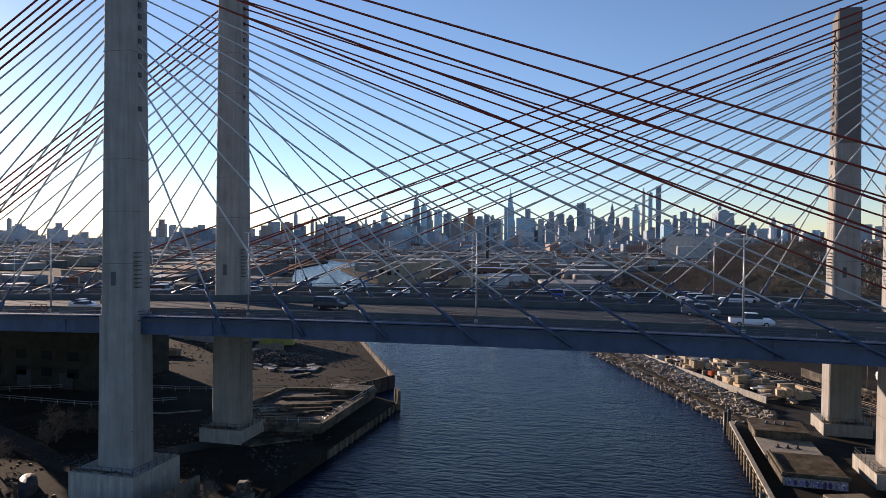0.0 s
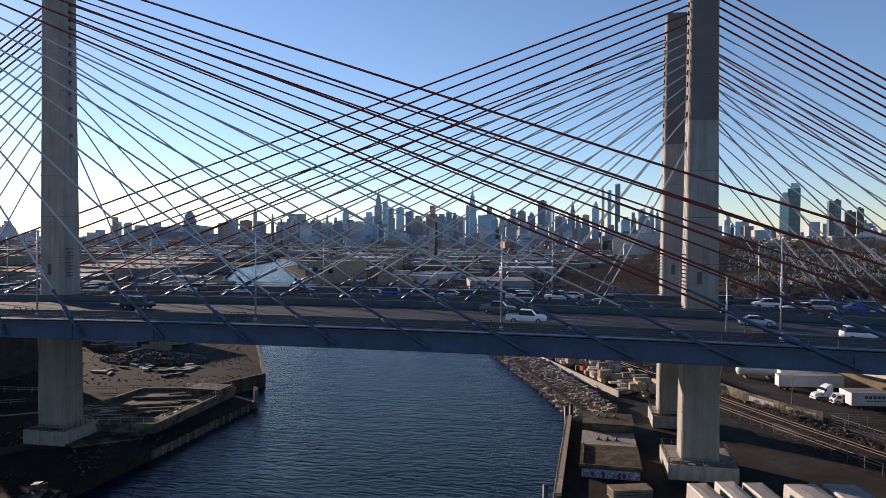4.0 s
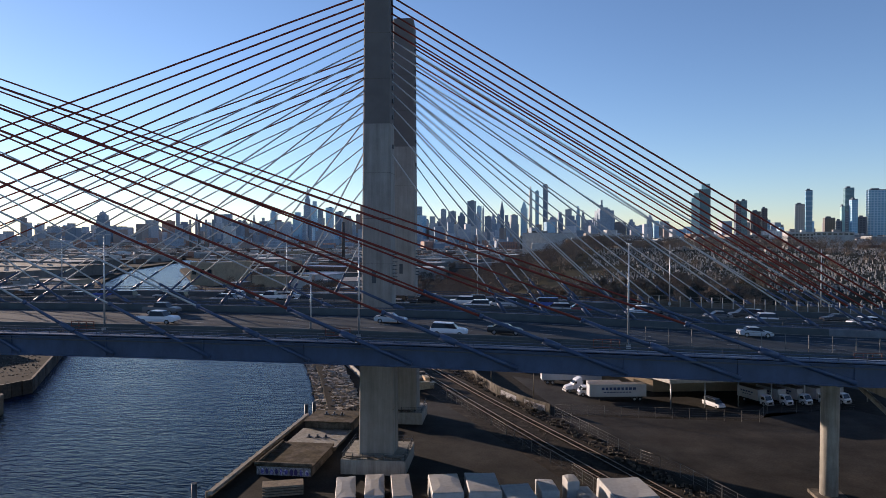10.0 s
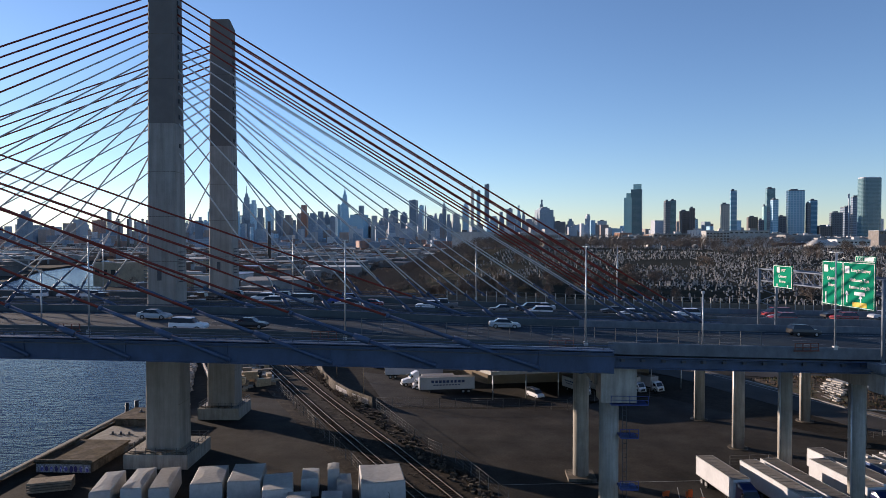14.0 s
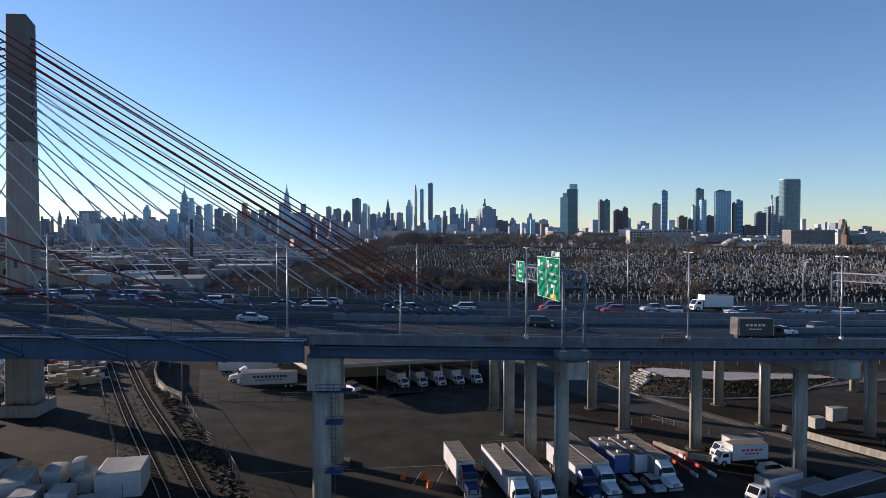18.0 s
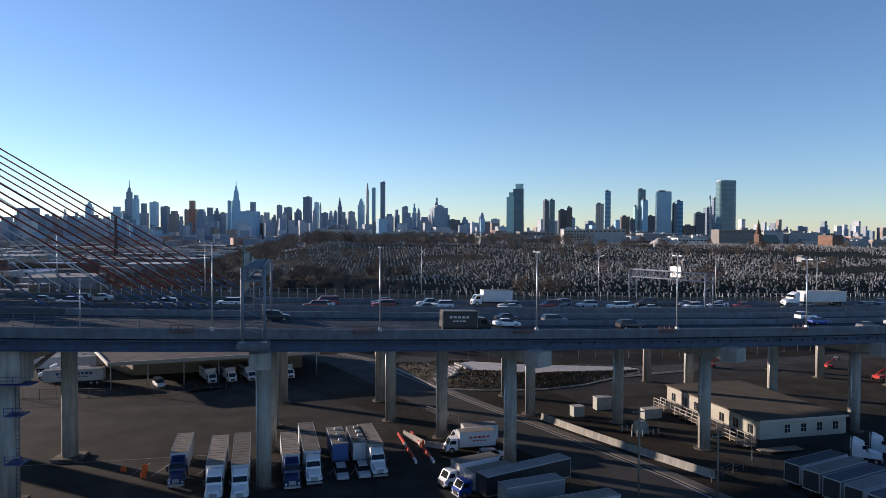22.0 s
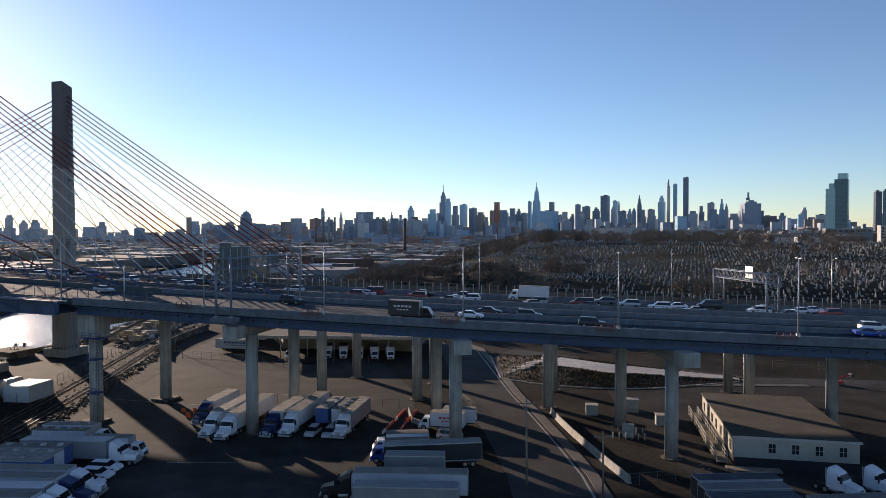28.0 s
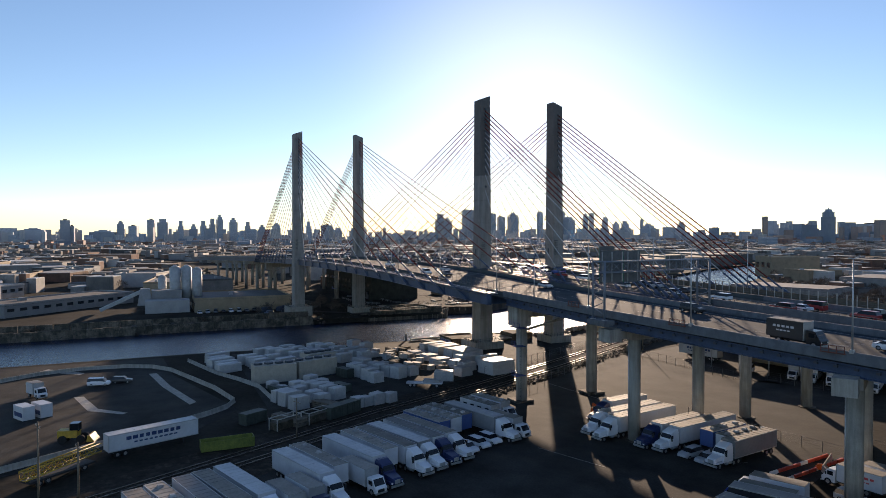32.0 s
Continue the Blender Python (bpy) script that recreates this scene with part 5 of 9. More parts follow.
solo("cross_pavement", ribbon([(206, 57), (232, 68), (252, 74)], -1.2, 1.2, 2.15, 0.14), PAVE, "pale concrete footway round the planted island", "pavement", kind="structure")

# planted island with stacked slabs
EARTH = mat("rough_earth", (0.07, 0.052, 0.036), 0.95, 0, 0.4, 2.0, 3.0, 0.5, 0, 0.3, (0.05, 0.055, 0.025), 0.45)
STONE = mat("cut_stone_block", (0.40, 0.375, 0.33), 0.85, 0, 0.22, 1.5, 6.0, 0.2, 0.2)
KERB = [(168.5, 86), (179.7, 57.2), (188.6, 54.0), (197, 53.5), (206, 54.2), (216.5, 58.2), (226, 64.8), (236.5, 72.8), (236.5, 78.5), (205, 86), (185, 91)]
PLAZA = [(186.5, 78), (190, 69.3), (199, 67.3), (205, 64.8), (212, 68), (238, 74.4), (234.5, 77.6), (203, 76.6), (191, 81)]


def plaza_z(x, y):
    return 4.0 - 1.6 * smooth(198, 238, x)


def reach(poly, c, a):
    """Distance from c to the outline in the direction a."""
    best = 0.5
    dx, dy = math.cos(a), math.sin(a)
    for (x0, y0), (x1, y1) in zip(poly, poly[1:] + poly[:1]):
        ex, ey = x1 - x0, y1 - y0
        det = dx * -ey + dy * ex
        if abs(det) < 1e-9:
            continue
        px, py = x0 - c[0], y0 - c[1]
        r, s = (px * -ey + py * ex) / det, (dx * py - dy * px) / det
        if r > 0 and 0 <= s <= 1:
            best = max(best, r)
    return best


CEN = (204.0, 71.0)


def mound_point(a, s):
    """A spot on the slope: s runs from the kerb (0) to the plaza's edge (1)."""
    r0, r1 = reach(KERB, CEN, a), reach(PLAZA, CEN, a)
    r = r0 + (r1 - r0) * s
    x, y = CEN[0] + r * math.cos(a), CEN[1] + r * math.sin(a)
    top = plaza_z(x, y) - 0.12
    return x, y, 2.02 + (top - 2.02) * s ** 0.8 + (0.16 * noise.noise((x * 0.6, y * 0.6, 2.0)) if 0 < s < 1 else 0.0)


isl = MB().loft([[mound_point(6.2832 * k / 90, s / 7) for k in range(90)] for s in range(8)])
solo("planted_island", isl, EARTH, "mound of rough brown earth and dead ground cover", "mound", kind="structure")
solo("plaza_slab", MB().prism(PLAZA, 2.1, plaza_z), STONE, "pale stone terrace sloping down off the mound", "paving", kind="structure")
kerb = MB()
for (x0, y0), (x1, y1) in zip(KERB, KERB[1:]):
    n = max(1, int(math.hypot(x1 - x0, y1 - y0) / 2.0))
    for k in range(n):
        u = (k + 0.5) / n
        kerb.box((x0 + (x1 - x0) * u, y0 + (y1 - y0) * u, 2.1), (math.hypot(x1 - x0, y1 - y0) / n - 0.03, 0.3, 0.34), math.degrees(math.atan2(y1 - y0, x1 - x0)))
solo("kerb", kerb, STONE, "pale stone kerb round the planted mound", "kerb", kind="structure")
rng = random.Random(61)
block = MB().side([(-0.75, 0), (0.75, 0), (0.75, 0.36), (0.71, 0.42), (-0.71, 0.42), (-0.75, 0.36)], -0.55, 0.55).mesh("stone_block", STONE)
for k in range(9):
    u = k / 8
    pa = Vector((179.4, 69.5, 0)).lerp(Vector((186.3, 78.0, 0)), u)
    pb = Vector((180.6, 61.5, 0)).lerp(Vector((188.6, 71.0, 0)), u)
    for i in range(4):
        if rng.random() < 0.1:
            continue
        c = pa.lerp(pb, (i + 0.3 + 0.4 * rng.random()) / 4)
        solo("stone_block", block, STONE, "pale cut stone block stepping up the mound", "stone block", "stone block steps", m=pose(c.x, c.y, 2.1 + 1.75 * u + rng.uniform(-0.05, 0.12), 0, 0, math.degrees(math.atan2(pb.y - pa.y, pb.x - pa.x)) + rng.uniform(-6, 6)))
BRUSH = mat("dead_ground_cover", (0.085, 0.06, 0.038), 0.95, 0, 0.4, 2.0, 6.0, 0.2, 0.5, 0.2, (0.05, 0.055, 0.025), 0.4)
brush = MB()
for _ in range(5200):
    x, y, z = mound_point(rng.uniform(0, 6.2832), rng.uniform(0.04, 0.97))
    if 178 < x < 189.5 and y < 79 and y > 60 and abs((x - 184) - (y - 70) * 0.9) < 5.5 and rng.random() < 0.8:
        continue
    hgt, w = rng.uniform(0.2, 0.65), rng.uniform(0.12, 0.3)
    a = rng.uniform(0, 3.14)
    dx, dy = w * math.cos(a), w * math.sin(a)
    brush.add([(x - dx, y - dy, z - 0.05), (x + dx, y + dy, z - 0.05), (x + rng.uniform(-0.25, 0.25), y + rng.uniform(-0.25, 0.25), z + hgt)], [(0, 1, 2)])
solo("ground_cover", brush, BRUSH, "dead brown shrubs and ground cover on the mound", "ground cover", kind="stuff")


# ---------------------------------------------------------------- barriers and fences
def jersey(p, q, label="pale concrete road barrier", h=0.95, name="road_barrier"):
    a, b = Vector((*p, 2.03)), Vector((*q, 2.03))
    d = (b - a).normalized()
    n = Vector((d.y, -d.x, 0))
    sec = [(-0.3, 0), (0.3, 0), (0.12, 0.3 * h), (0.08, h), (-0.08, h), (-0.12, 0.3 * h)]
    return solo(name, MB().loft([[c + n * u + Vector((0, 0, w)) for u, w in sec] for c in (a, b)]), PIERC, label, "barrier", "road barriers")


LINE = [(198.4, 28.4), (201.6, 21.6), (205.2, 14.6), (209.0, 7.6), (213.2, 0.2), (217.2, -6.6)]
for p, q in zip(LINE, LINE[1:]):
    jersey(p, q, h=1.25)
for p, q in (((170.2, 19.7), (173.8, 13.0)), ((173.9, 12.8), (178.0, 10.4))):
    jersey(p, q, "white-painted concrete barrier by the truck yard")
SOUTH = [(45, -121), (38.5, -113), (35.6, -103), (36.4, -91.7), (40, -85), (47, -80.2), (61, -75.6), (75, -71.1), (89.7, -68.1), (95, -70.4), (99, -74.2), (108.7, -87.1), (115.5, -97), (122.2, -107.5), (128, -117)]
for p, q in zip(SOUTH, SOUTH[1:]):
    jersey(p, q, "pale concrete barrier round the southern lot", 1.0)


FENCEM = mat("dull_fence_steel", (0.14, 0.14, 0.135), 0.6, 0.3, 0.2, 1.0, 8.0, 0.03)


def fence(pts, h, gap, label, wires=3, name="chain_link_fence", m=None):
    """Posts, rails and strands."""
    f_ = thing(name, label, "fence", group="fences")
    m = m or FENCEM
    for a, b in zip(pts, pts[1:]):
        va, vb = Vector((*a, 2.0)), Vector((*b, 2.0))
        n = max(1, round((vb - va).length / gap))
        for i in range(n):
            q = va.lerp(vb, i / n)
            part("post", MB().box((q.x, q.y, q.z + h / 2), (0.08, 0.08, h)), m, f_)
        mb = MB()
        for k in range(wires):
            z = Vector((0, 0, h * (k + 1) / wires))
            mb.tube(va + z, vb + z, 0.03 if k == wires - 1 else 0.014, n=4)
        part("rail", mb, m, f_)
    return f_


fence([(76, 52), (97, 52.5), (118, 52.5), (122, 60), (142, 65)], 2.4, 3.4, "galvanised chain-link fence between the two yards", 5)
fence([(102.6, -1), (94.6, 16.7), (89.5, 23.3), (76, 51)], 2.2, 3.4, "chain-link fence along the railway", 4)
fence([(86, -3), (77.4, 14.5), (63, 42), (49.4, 68.3)], 2.2, 3.4, "chain-link fence along the railway", 4)
fence([(140, 17), (160, 20), (171, 22)], 1.9, 3.2, "low chain-link fence behind the parked trucks", 4)
fence([(168, 32), (175.5, 36), (186, 22)], 1.2, 2.6, "low steel rail fence beside the street", 3)
fence([(216, -8), (226, -2), (229, 4)], 1.8, 3.0, "steel fence by the east yard gate", 3)
fence([(206, 57), (220, 61.5), (234, 68), (248, 73)], 1.2, 3.0, "low fence round the planted island", 3)
fence([(186, 95), (210, 94.3), (246, 93.5), (274, 95.6), (304, 101), (340, 109)], 2.4, 5.4, "chain-link fence at the foot of the burial hill", 3)
fence([(256, 6), (262.7, 9.4), (281, 21.5), (300, 34)], 1.9, 3.4, "chain-link fence of the east yard", 4)
TIMBER = mat("weathered_timber", (0.19, 0.155, 0.115), 0.9, 0, 0.3, 1.0, 6.0, 0.25, 0.25)
GRAFF = mat("graffiti_paint", (0.14, 0.12, 0.42), 0.6, 0, 0.5, 0.35, 2.0, 0.0, 0, 0.4, (0.55, 0.55, 0.62), 0.5)
SPRAY = mat("violet_spray_paint", (0.07, 0.05, 0.16), 0.6, 0, 0.4, 0.3, 2.0, 0.0, 0, 0.3)
GRAFW = mat("white_graffiti_paint", (0.34, 0.34, 0.34), 0.6, 0, 0.5, 0.3, 2.0, 0.0, 0, 0.4, (0.16, 0.15, 0.17), 0.5)
wl = thing("yard_wall", "old leaning concrete yard wall with faded graffiti", "wall")
WALL = [(50, 104), (54, 92), (58, 80), (63, 69), (68.5, 60), (75, 52.5)]
for i, (p, q) in enumerate(zip(WALL, WALL[1:])):
    a, b = Vector((*p, 0)), Vector((*q, 0))
    c = (a + b) / 2
    rz = math.degrees(math.atan2(b.y - a.y, b.x - a.x))
    part("panel", MB().box((c.x, c.y, 3.2), ((b - a).length - 0.1, 0.25, 2.4), rz), OLDC, wl)
    if i >= 3:
        n = Vector((math.sin(radians(rz)), -math.cos(radians(rz)), 0))
        n = n if n.y < 0 else -n
        part("graffiti_panel", MB().box((c.x + n.x * 0.14, c.y + n.y * 0.14, 3.1), ((b - a).length * 0.7, 0.02, 1.3), rz), GRAFW, wl)

# ---------------------------------------------------------------- railway
BALLAST = mat("rail_ballast", (0.030, 0.024, 0.018), 0.95, 0, 0.45, 1.2, 3.0, 0.6, 0, 0.15, (0.055, 0.044, 0.034), 0.4)
RAILS = mat("rail_steel", (0.30, 0.25, 0.21), 0.4, 0.7, 0.2, 1.0, 6.0, 0.05)
T1 = [(14, 140), (30, 113), (55, 65), (66.5, 43.5), (78.5, 21.7), (90.5, 0), (100, -19), (111, -42), (123, -63), (146, -104), (170, -150)]
T2 = [(20, 140), (37, 111), (60.5, 65.5), (70, 48), (83.5, 24), (96, 0), (105.5, -18), (116, -41), (128, -62), (151, -103), (175, -150)]
BED = [(17, 140), (34, 112), (58, 65.5), (68.5, 46), (81, 23), (93, 0), (103, -18.5), (113.5, -41.5), (125.5, -62.5), (148.5, -103), (172, -150)]
solo("railway_bed", ribbon(BED, -9.0, 9.0, 2.035), BALLAST, "brown gravel railway bed", "railway", kind="structure")


def along(pts, step):
    out = []
    for a, b in zip(pts, pts[1:]):
        va, vb = Vector((*a, 0)), Vector((*b, 0))
        n = max(1, int((vb - va).length / step))
        for i in range(n):
            out.append((va.lerp(vb, i / n), (vb - va).normalized()))
    return out


SLEEPER = mat("tarred_sleeper", (0.045, 0.036, 0.028), 0.9, 0, 0.35, 1.0, 6.0, 0.2, 0.3, 0.15)
for trk in (T1, T2):
    r = thing("railway_track", "rusty railway track on wooden sleepers", "track", group="railway tracks")
    for o in (-0.72, 0.72):
        part("rail", ribbon(trk, o - 0.045, o + 0.045, 2.24, 0.12), RAILS, r)
    mb = MB()
    for q, d in along(trk, 0.75):
        mb.box((q.x, q.y, 2.07), (0.24, 2.5, 0.14), math.degrees(math.atan2(d.y, d.x)))
    part("sleeper", mb, SLEEPER, r, kind="stuff")


# ---------------------------------------------------------------- banks
rng = random.Random(71)


def rock(mb, x, y, z, s, r):
    """One rough boulder."""
    vs = []
    for (u, v, w) in ((-1, -1, -1), (1, -1, -1), (1, 1, -1), (-1, 1, -1), (-1, -1, 1), (1, -1, 1), (1, 1, 1), (-1, 1, 1)):
        k = s * r.uniform(0.55, 1.1) * 0.5
        vs.append((x + u * k * r.uniform(0.6, 1.25), y + v * k * r.uniform(0.6, 1.25), z + w * k * r.uniform(0.6, 1.15)))
    mb.add(vs, [(3, 2, 1, 0), (4, 5, 6, 7), (0, 1, 5, 4), (1, 2, 6, 5), (2, 3, 7, 6), (3, 0, 4, 7)])


RUBBLE = mat("track_rubble", (0.085, 0.072, 0.058), 0.95, 0, 0.4, 0.6, 4.0, 0.3, 0.6, 0.2)
mb = MB()
for q, d in along(BED[:8], 0.22):
    nrm = Vector((d.y, -d.x, 0))
    p = q - nrm * (4.9 + 3.6 * rng.random() ** 1.4)
    rock(mb, p.x, p.y, 2.1, rng.uniform(0.25, 0.8) * (1.6 if rng.random() < 0.06 else 1.0), rng)
    if rng.random() < 0.5:
        p = q + nrm * rng.uniform(-1.2, 7.5)
        rock(mb, p.x, p.y, 2.05, rng.uniform(0.15, 0.4), rng)
solo("track_rubble", mb, RUBBLE, "loose stones and litter beside the railway tracks", "rubble", kind="stuff")
RIPRAP = mat("riprap_stone", (0.26, 0.23, 0.19), 0.9, 0, 0.3, 0.8, 4.0, 0.3, 0.45)
mb = MB()
for _ in range(4200):
    y = rng.uniform(46, 152)
    t = rng.random()
    x = right_bank(y) - 2.2 + 9.5 * t
    rock(mb, x, y, -0.3 + 3.3 * t ** 0.8 + rng.uniform(-0.25, 0.35), rng.uniform(0.35, 0.8) if rng.random() < 0.65 else rng.uniform(0.8, 1.7), rng)
solo("riprap", mb, RIPRAP, "rough grey-brown boulders along the creek bank", "rocks", kind="stuff")
wall = thing("bank_wall", "low pale weathered wall along the bank top", "wall")
BW = [(-1, 136), (6, 123), (14, 106), (21, 92), (28, 78), (34.5, 66)]
for p, q in zip(BW, BW[1:]):
    a, b = Vector((*p, 0)), Vector((*q, 0))
    c = (a + b) / 2
    part("panel", MB().box((c.x, c.y, 2.8), ((b - a).length - 0.06, 0.3, 1.6), math.degrees(math.atan2(b.y - a.y, b.x - a.x))), PIERC, wall)
LUMBER = [mat("pale_lumber", (0.40, 0.31, 0.20), 0.85, 0, 0.25, 0.6, 5.0, 0.1, 0.3), mat("grey_lumber", (0.25, 0.215, 0.17), 0.9, 0, 0.25, 0.6, 5.0, 0.1, 0.3), mat("white_wrapped_stock", (0.52, 0.51, 0.48), 0.5, 0, 0.15, 0.8, 3.0, 0.1, 0.2)]
for i in range(190):
    t = rng.random()
    y = 68 + 66 * t
    x0 = float(np.interp(y, [66, 136], [36.5, 2]))
    x = x0 + rng.uniform(1.5, 17 + 14 * (1 - t))
    if x > float(np.interp(y, [65, 100, 135], [48, 33, 16])) + 3:
        x = x0 + rng.uniform(1.5, 8)
    mbx = MB()
    n = rng.randint(1, 4)
    ln = rng.uniform(1.6, 4.2)
    prof = [(-0.6, 0.0), (0.6, 0.0)]
    for k in range(n):
        prof += [(0.6, 0.5 * k + 0.4), (0.52, 0.5 * k + 0.4), (0.52, 0.5 * k + 0.5), (0.6, 0.5 * k + 0.5)] if k < n - 1 else [(0.6, 0.5 * k + 0.4)]
    prof += [(-y_, z_) for y_, z_ in reversed(prof[2:])]
    mbx.loft([[(-ln / 2, y_, z_) for y_, z_ in prof], [(ln / 2, y_, z_) for y_, z_ in prof]])
    solo("lumber_pallet", mbx, LUMBER[rng.choice((0, 0, 1, 1, 2))], "strapped stack of pale sawn boards", "lumber", "lumber stacks", m=pose(x, y, 2.0 + (1.6 if rng.random() < 0.3 else 0), 0, 0, rng.choice((20, 30, 110)) + rng.uniform(-12, 12)))
MACH = mat("orange_machine_paint", (0.55, 0.10, 0.03), 0.45)
c = thing("forklift", "small orange forklift among the lumber", "forklift", pose(26, 96, 2, 0, 0, 40))
part("body", MB().box((0, 0, 1.0), (2.4, 1.3, 1.2)), MACH, c)
part("mast", MB().box((1.5, 0, 1.9), (0.2, 1.1, 3.4)), STEELD, c)
part("cage", MB().box((-0.2, 0, 2.3), (1.2, 1.1, 0.1)), STEELD, c)

# sheds and timber bulkhead in front of the right pylons
bk = thing("timber_bulkhead", "weathered timber bulkhead on the creek edge", "bulkhead")
for i in range(15):
    y = -0.5 + i * 3.1
    part("timber_post", MB().tube((23.2, y, -2.5), (23.2, y, 2.7), 0.22, n=8), TIMBER, bk)
part("cap_beam", MB().box((23.85, 21.4, 2.6), (0.7, 44.4, 0.5)), PIERC, bk, "pale concrete cap beam")
for z in (0.6, 1.6, 2.3):
    part("wale", MB().box((23.45, 21.4, z), (0.28, 44.4, 0.3)), TIMBER, bk)
for q in ((23.0, 45.2), (24.0, 47.4), (22.0, -2.0)):
    part("mooring_post", MB().tube((q[0], q[1], -2.5), (q[0], q[1], 4.4), 0.42, n=10), STEELD, bk)
MOSS = mat("mossy_roof", (0.085, 0.068, 0.045), 0.95, 0, 0.5, 2.0, 2.5, 0.4, 0, 0.15, (0.12, 0.10, 0.08), 0.5)
for y0, y1, zt, top, lab in ((9.2, 21.0, 3.5, MOSS, "flat old concrete block shed with graffiti"), (22.4, 32.8, 2.6, PIERC, "low flat concrete deck block"), (33.4, 41.6, 4.0, MOSS, "old concrete block with a mossy top")):
    s = thing("concrete_shed", lab, "shed", group="bank sheds")
    part("wall", MB().box((31.4, (y0 + y1) / 2, (1.2 + zt) / 2), (9.2, y1 - y0, zt - 1.2)), OLDC, s)
    part("roof_slab", MB().box((31.4, (y0 + y1) / 2, zt + 0.12), (9.7, y1 - y0 + 0.5, 0.24)), top, s, "stained flat roof slab")
    if y0 < 10:
        part("kerb_wall", MB().box((31.4, y0 - 0.1, zt + 0.4), (9.6, 0.3, 0.5)).box((27.0, (y0 + y1) / 2, zt + 0.4), (0.3, y1 - y0 - 0.2, 0.5)), OLDC, s)
        part("painted_band", MB().box((31.4, y0 - 0.02, 2.6), (9.0, 0.06, 1.5)), GRAFW, s, "white painted graffiti ground")
        r_ = random.Random(8)
        x = 27.6
        while x < 35.2:
            w = r_.uniform(0.45, 0.8)
            pts = [(x + w * (0.5 + (0.5 + r_.uniform(-0.12, 0.1)) * math.cos(a)), 2.6 + (0.5 + r_.uniform(-0.12, 0.1)) * math.sin(a)) for a in [k * math.pi / 5 for k in range(10)]]
            mb = MB()
            mb.loft([[(a, y0 - 0.05, b) for a, b in pts], [(a, y0 - 0.08, b) for a, b in pts]])
            part("graffiti_letter", mb, (GRAFF, GRAFF, SPRAY, MOSS)[r_.randrange(4)], s, "sprayed graffiti letter shape")
            x += w + r_.uniform(0.05, 0.35)
    else:
        for k in range(3):
            part("bollard", MB().tube((29.6 + k * 1.6, y0 + 5, zt + 0.24), (29.6 + k * 1.6, y0 + 5, zt + 0.8), 0.2, n=8), STEELD, s)
            part("bolt_pad", MB().box((29.6 + k * 1.6, y0 + 5, zt + 0.28), (0.8, 0.8, 0.1)), STEELD, s)

# stepped concrete pier on the far bank
pier_ = thing("creek_pier", "old stepped concrete pier on the creek bank", "pier")
part("lower_wall", MB().prism([(-76, 3), (-60, 1.5), (-48.3, 5.7), (-48.5, 44), (-60, 46.5), (-76, 46.5)], -2.5, 1.5), OLDC, pier_)
quay = [(-75.5, 12.5), (-67, 10.7), (-53.5, 13.6), (-54.6, 45), (-75.5, 40)]
part("upper_wall", MB().prism(quay, 1.5, 3.3), OLDC, pier_)
for a_, b_ in zip(quay, quay[1:] + quay[:1]):
    va, vb = Vector((*a_, 0)), Vector((*b_, 0))
    c_ = (va + vb) / 2
    part("coping", MB().box((c_.x, c_.y, 3.68), ((vb - va).length + 0.3, 0.7, 0.75), math.degrees(math.atan2(vb.y - va.y, vb.x - va.x))), OLDC, pier_)
part("platform", MB().box((-59, 41.5, 4.1), (8.5, 6, 1.5)), OLDC, pier_)
part("ramp", MB().prism([(-76, 5), (-62, 2.5), (-54, 10), (-55, 13.2), (-67, 10.5), (-75.5, 12)], 1.4, 2.3), OLDC, pier_)
for i in range(9):
    part("beam", MB().box((-64.5 + rng.uniform(-4, 4), 16 + i * 2.9, 3.55), (rng.uniform(7, 13), 0.7, 0.5), rng.uniform(12, 34)), OLDC, pier_)
for i in range(26):
    part("plank", MB().box((-72.5 + rng.uniform(-3.5, 8), 12.5 + rng.uniform(0, 9), 4.1 + 0.12 * (i % 3)), (rng.uniform(1.4, 3.2), 0.3, 0.12), rng.uniform(-15, 40)), PIERC, pier_, "pale loose plank")
for a_, b_, n_ in (((-53.6, 14.0), (-54.6, 44.5), 11), ((-66.5, 10.9), (-53.7, 13.8), 6), ((-63.0, 38.6), (-55.0, 38.6), 4), ((-63.0, 44.4), (-55.0, 44.4), 4)):
    z_ = 4.05 if n_ > 4 else 4.85
    va, vb = Vector((*a_, z_)), Vector((*b_, z_))
    for i in range(n_ + 1):
        q = va.lerp(vb, i / n_)
        part("rail_post", MB().box((q.x, q.y, z_ + 0.53), (0.08, 0.08, 1.06)), GALV, pier_)
    for u in (0.55, 1.05):
        part("hand_rail", MB().tube((va.x, va.y, z_ + u), (vb.x, vb.y, z_ + u), 0.035, n=4), GALV, pier_)
for q in ((-48.6, 44.5), (-48.0, 43.2), (-49.4, 45.2)):
    part("mooring_post", MB().tube((q[0], q[1], -2.5), (q[0], q[1], 4.4), 0.4, n=10), TIMBER, pier_)
for i in range(14):
    y = 8.5 + i * 2.6
    part("fender_post", MB().tube((-48.2, y, -2.5), (-48.2, y, 1.7), 0.2, n=7), TIMBER, pier_)
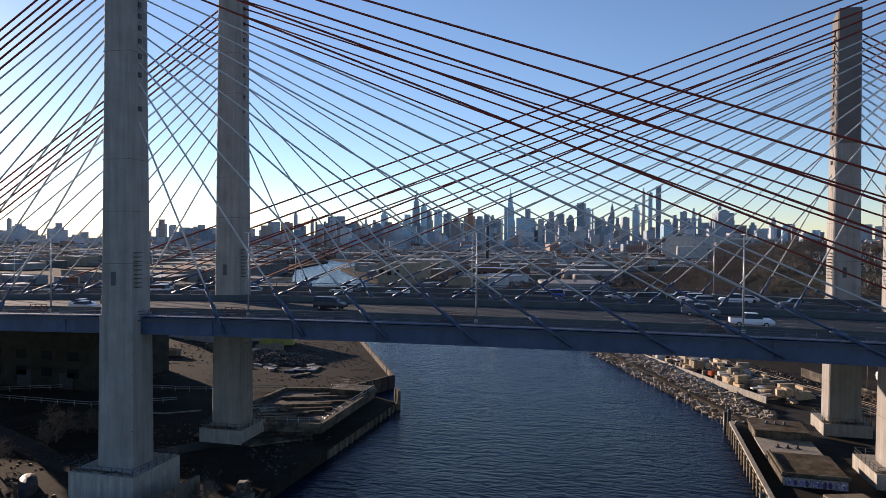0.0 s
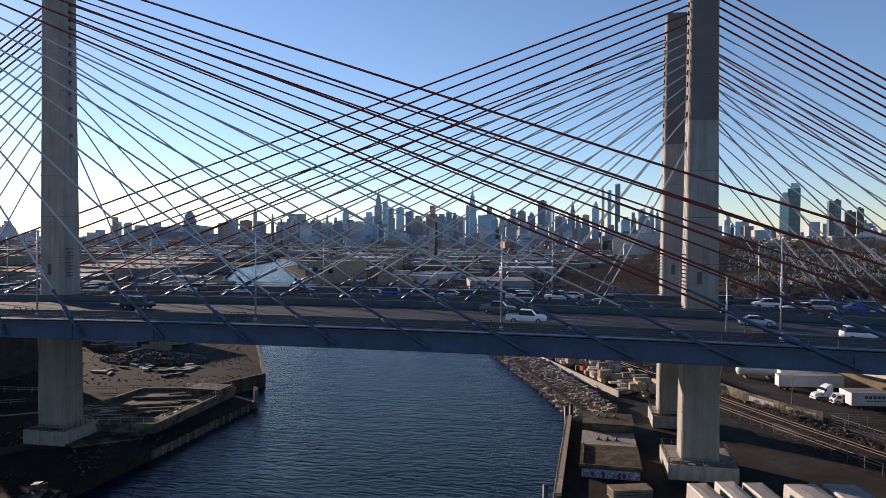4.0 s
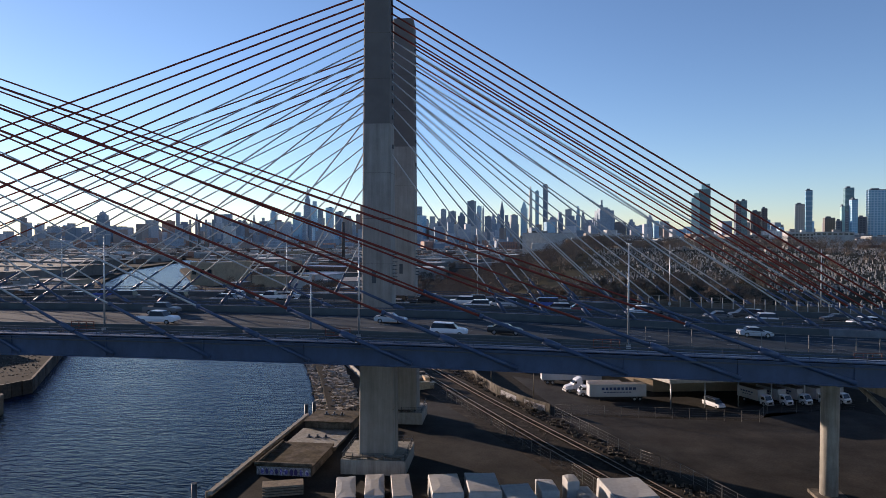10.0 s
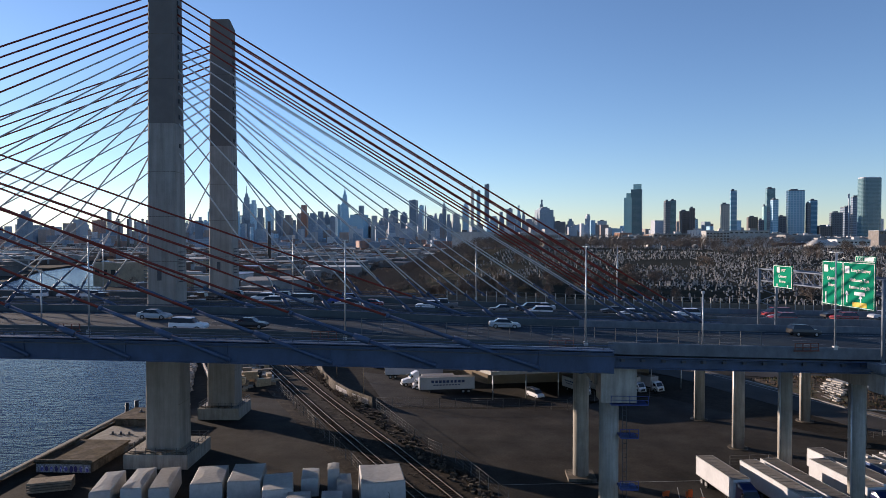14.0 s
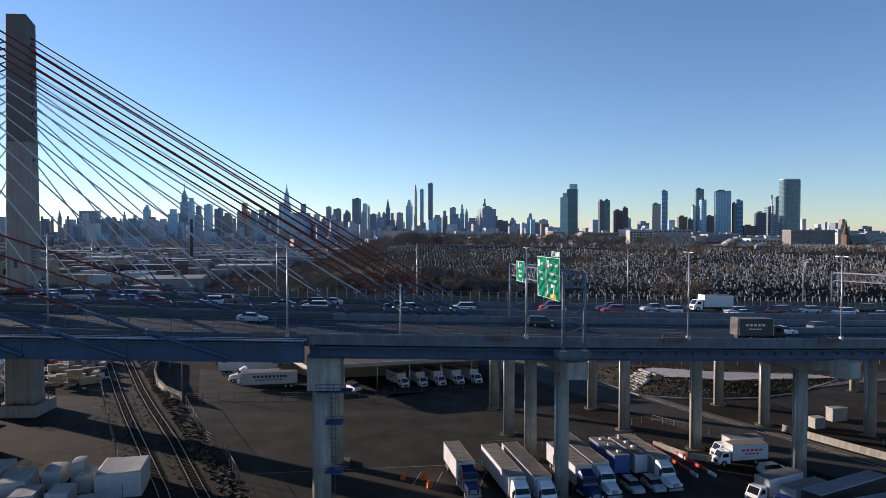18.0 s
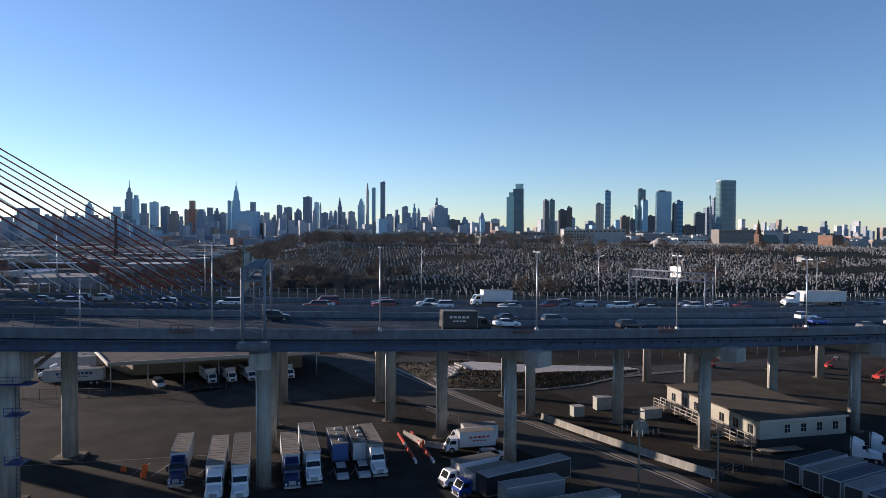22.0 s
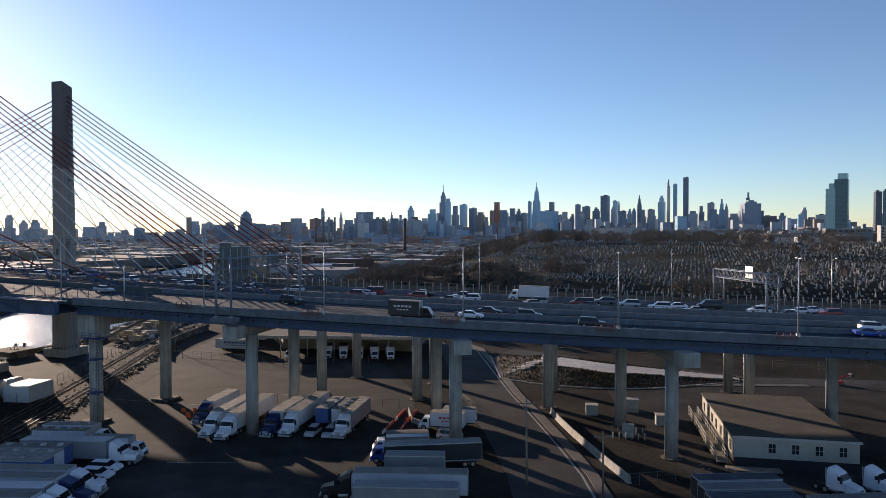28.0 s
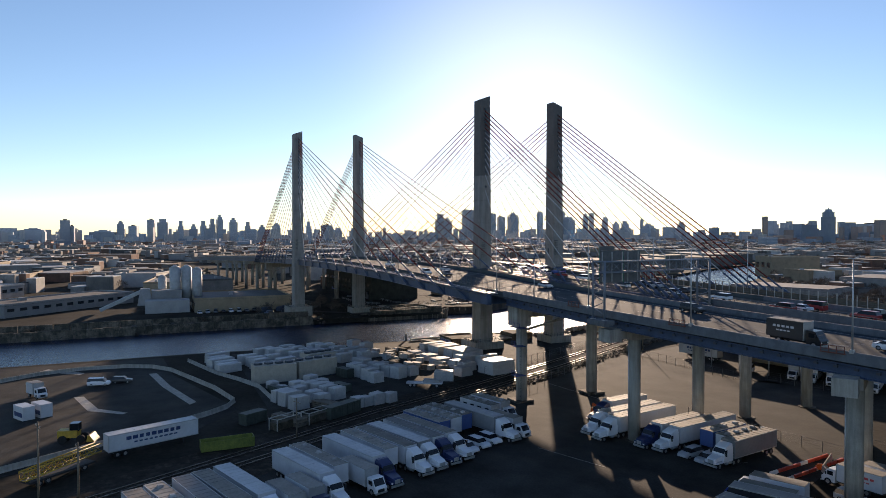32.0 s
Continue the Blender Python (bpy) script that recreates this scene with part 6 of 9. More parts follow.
# the dark works building beside the viaduct and the clutter on its yard
wb = thing("works_building", "large dark brick works building under the viaduct", "building", pose(-176, 44, 2))
DARKBRICK = mat("dark_brick", (0.05, 0.05, 0.042), 0.95, 0, 0.3, 3.0, 4.0, 0.1, 0, 0.1)
part("wall", MB().box((0, 0, 8), (108, 28, 16)), DARKBRICK, wb)
part("roof", MB().box((0, 0, 16.15), (108.6, 28.6, 0.4)), ROOFTAR, wb)
for i in range(13):
    for z in (4.0, 8.2):
        part("window", MB().box((-48 + i * 8, -14.05, z), (3.2, 0.16, 2.2)), DARKGLASS, wb)
for k in range(3):
    part("loading_door", MB().box((20 + k * 13, -14.06, 2.0), (4.4, 0.14, 4.0)), STEELD, wb)
for pts, lab in (([(-145, 22), (-122, 35), (-100, 37), (-78, 46)], "dark guard rail round the slip"), ([(-138, 17), (-111, 17.5), (-96, 27)], "low rail beside the works yard")):
    gr = thing("guard_rail", lab, "rail", group="guard rails")
    for a_, b_ in zip(pts, pts[1:]):
        for z in (2.65, 3.15):
            part("rail", MB().tube((*a_, z), (*b_, z), 0.07, n=5), GALV, gr)
        va, vb = Vector((*a_, 2)), Vector((*b_, 2))
        for k in range(6):
            q = va.lerp(vb, k / 6)
            part("post", MB().box((q.x, q.y, 2.6), (0.1, 0.1, 1.25)), GALV, gr)
solo("kerb", ribbon([(-106, 20), (-101.5, 18.1), (-97, 16.6), (-92, 17.4), (-86, 22)], -0.25, 0.25, 2.2, 0.2), PIERC, "curved pale kerb of the works yard", "kerb", kind="structure")
solo("creek_road", ribbon([(-190, -14), (-117, -2), (-100, -9), (-84, -16), (-70, 2), (-66, 4)], -2.5, 2.5, 2.03), STREET, "narrow dusty lane down to the creek pier", "road", kind="structure")
TARP = mat("dark_blue_tarpaulin", (0.03, 0.045, 0.075), 0.55, 0, 0.3, 1.0, 3.0, 0.4, 0.5)
for i in range(9):
    x, y = -96 + rng.uniform(0, 22), -38 + rng.uniform(0, 14)
    w, d, hh = rng.uniform(3, 6), rng.uniform(2.5, 4), rng.uniform(1.4, 2.6)
    ring = lambda k, z: [(k * w / 2 * math.cos(a) * (1 + 0.1 * math.sin(3 * a + i)), k * d / 2 * math.sin(a), z) for a in [2 * math.pi * q / 12 for q in range(12)]]
    solo("tarpaulin_heap", MB().loft([ring(1.05, 0), ring(0.98, hh * 0.5), ring(0.8, hh * 0.88), ring(0.3, hh)]), TARP, "stack of goods under a dark blue tarpaulin", "stack", "tarpaulin stacks", m=pose(x, y, 2, 0, 0, rng.uniform(0, 180)))
for i in range(24):
    x, y = -106 + rng.uniform(0, 24), 60 + rng.uniform(0, 16)
    solo("scrap_plate", MB().box((0, 0, 0.3), (rng.uniform(2, 5), rng.uniform(0.6, 1.8), rng.uniform(0.25, 0.7))), (PIERC, OLDC, STEELD)[i % 3], "loose plate of scrap lying on the bank", "scrap", "scrap plates", m=pose(x, y, 2.0, 0, 0, rng.uniform(0, 180)))
for i in range(6):
    x, y = -150 + rng.uniform(0, 38), 86 + rng.uniform(0, 36)
    solo("beam_pallet", MB().box((0, 0, 0.8), (rng.uniform(6, 12), 2.2, 1.6), 0, 0.9), (TIMBER, OLDC, LUMBER[1])[i % 3], "long stack of dark salvaged beams", "stack", "beam stacks", m=pose(x, y, 2.0, 0, 0, rng.choice((10, 20, 100))))
SHEETP = mat("rusty_sheet_pile", (0.06, 0.045, 0.034), 0.85, 0.1, 0.4, 0.8, 4.0, 0.2, 0.4)
bw = thing("sheet_pile_wall", "dark sheet-pile wall along the far bank", "wall")
for i in range(34):
    y = 50 + i * 2.6
    x = left_bank(y) + 0.2
    part("sheet_pile", MB().box((x, y, 0.9), (0.5 + 0.2 * (i % 2), 3.05 if y > 64 else 2.62, 5.4), 29.5 if y > 64 else -16), SHEETP, bw)
SCRAP = mat("scrap_metal", (0.085, 0.07, 0.058), 0.7, 0.3, 0.4, 0.6, 4.0, 0.2, 0.6)
mb = MB()
for _ in range(3600):
    a, r_ = rng.uniform(0, 2 * math.pi), rng.random() ** 0.6
    x, y = -103 + 17 * r_ * math.cos(a), 82 + 10 * r_ * math.sin(a)
    rock(mb, x, y, 2.1 + 4.4 * max(0, 1 - r_ ** 1.3) * (0.35 + 0.65 * abs(noise.noise((x * 0.16, y * 0.2, 1.0)) * 1.6)) * rng.uniform(0.6, 1.0), rng.uniform(0.2, 0.95), rng)
solo("scrap_heap", mb, SCRAP, "dark heap of scrap on the far bank", "scrap", kind="stuff")
mb = MB()
for _ in range(2600):
    x, y = rng.uniform(-150, -52), rng.uniform(47, 130)
    if x > left_bank(y) - 1.5 or noise.noise((x * 0.06, y * 0.09, 5.0)) < -0.05:
        continue
    rock(mb, x, y, 2.02, rng.uniform(0.12, 0.5), rng)
for _ in range(1500):
    x, y = rng.uniform(-120, -50), rng.uniform(-30, 12)
    if x > left_bank(y) - 1.0 or noise.noise((x * 0.08, y * 0.1, 9.0)) < -0.05:
        continue
    rock(mb, x, y, 2.02, rng.uniform(0.12, 0.5), rng)
solo("bank_litter", mb, SCRAP, "dark litter, clods and debris over the creek bank", "debris", kind="stuff")
YELLOW = mat("yellow_green_paint", (0.36, 0.33, 0.08), 0.6)
for x, y, rz, m_, ln in ((-116, 108, 12, YELLOW, 12), (-112, 96, 40, TIMBER, 9), (-128, 92, 6, OLDC, 10), (-140, 78, 4, TIMBER, 12)):
    c = thing("skip_container", "long open steel skip container", "container", pose(x, y, 2, 0, 0, rz), "skip containers")
    part("floor", MB().box((0, 0, 0.25), (ln, 2.4, 0.2)), m_, c)
    for s in (-1, 1):
        part("side", MB().box((0, s * 1.2, 1.2), (ln, 0.1, 2.0)), m_, c)
        part("end", MB().box((s * ln / 2, 0, 1.2), (0.1, 2.4, 2.0)), m_, c)

# ---------------------------------------------------------------- vehicles
def paint(name, c, rough=0.3):
    return mat(name, c, rough, 0.0, 0.06, 1.5, 6.0, 0.0)


PAINTS = {"white": paint("white_car_paint", (0.74, 0.75, 0.77)), "silver": paint("silver_car_paint", (0.42, 0.44, 0.46)), "black": paint("black_car_paint", (0.018, 0.018, 0.02)),
          "grey": paint("grey_car_paint", (0.12, 0.125, 0.135)), "blue": paint("blue_car_paint", (0.02, 0.07, 0.34)), "red": paint("red_car_paint", (0.30, 0.022, 0.02)), "navy": paint("navy_cab_paint", (0.015, 0.03, 0.10))}
GLASS = mat("tinted_glass", (0.012, 0.016, 0.02), 0.06, 0, 0.05, 2.0, 4.0, 0.0)
TYRE = mat("tyre_rubber", (0.016, 0.016, 0.016), 0.9, 0, 0.2, 0.5, 10.0, 0.1)
RIM = mat("wheel_rim", (0.45, 0.46, 0.47), 0.35, 0.8, 0.1, 0.5, 10.0, 0.0)
LAMP = mat("headlamp_glass", (0.75, 0.76, 0.78), 0.15, 0, 0.05, 1.0, 5.0, 0.0)
TAIL = mat("tail_lamp", (0.35, 0.01, 0.01), 0.25, 0, 0.05, 1.0, 5.0, 0.0)
CHASSIS = mat("black_chassis", (0.02, 0.02, 0.022), 0.75, 0, 0.2, 1.0, 5.0, 0.05)
BOXWHITE = mat("white_box_body", (0.54, 0.555, 0.58), 0.5, 0, 0.10, 3.0, 2.0, 0.03, 0.08)
BOXGREY = mat("grey_box_body", (0.22, 0.225, 0.23), 0.5, 0, 0.12, 3.0, 2.0, 0.03, 0.12)
BOXBLACK = mat("black_box_body", (0.025, 0.026, 0.03), 0.45, 0, 0.12, 3.0, 2.0, 0.03)
BOXBLUE = mat("blue_box_body", (0.05, 0.10, 0.26), 0.45, 0, 0.12, 3.0, 2.0, 0.03)
TRROOF = mat("dusty_trailer_roof", (0.215, 0.195, 0.168), 0.7, 0, 0.25, 3.0, 3.0, 0.05, 0.35)
TRWHITE = mat("white_trailer_roof", (0.46, 0.47, 0.48), 0.55, 0, 0.15, 3.0, 3.0, 0.05, 0.1)
TRDULL = mat("dull_grey_trailer_roof", (0.15, 0.145, 0.14), 0.65, 0, 0.2, 3.0, 3.0, 0.05, 0.2)
SIGNRED = mat("red_print", (0.45, 0.03, 0.03), 0.5)
SIGNNAVY = mat("navy_print", (0.03, 0.05, 0.14), 0.5)

WHEEL_TYRE = MB().tube((0, -0.12, 0), (0, 0.12, 0), 0.34, n=16).mesh("tyre", TYRE)
WHEEL_RIM = MB().tube((0, -0.13, 0), (0, 0.13, 0), 0.21, n=10).mesh("rim", RIM)
_w = MB().tube((0, -0.16, 0), (0, 0.16, 0), 0.52, n=16)
_n = len(_w.f)
BIG_TYRE = _w.tube((0, -0.17, 0), (0, 0.17, 0), 0.3, n=10).mesh("wheel", [TYRE, RIM])
for _p in BIG_TYRE.polygons[_n:]:
    _p.material_index = 1


def wheel(parent, x, y, big=False, rim=True):
    w = part("wheel", BIG_TYRE if big else WHEEL_TYRE, None, parent)
    w.location = (x, y, 0.52 if big else 0.34)
    if rim and not big:
        part("rim", WHEEL_RIM, None, w)
    return w


def rings_car(profile, half):
    """Cross rings along x from (x, low, high, width share)."""
    rings = []
    for x, lo, hi, k in profile:
        w = half * k
        rings.append([(x, -w, lo), (x, w, lo), (x, w * 1.02, lo + 0.45 * (hi - lo)), (x, w * 0.93, hi), (x, -w * 0.93, hi), (x, -w * 1.02, lo + 0.45 * (hi - lo))])
    return rings


def car(kind, colour, label, m, group, plain=False):
    """sedan, suv, van or pickup; x forward."""
    c = thing("car" if kind != "pickup" else "pickup_truck", label, "car", m, group)
    p = PAINTS[colour]
    if kind == "sedan":
        ln, half, belt, roof = 4.75, 0.9, 0.88, 1.44
        body = [(-2.36, 0.42, 0.86, 0.86), (-2.2, 0.3, 0.98, 0.95), (-1.4, 0.24, 1.0, 1.0), (0.9, 0.24, 0.95, 1.0), (2.05, 0.27, 0.80, 0.96), (2.36, 0.36, 0.62, 0.84)]
        cab = [(-1.75, 0.92), (1.05, 0.90), (0.35, 1.43), (-1.0, 1.44)]
    elif kind == "suv":
        ln, half, belt, roof = 4.8, 0.96, 1.05, 1.75
        body = [(-2.36, 0.45, 1.05, 0.9), (-2.25, 0.33, 1.12, 0.98), (-1.4, 0.3, 1.14, 1.0), (0.95, 0.3, 1.1, 1.0), (2.1, 0.32, 0.98, 0.97), (2.4, 0.42, 0.78, 0.88)]
        cab = [(-2.25, 1.08), (1.15, 1.06), (0.5, 1.7), (-1.95, 1.75)]
    elif kind == "van":
        ln, half, belt, roof = 5.3, 0.99, 1.2, 2.05
        body = [(-2.62, 0.45, 1.25, 0.94), (-2.5, 0.33, 1.3, 0.99), (-1.4, 0.3, 1.3, 1.0), (1.2, 0.3, 1.25, 1.0), (2.25, 0.32, 1.05, 0.96), (2.62, 0.42, 0.8, 0.86)]
        cab = [(-2.58, 1.2), (1.75, 1.15), (0.95, 2.0), (-2.45, 2.05)]
    else:
        ln, half, belt, roof = 5.6, 0.99, 1.1, 1.85
        body = [(-2.78, 0.5, 1.1, 0.95), (-2.7, 0.42, 1.14, 0.99), (-0.9, 0.38, 1.14, 1.0), (1.0, 0.36, 1.14, 1.0), (2.4, 0.38, 1.08, 0.97), (2.78, 0.5, 0.86, 0.9)]
        cab = [(-1.0, 1.1), (1.35, 1.1), (0.75, 1.82), (-0.8, 1.85)]
    b = part("body", MB().loft(rings_car(body, half), False), p, c)
    top = half * 0.76
    (x0, z0), (x1, z1), (x2, z2), (x3, z3) = cab
    wb = half * 0.95
    part("cabin_glass", MB().loft([[(x0, -wb, z0), (x1, -wb, z1), (x1, wb, z1), (x0, wb, z0)], [(x3, -top, z3 - 0.05), (x2, -top, z2 - 0.05), (x2, top, z2 - 0.05), (x3, top, z3 - 0.05)]]), GLASS, c, "dark tinted glass")
    part("roof", MB().loft([[(x3 - 0.06, -top * 1.02, z3 - 0.07), (x2 + 0.08, -top * 1.02, z2 - 0.07), (x2 + 0.08, top * 1.02, z2 - 0.07), (x3 - 0.06, top * 1.02, z3 - 0.07)], [(x3 + 0.08, -top * 0.92, z3), (x2 - 0.06, -top * 0.92, z2), (x2 - 0.06, top * 0.92, z2), (x3 + 0.08, top * 0.92, z3)]]), p, c)
    xa, xb = ln * 0.30, -ln * 0.30
    for x in (xa, xb):
        for s in (-1, 1):
            wheel(c, x, s * (half - 0.1), False, not plain)
    e = body[-1]
    for s in (() if plain else (-1, 1)):
        part("headlight", MB().box((e[0] - 0.12, s * half * 0.62, e[2] - 0.06), (0.2, 0.36, 0.14)), LAMP, c)
        part("tail_light", MB().box((body[0][0] + 0.1, s * half * 0.68, body[0][2] - 0.06), (0.16, 0.3, 0.16)), TAIL, c)
    if kind == "pickup":
        part("bed_liner", MB().box((-1.9, 0, 1.15), (1.6, 1.6, 0.03)), CHASSIS, c)
    return c


def bars(parent, x0, z0, w, h, y, n, m, name="lettering_bar", seed=0):
    """A row of plain bars in place of lettering on a side."""
    r = random.Random(seed)
    mb = MB()
    k = w / n
    for i in range(n):
        mb.box((x0 + k * (i + 0.42), y, z0), (k * r.uniform(0.6, 0.8), 0.02, h))
    part(name, mb, m, parent)


def box_truck(m, label, cabm, boxm, ln=6.2, group="", lettered=None):
    """A small lorry with a box body; the box runs back from the cab."""
    t = thing("box_truck", label, "truck", m, group)
    part("box_body", MB().box((-ln / 2 - 0.1, 0, 2.25), (ln, 2.45, 2.5)), boxm, t)
    part("box_roof", MB().box((-ln / 2 - 0.1, 0, 3.53), (ln - 0.06, 2.4, 0.06)), TRROOF, t)
    part("corner_trim", MB().box((-0.12, 0, 2.25), (0.08, 2.5, 2.56)), GALV, t)
    part("chassis", MB().box((-ln / 2 + 0.6, 0, 0.75), (ln + 1.0, 0.95, 0.34)), CHASSIS, t)
    cab = MB().side([(0.15, 0.5), (2.15, 0.5), (2.25, 1.15), (1.95, 1.45), (1.35, 2.45), (0.15, 2.5)], -1.02, 1.02)
    c = part("cab", cab, cabm, t)
    part("windscreen", MB().add([(1.93, -0.9, 1.5), (1.93, 0.9, 1.5), (1.41, 0.84, 2.36), (1.41, -0.84, 2.36)], [(0, 1, 2, 3)]).box((1.66, 0, 1.93), (0.03, 1.7, 0.02)), GLASS, c)
    for s in (-1, 1):
        part("side_window", MB().box((0.92, s * 1.025, 1.85), (0.85, 0.03, 0.6)), GLASS, c)
        part("headlight", MB().box((2.2, s * 0.8, 0.95), (0.1, 0.3, 0.2)), LAMP, c)
        part("mirror", MB().box((1.5, s * 1.2, 1.8), (0.12, 0.22, 0.4)), CHASSIS, c)
        wheel(t, 1.25, s * 0.9, True)
        wheel(t, -ln * 0.68, s * 0.95, True)
    part("grille", MB().box((2.24, 0, 0.85), (0.06, 1.1, 0.45)), CHASSIS, c)
    part("bumper", MB().box((2.25, 0, 0.5), (0.2, 2.05, 0.22)), GALV, t)
    if lettered:
        for s in (-1, 1):
            bars(t, -ln * 0.85, 2.6, ln * 0.6, 0.32, s * 1.235, 5, lettered, seed=3)
            bars(t, -ln * 0.75, 2.0, ln * 0.4, 0.2, s * 1.235, 4, lettered, seed=5)
    return t


def tractor(m, label, cabm, group=""):
    """A long-nosed road tractor; origin under the fifth wheel, x forward."""
    t = thing("road_tractor", label, "truck", m, group)
    cab = part("cab", MB().loft([[(0.9, -1.18, 0.95), (3.4, -1.18, 0.95), (3.4, 1.18, 0.95), (0.9, 1.18, 0.95)], [(0.9, -1.15, 2.3), (3.1, -1.1, 2.35), (3.1, 1.1, 2.35), (0.9, 1.15, 2.3)], [(0.95, -1.1, 3.3), (2.5, -1.0, 3.2), (2.5, 1.0, 3.2), (0.95, 1.1, 3.3)], [(1.0, -1.0, 3.75), (1.5, -0.9, 3.7), (1.5, 0.9, 3.7), (1.0, 1.0, 3.75)]]), cabm, t)
    part("hood", MB().loft([[(3.3, -1.0, 0.85), (3.3, 1.0, 0.85), (3.3, 0.95, 2.05), (3.3, -0.95, 2.05)], [(4.9, -0.9, 0.85), (4.9, 0.9, 0.85), (4.9, 0.78, 1.72), (4.9, -0.78, 1.72)], [(5.15, -0.8, 0.9), (5.15, 0.8, 0.9), (5.15, 0.7, 1.5), (5.15, -0.7, 1.5)]]), cabm, t)
    part("windscreen", MB().add([(3.13, -1.0, 2.36), (3.13, 1.0, 2.36), (2.66, 0.95, 3.0), (2.66, -0.95, 3.0)], [(0, 1, 2, 3)]).box((2.9, 0, 2.68), (0.03, 1.9, 0.02)), GLASS, cab)
    part("grille", MB().box((5.17, 0, 1.22), (0.06, 1.0, 0.6)), GALV, t)
    part("bumper", MB().box((5.2, 0, 0.62), (0.22, 2.3, 0.32)), GALV, t)
    part("chassis", MB().box((1.9, 0, 0.8), (6.0, 0.9, 0.3)), CHASSIS, t)
    for s in (-1, 1):
        part("fender", MB().box((4.35, s * 1.02, 1.12), (1.3, 0.36, 0.3)), cabm, t)
        part("headlight", MB().box((5.05, s * 0.92, 1.05), (0.14, 0.26, 0.24)), LAMP, t)
        part("side_window", MB().box((2.75, s * 1.135, 2.6), (0.7, 0.06, 0.55)), GLASS, cab)
        part("mirror", MB().box((3.05, s * 1.38, 2.4), (0.14, 0.24, 0.75)), CHASSIS, t)
        part("fuel_tank", MB().tube((1.2, s * 0.95, 0.75), (2.6, s * 0.95, 0.75), 0.32, n=12), GALV, t)
        part("exhaust", MB().tube((0.7, s * 0.95, 0.9), (0.7, s * 0.95, 3.6), 0.08, n=8), GALV, t)
        for x in (-0.65, 0.65, 4.35):
            wheel(t, x, s * 0.98, True)
    return t


def trailer(m, label, boxm, ln=14.6, group="", lettered=None, h=2.75, roof=None, vents=0, rear=None):
    """A box trailer; origin at its nose on the ground, running back along -x."""
    t = thing("box_trailer", label, "trailer", m, group)
    part("box_body", MB().box((-ln / 2, 0, 1.2 + h / 2), (ln, 2.55, h)), boxm, t)
    n = max(3, int(ln / 1.25))
    top = MB().box((-ln / 2, 0, 1.2 + h + 0.03), (ln - 0.05, 2.5, 0.06))
    for i in range(n):
        top.box((-(i + 0.5) * ln / n, 0, 1.2 + h + 0.07), (0.06, 2.45, 0.035))
    part("roof", top, roof or TRROOF, t)
    for s in (-1, 1):
        part("top_rail", MB().box((-ln / 2, s * 1.27, 1.2 + h), (ln, 0.07, 0.16)), GALV, t)
        part("bottom_rail", MB().box((-ln / 2, s * 1.27, 1.2), (ln, 0.07, 0.14)), GALV, t)
        part("landing_leg", MB().box((-2.6, s * 0.8, 0.62), (0.14, 0.14, 1.2)), CHASSIS, t)
        for x in (-ln + 1.4, -ln + 2.7):
            wheel(t, x, s * 1.0, True)
    part("rear_frame", MB().box((-ln - 0.02, 0, 1.2 + h / 2), (0.08, 2.58, h + 0.1)), GALV, t)
    part("rear_door", MB().box((-ln - 0.06, 0, 1.2 + h / 2), (0.05, 2.3, h - 0.25)), rear or boxm, t)
    part("bogie", MB().box((-ln + 2.05, 0, 0.85), (3.2, 1.1, 0.3)), CHASSIS, t)
    for i in range(vents):
        part("roof_vent", MB().box((-ln * (i + 0.5) / vents, 0.2, 1.2 + h + 0.2), (0.8, 0.8, 0.32), 0, 0.7), METALW, t)
    if lettered:
        for s in (-1, 1):
            bars(t, -ln * 0.82, 1.2 + h * 0.66, ln * 0.62, 0.62, s * 1.285, 9, lettered, seed=2)
            bars(t, -ln * 0.74, 1.2 + h * 0.36, ln * 0.5, 0.24, s * 1.285, 9, lettered, seed=4)
    return t


# traffic on the two decks
NEAR_LANES = [-14.2 + 2.8 + 3.56 * (k + 0.5) for k in range(5)]
FAR_LANES = [19.7 + 1.2 + 3.0 * (k + 0.5) for k in range(4)]


def deck_pose(x, v, back=False):
    p = on_deck(x, v, 0.015)
    return pose(p.x, p.y, p.z, 0, math.degrees(math.atan2(road_z(x - 1) - road_z(x + 1), 2.0)) * (-1 if back else 1), heading(x) + (180 if back else 0))


STOCK = {}
WORDS = {"sedan": "sedan", "suv": "sport utility car", "van": "van", "pickup": "pickup truck"}


def traffic(kind, colour, x, v, back, group):
    key = (kind, colour, group)
    m = deck_pose(x, v, back)
    if key in STOCK:
        return copy_thing(STOCK[key], m)
    STOCK[key] = car(kind, colour, f"{colour} {WORDS[kind]} driving on the bridge deck", m, group, back)
    return STOCK[key]


rng = random.Random(5)
KINDS = ["sedan", "sedan", "suv", "suv", "sedan", "suv", "van", "pickup"]
COLOURS = ["white"] * 5 + ["black"] * 5 + ["grey"] * 4 + ["silver"] * 4 + ["red", "blue"]
for lane, v in enumerate(NEAR_LANES):
    x = -240.0 + rng.uniform(0, 40)
    while x < 390:
        x += 38 + rng.expovariate(1 / 70.0)
        if abs(x - 181) < 14 and lane < 2:
            continue
        traffic(rng.choice(KINDS), rng.choice(COLOURS), x, v, False, "cars on the near deck")
for lane, v in enumerate(FAR_LANES):
    x = -230.0 + rng.uniform(0, 20)
    while x < 395:
        x += 7.6 + rng.expovariate(1 / (13.0 if lane < 3 else 24.0))
        if lane == 3 and (174 < x < 202 or 254 < x < 292):
            continue
        traffic(rng.choice(KINDS), rng.choice(COLOURS), x, v, True, "cars on the far deck")
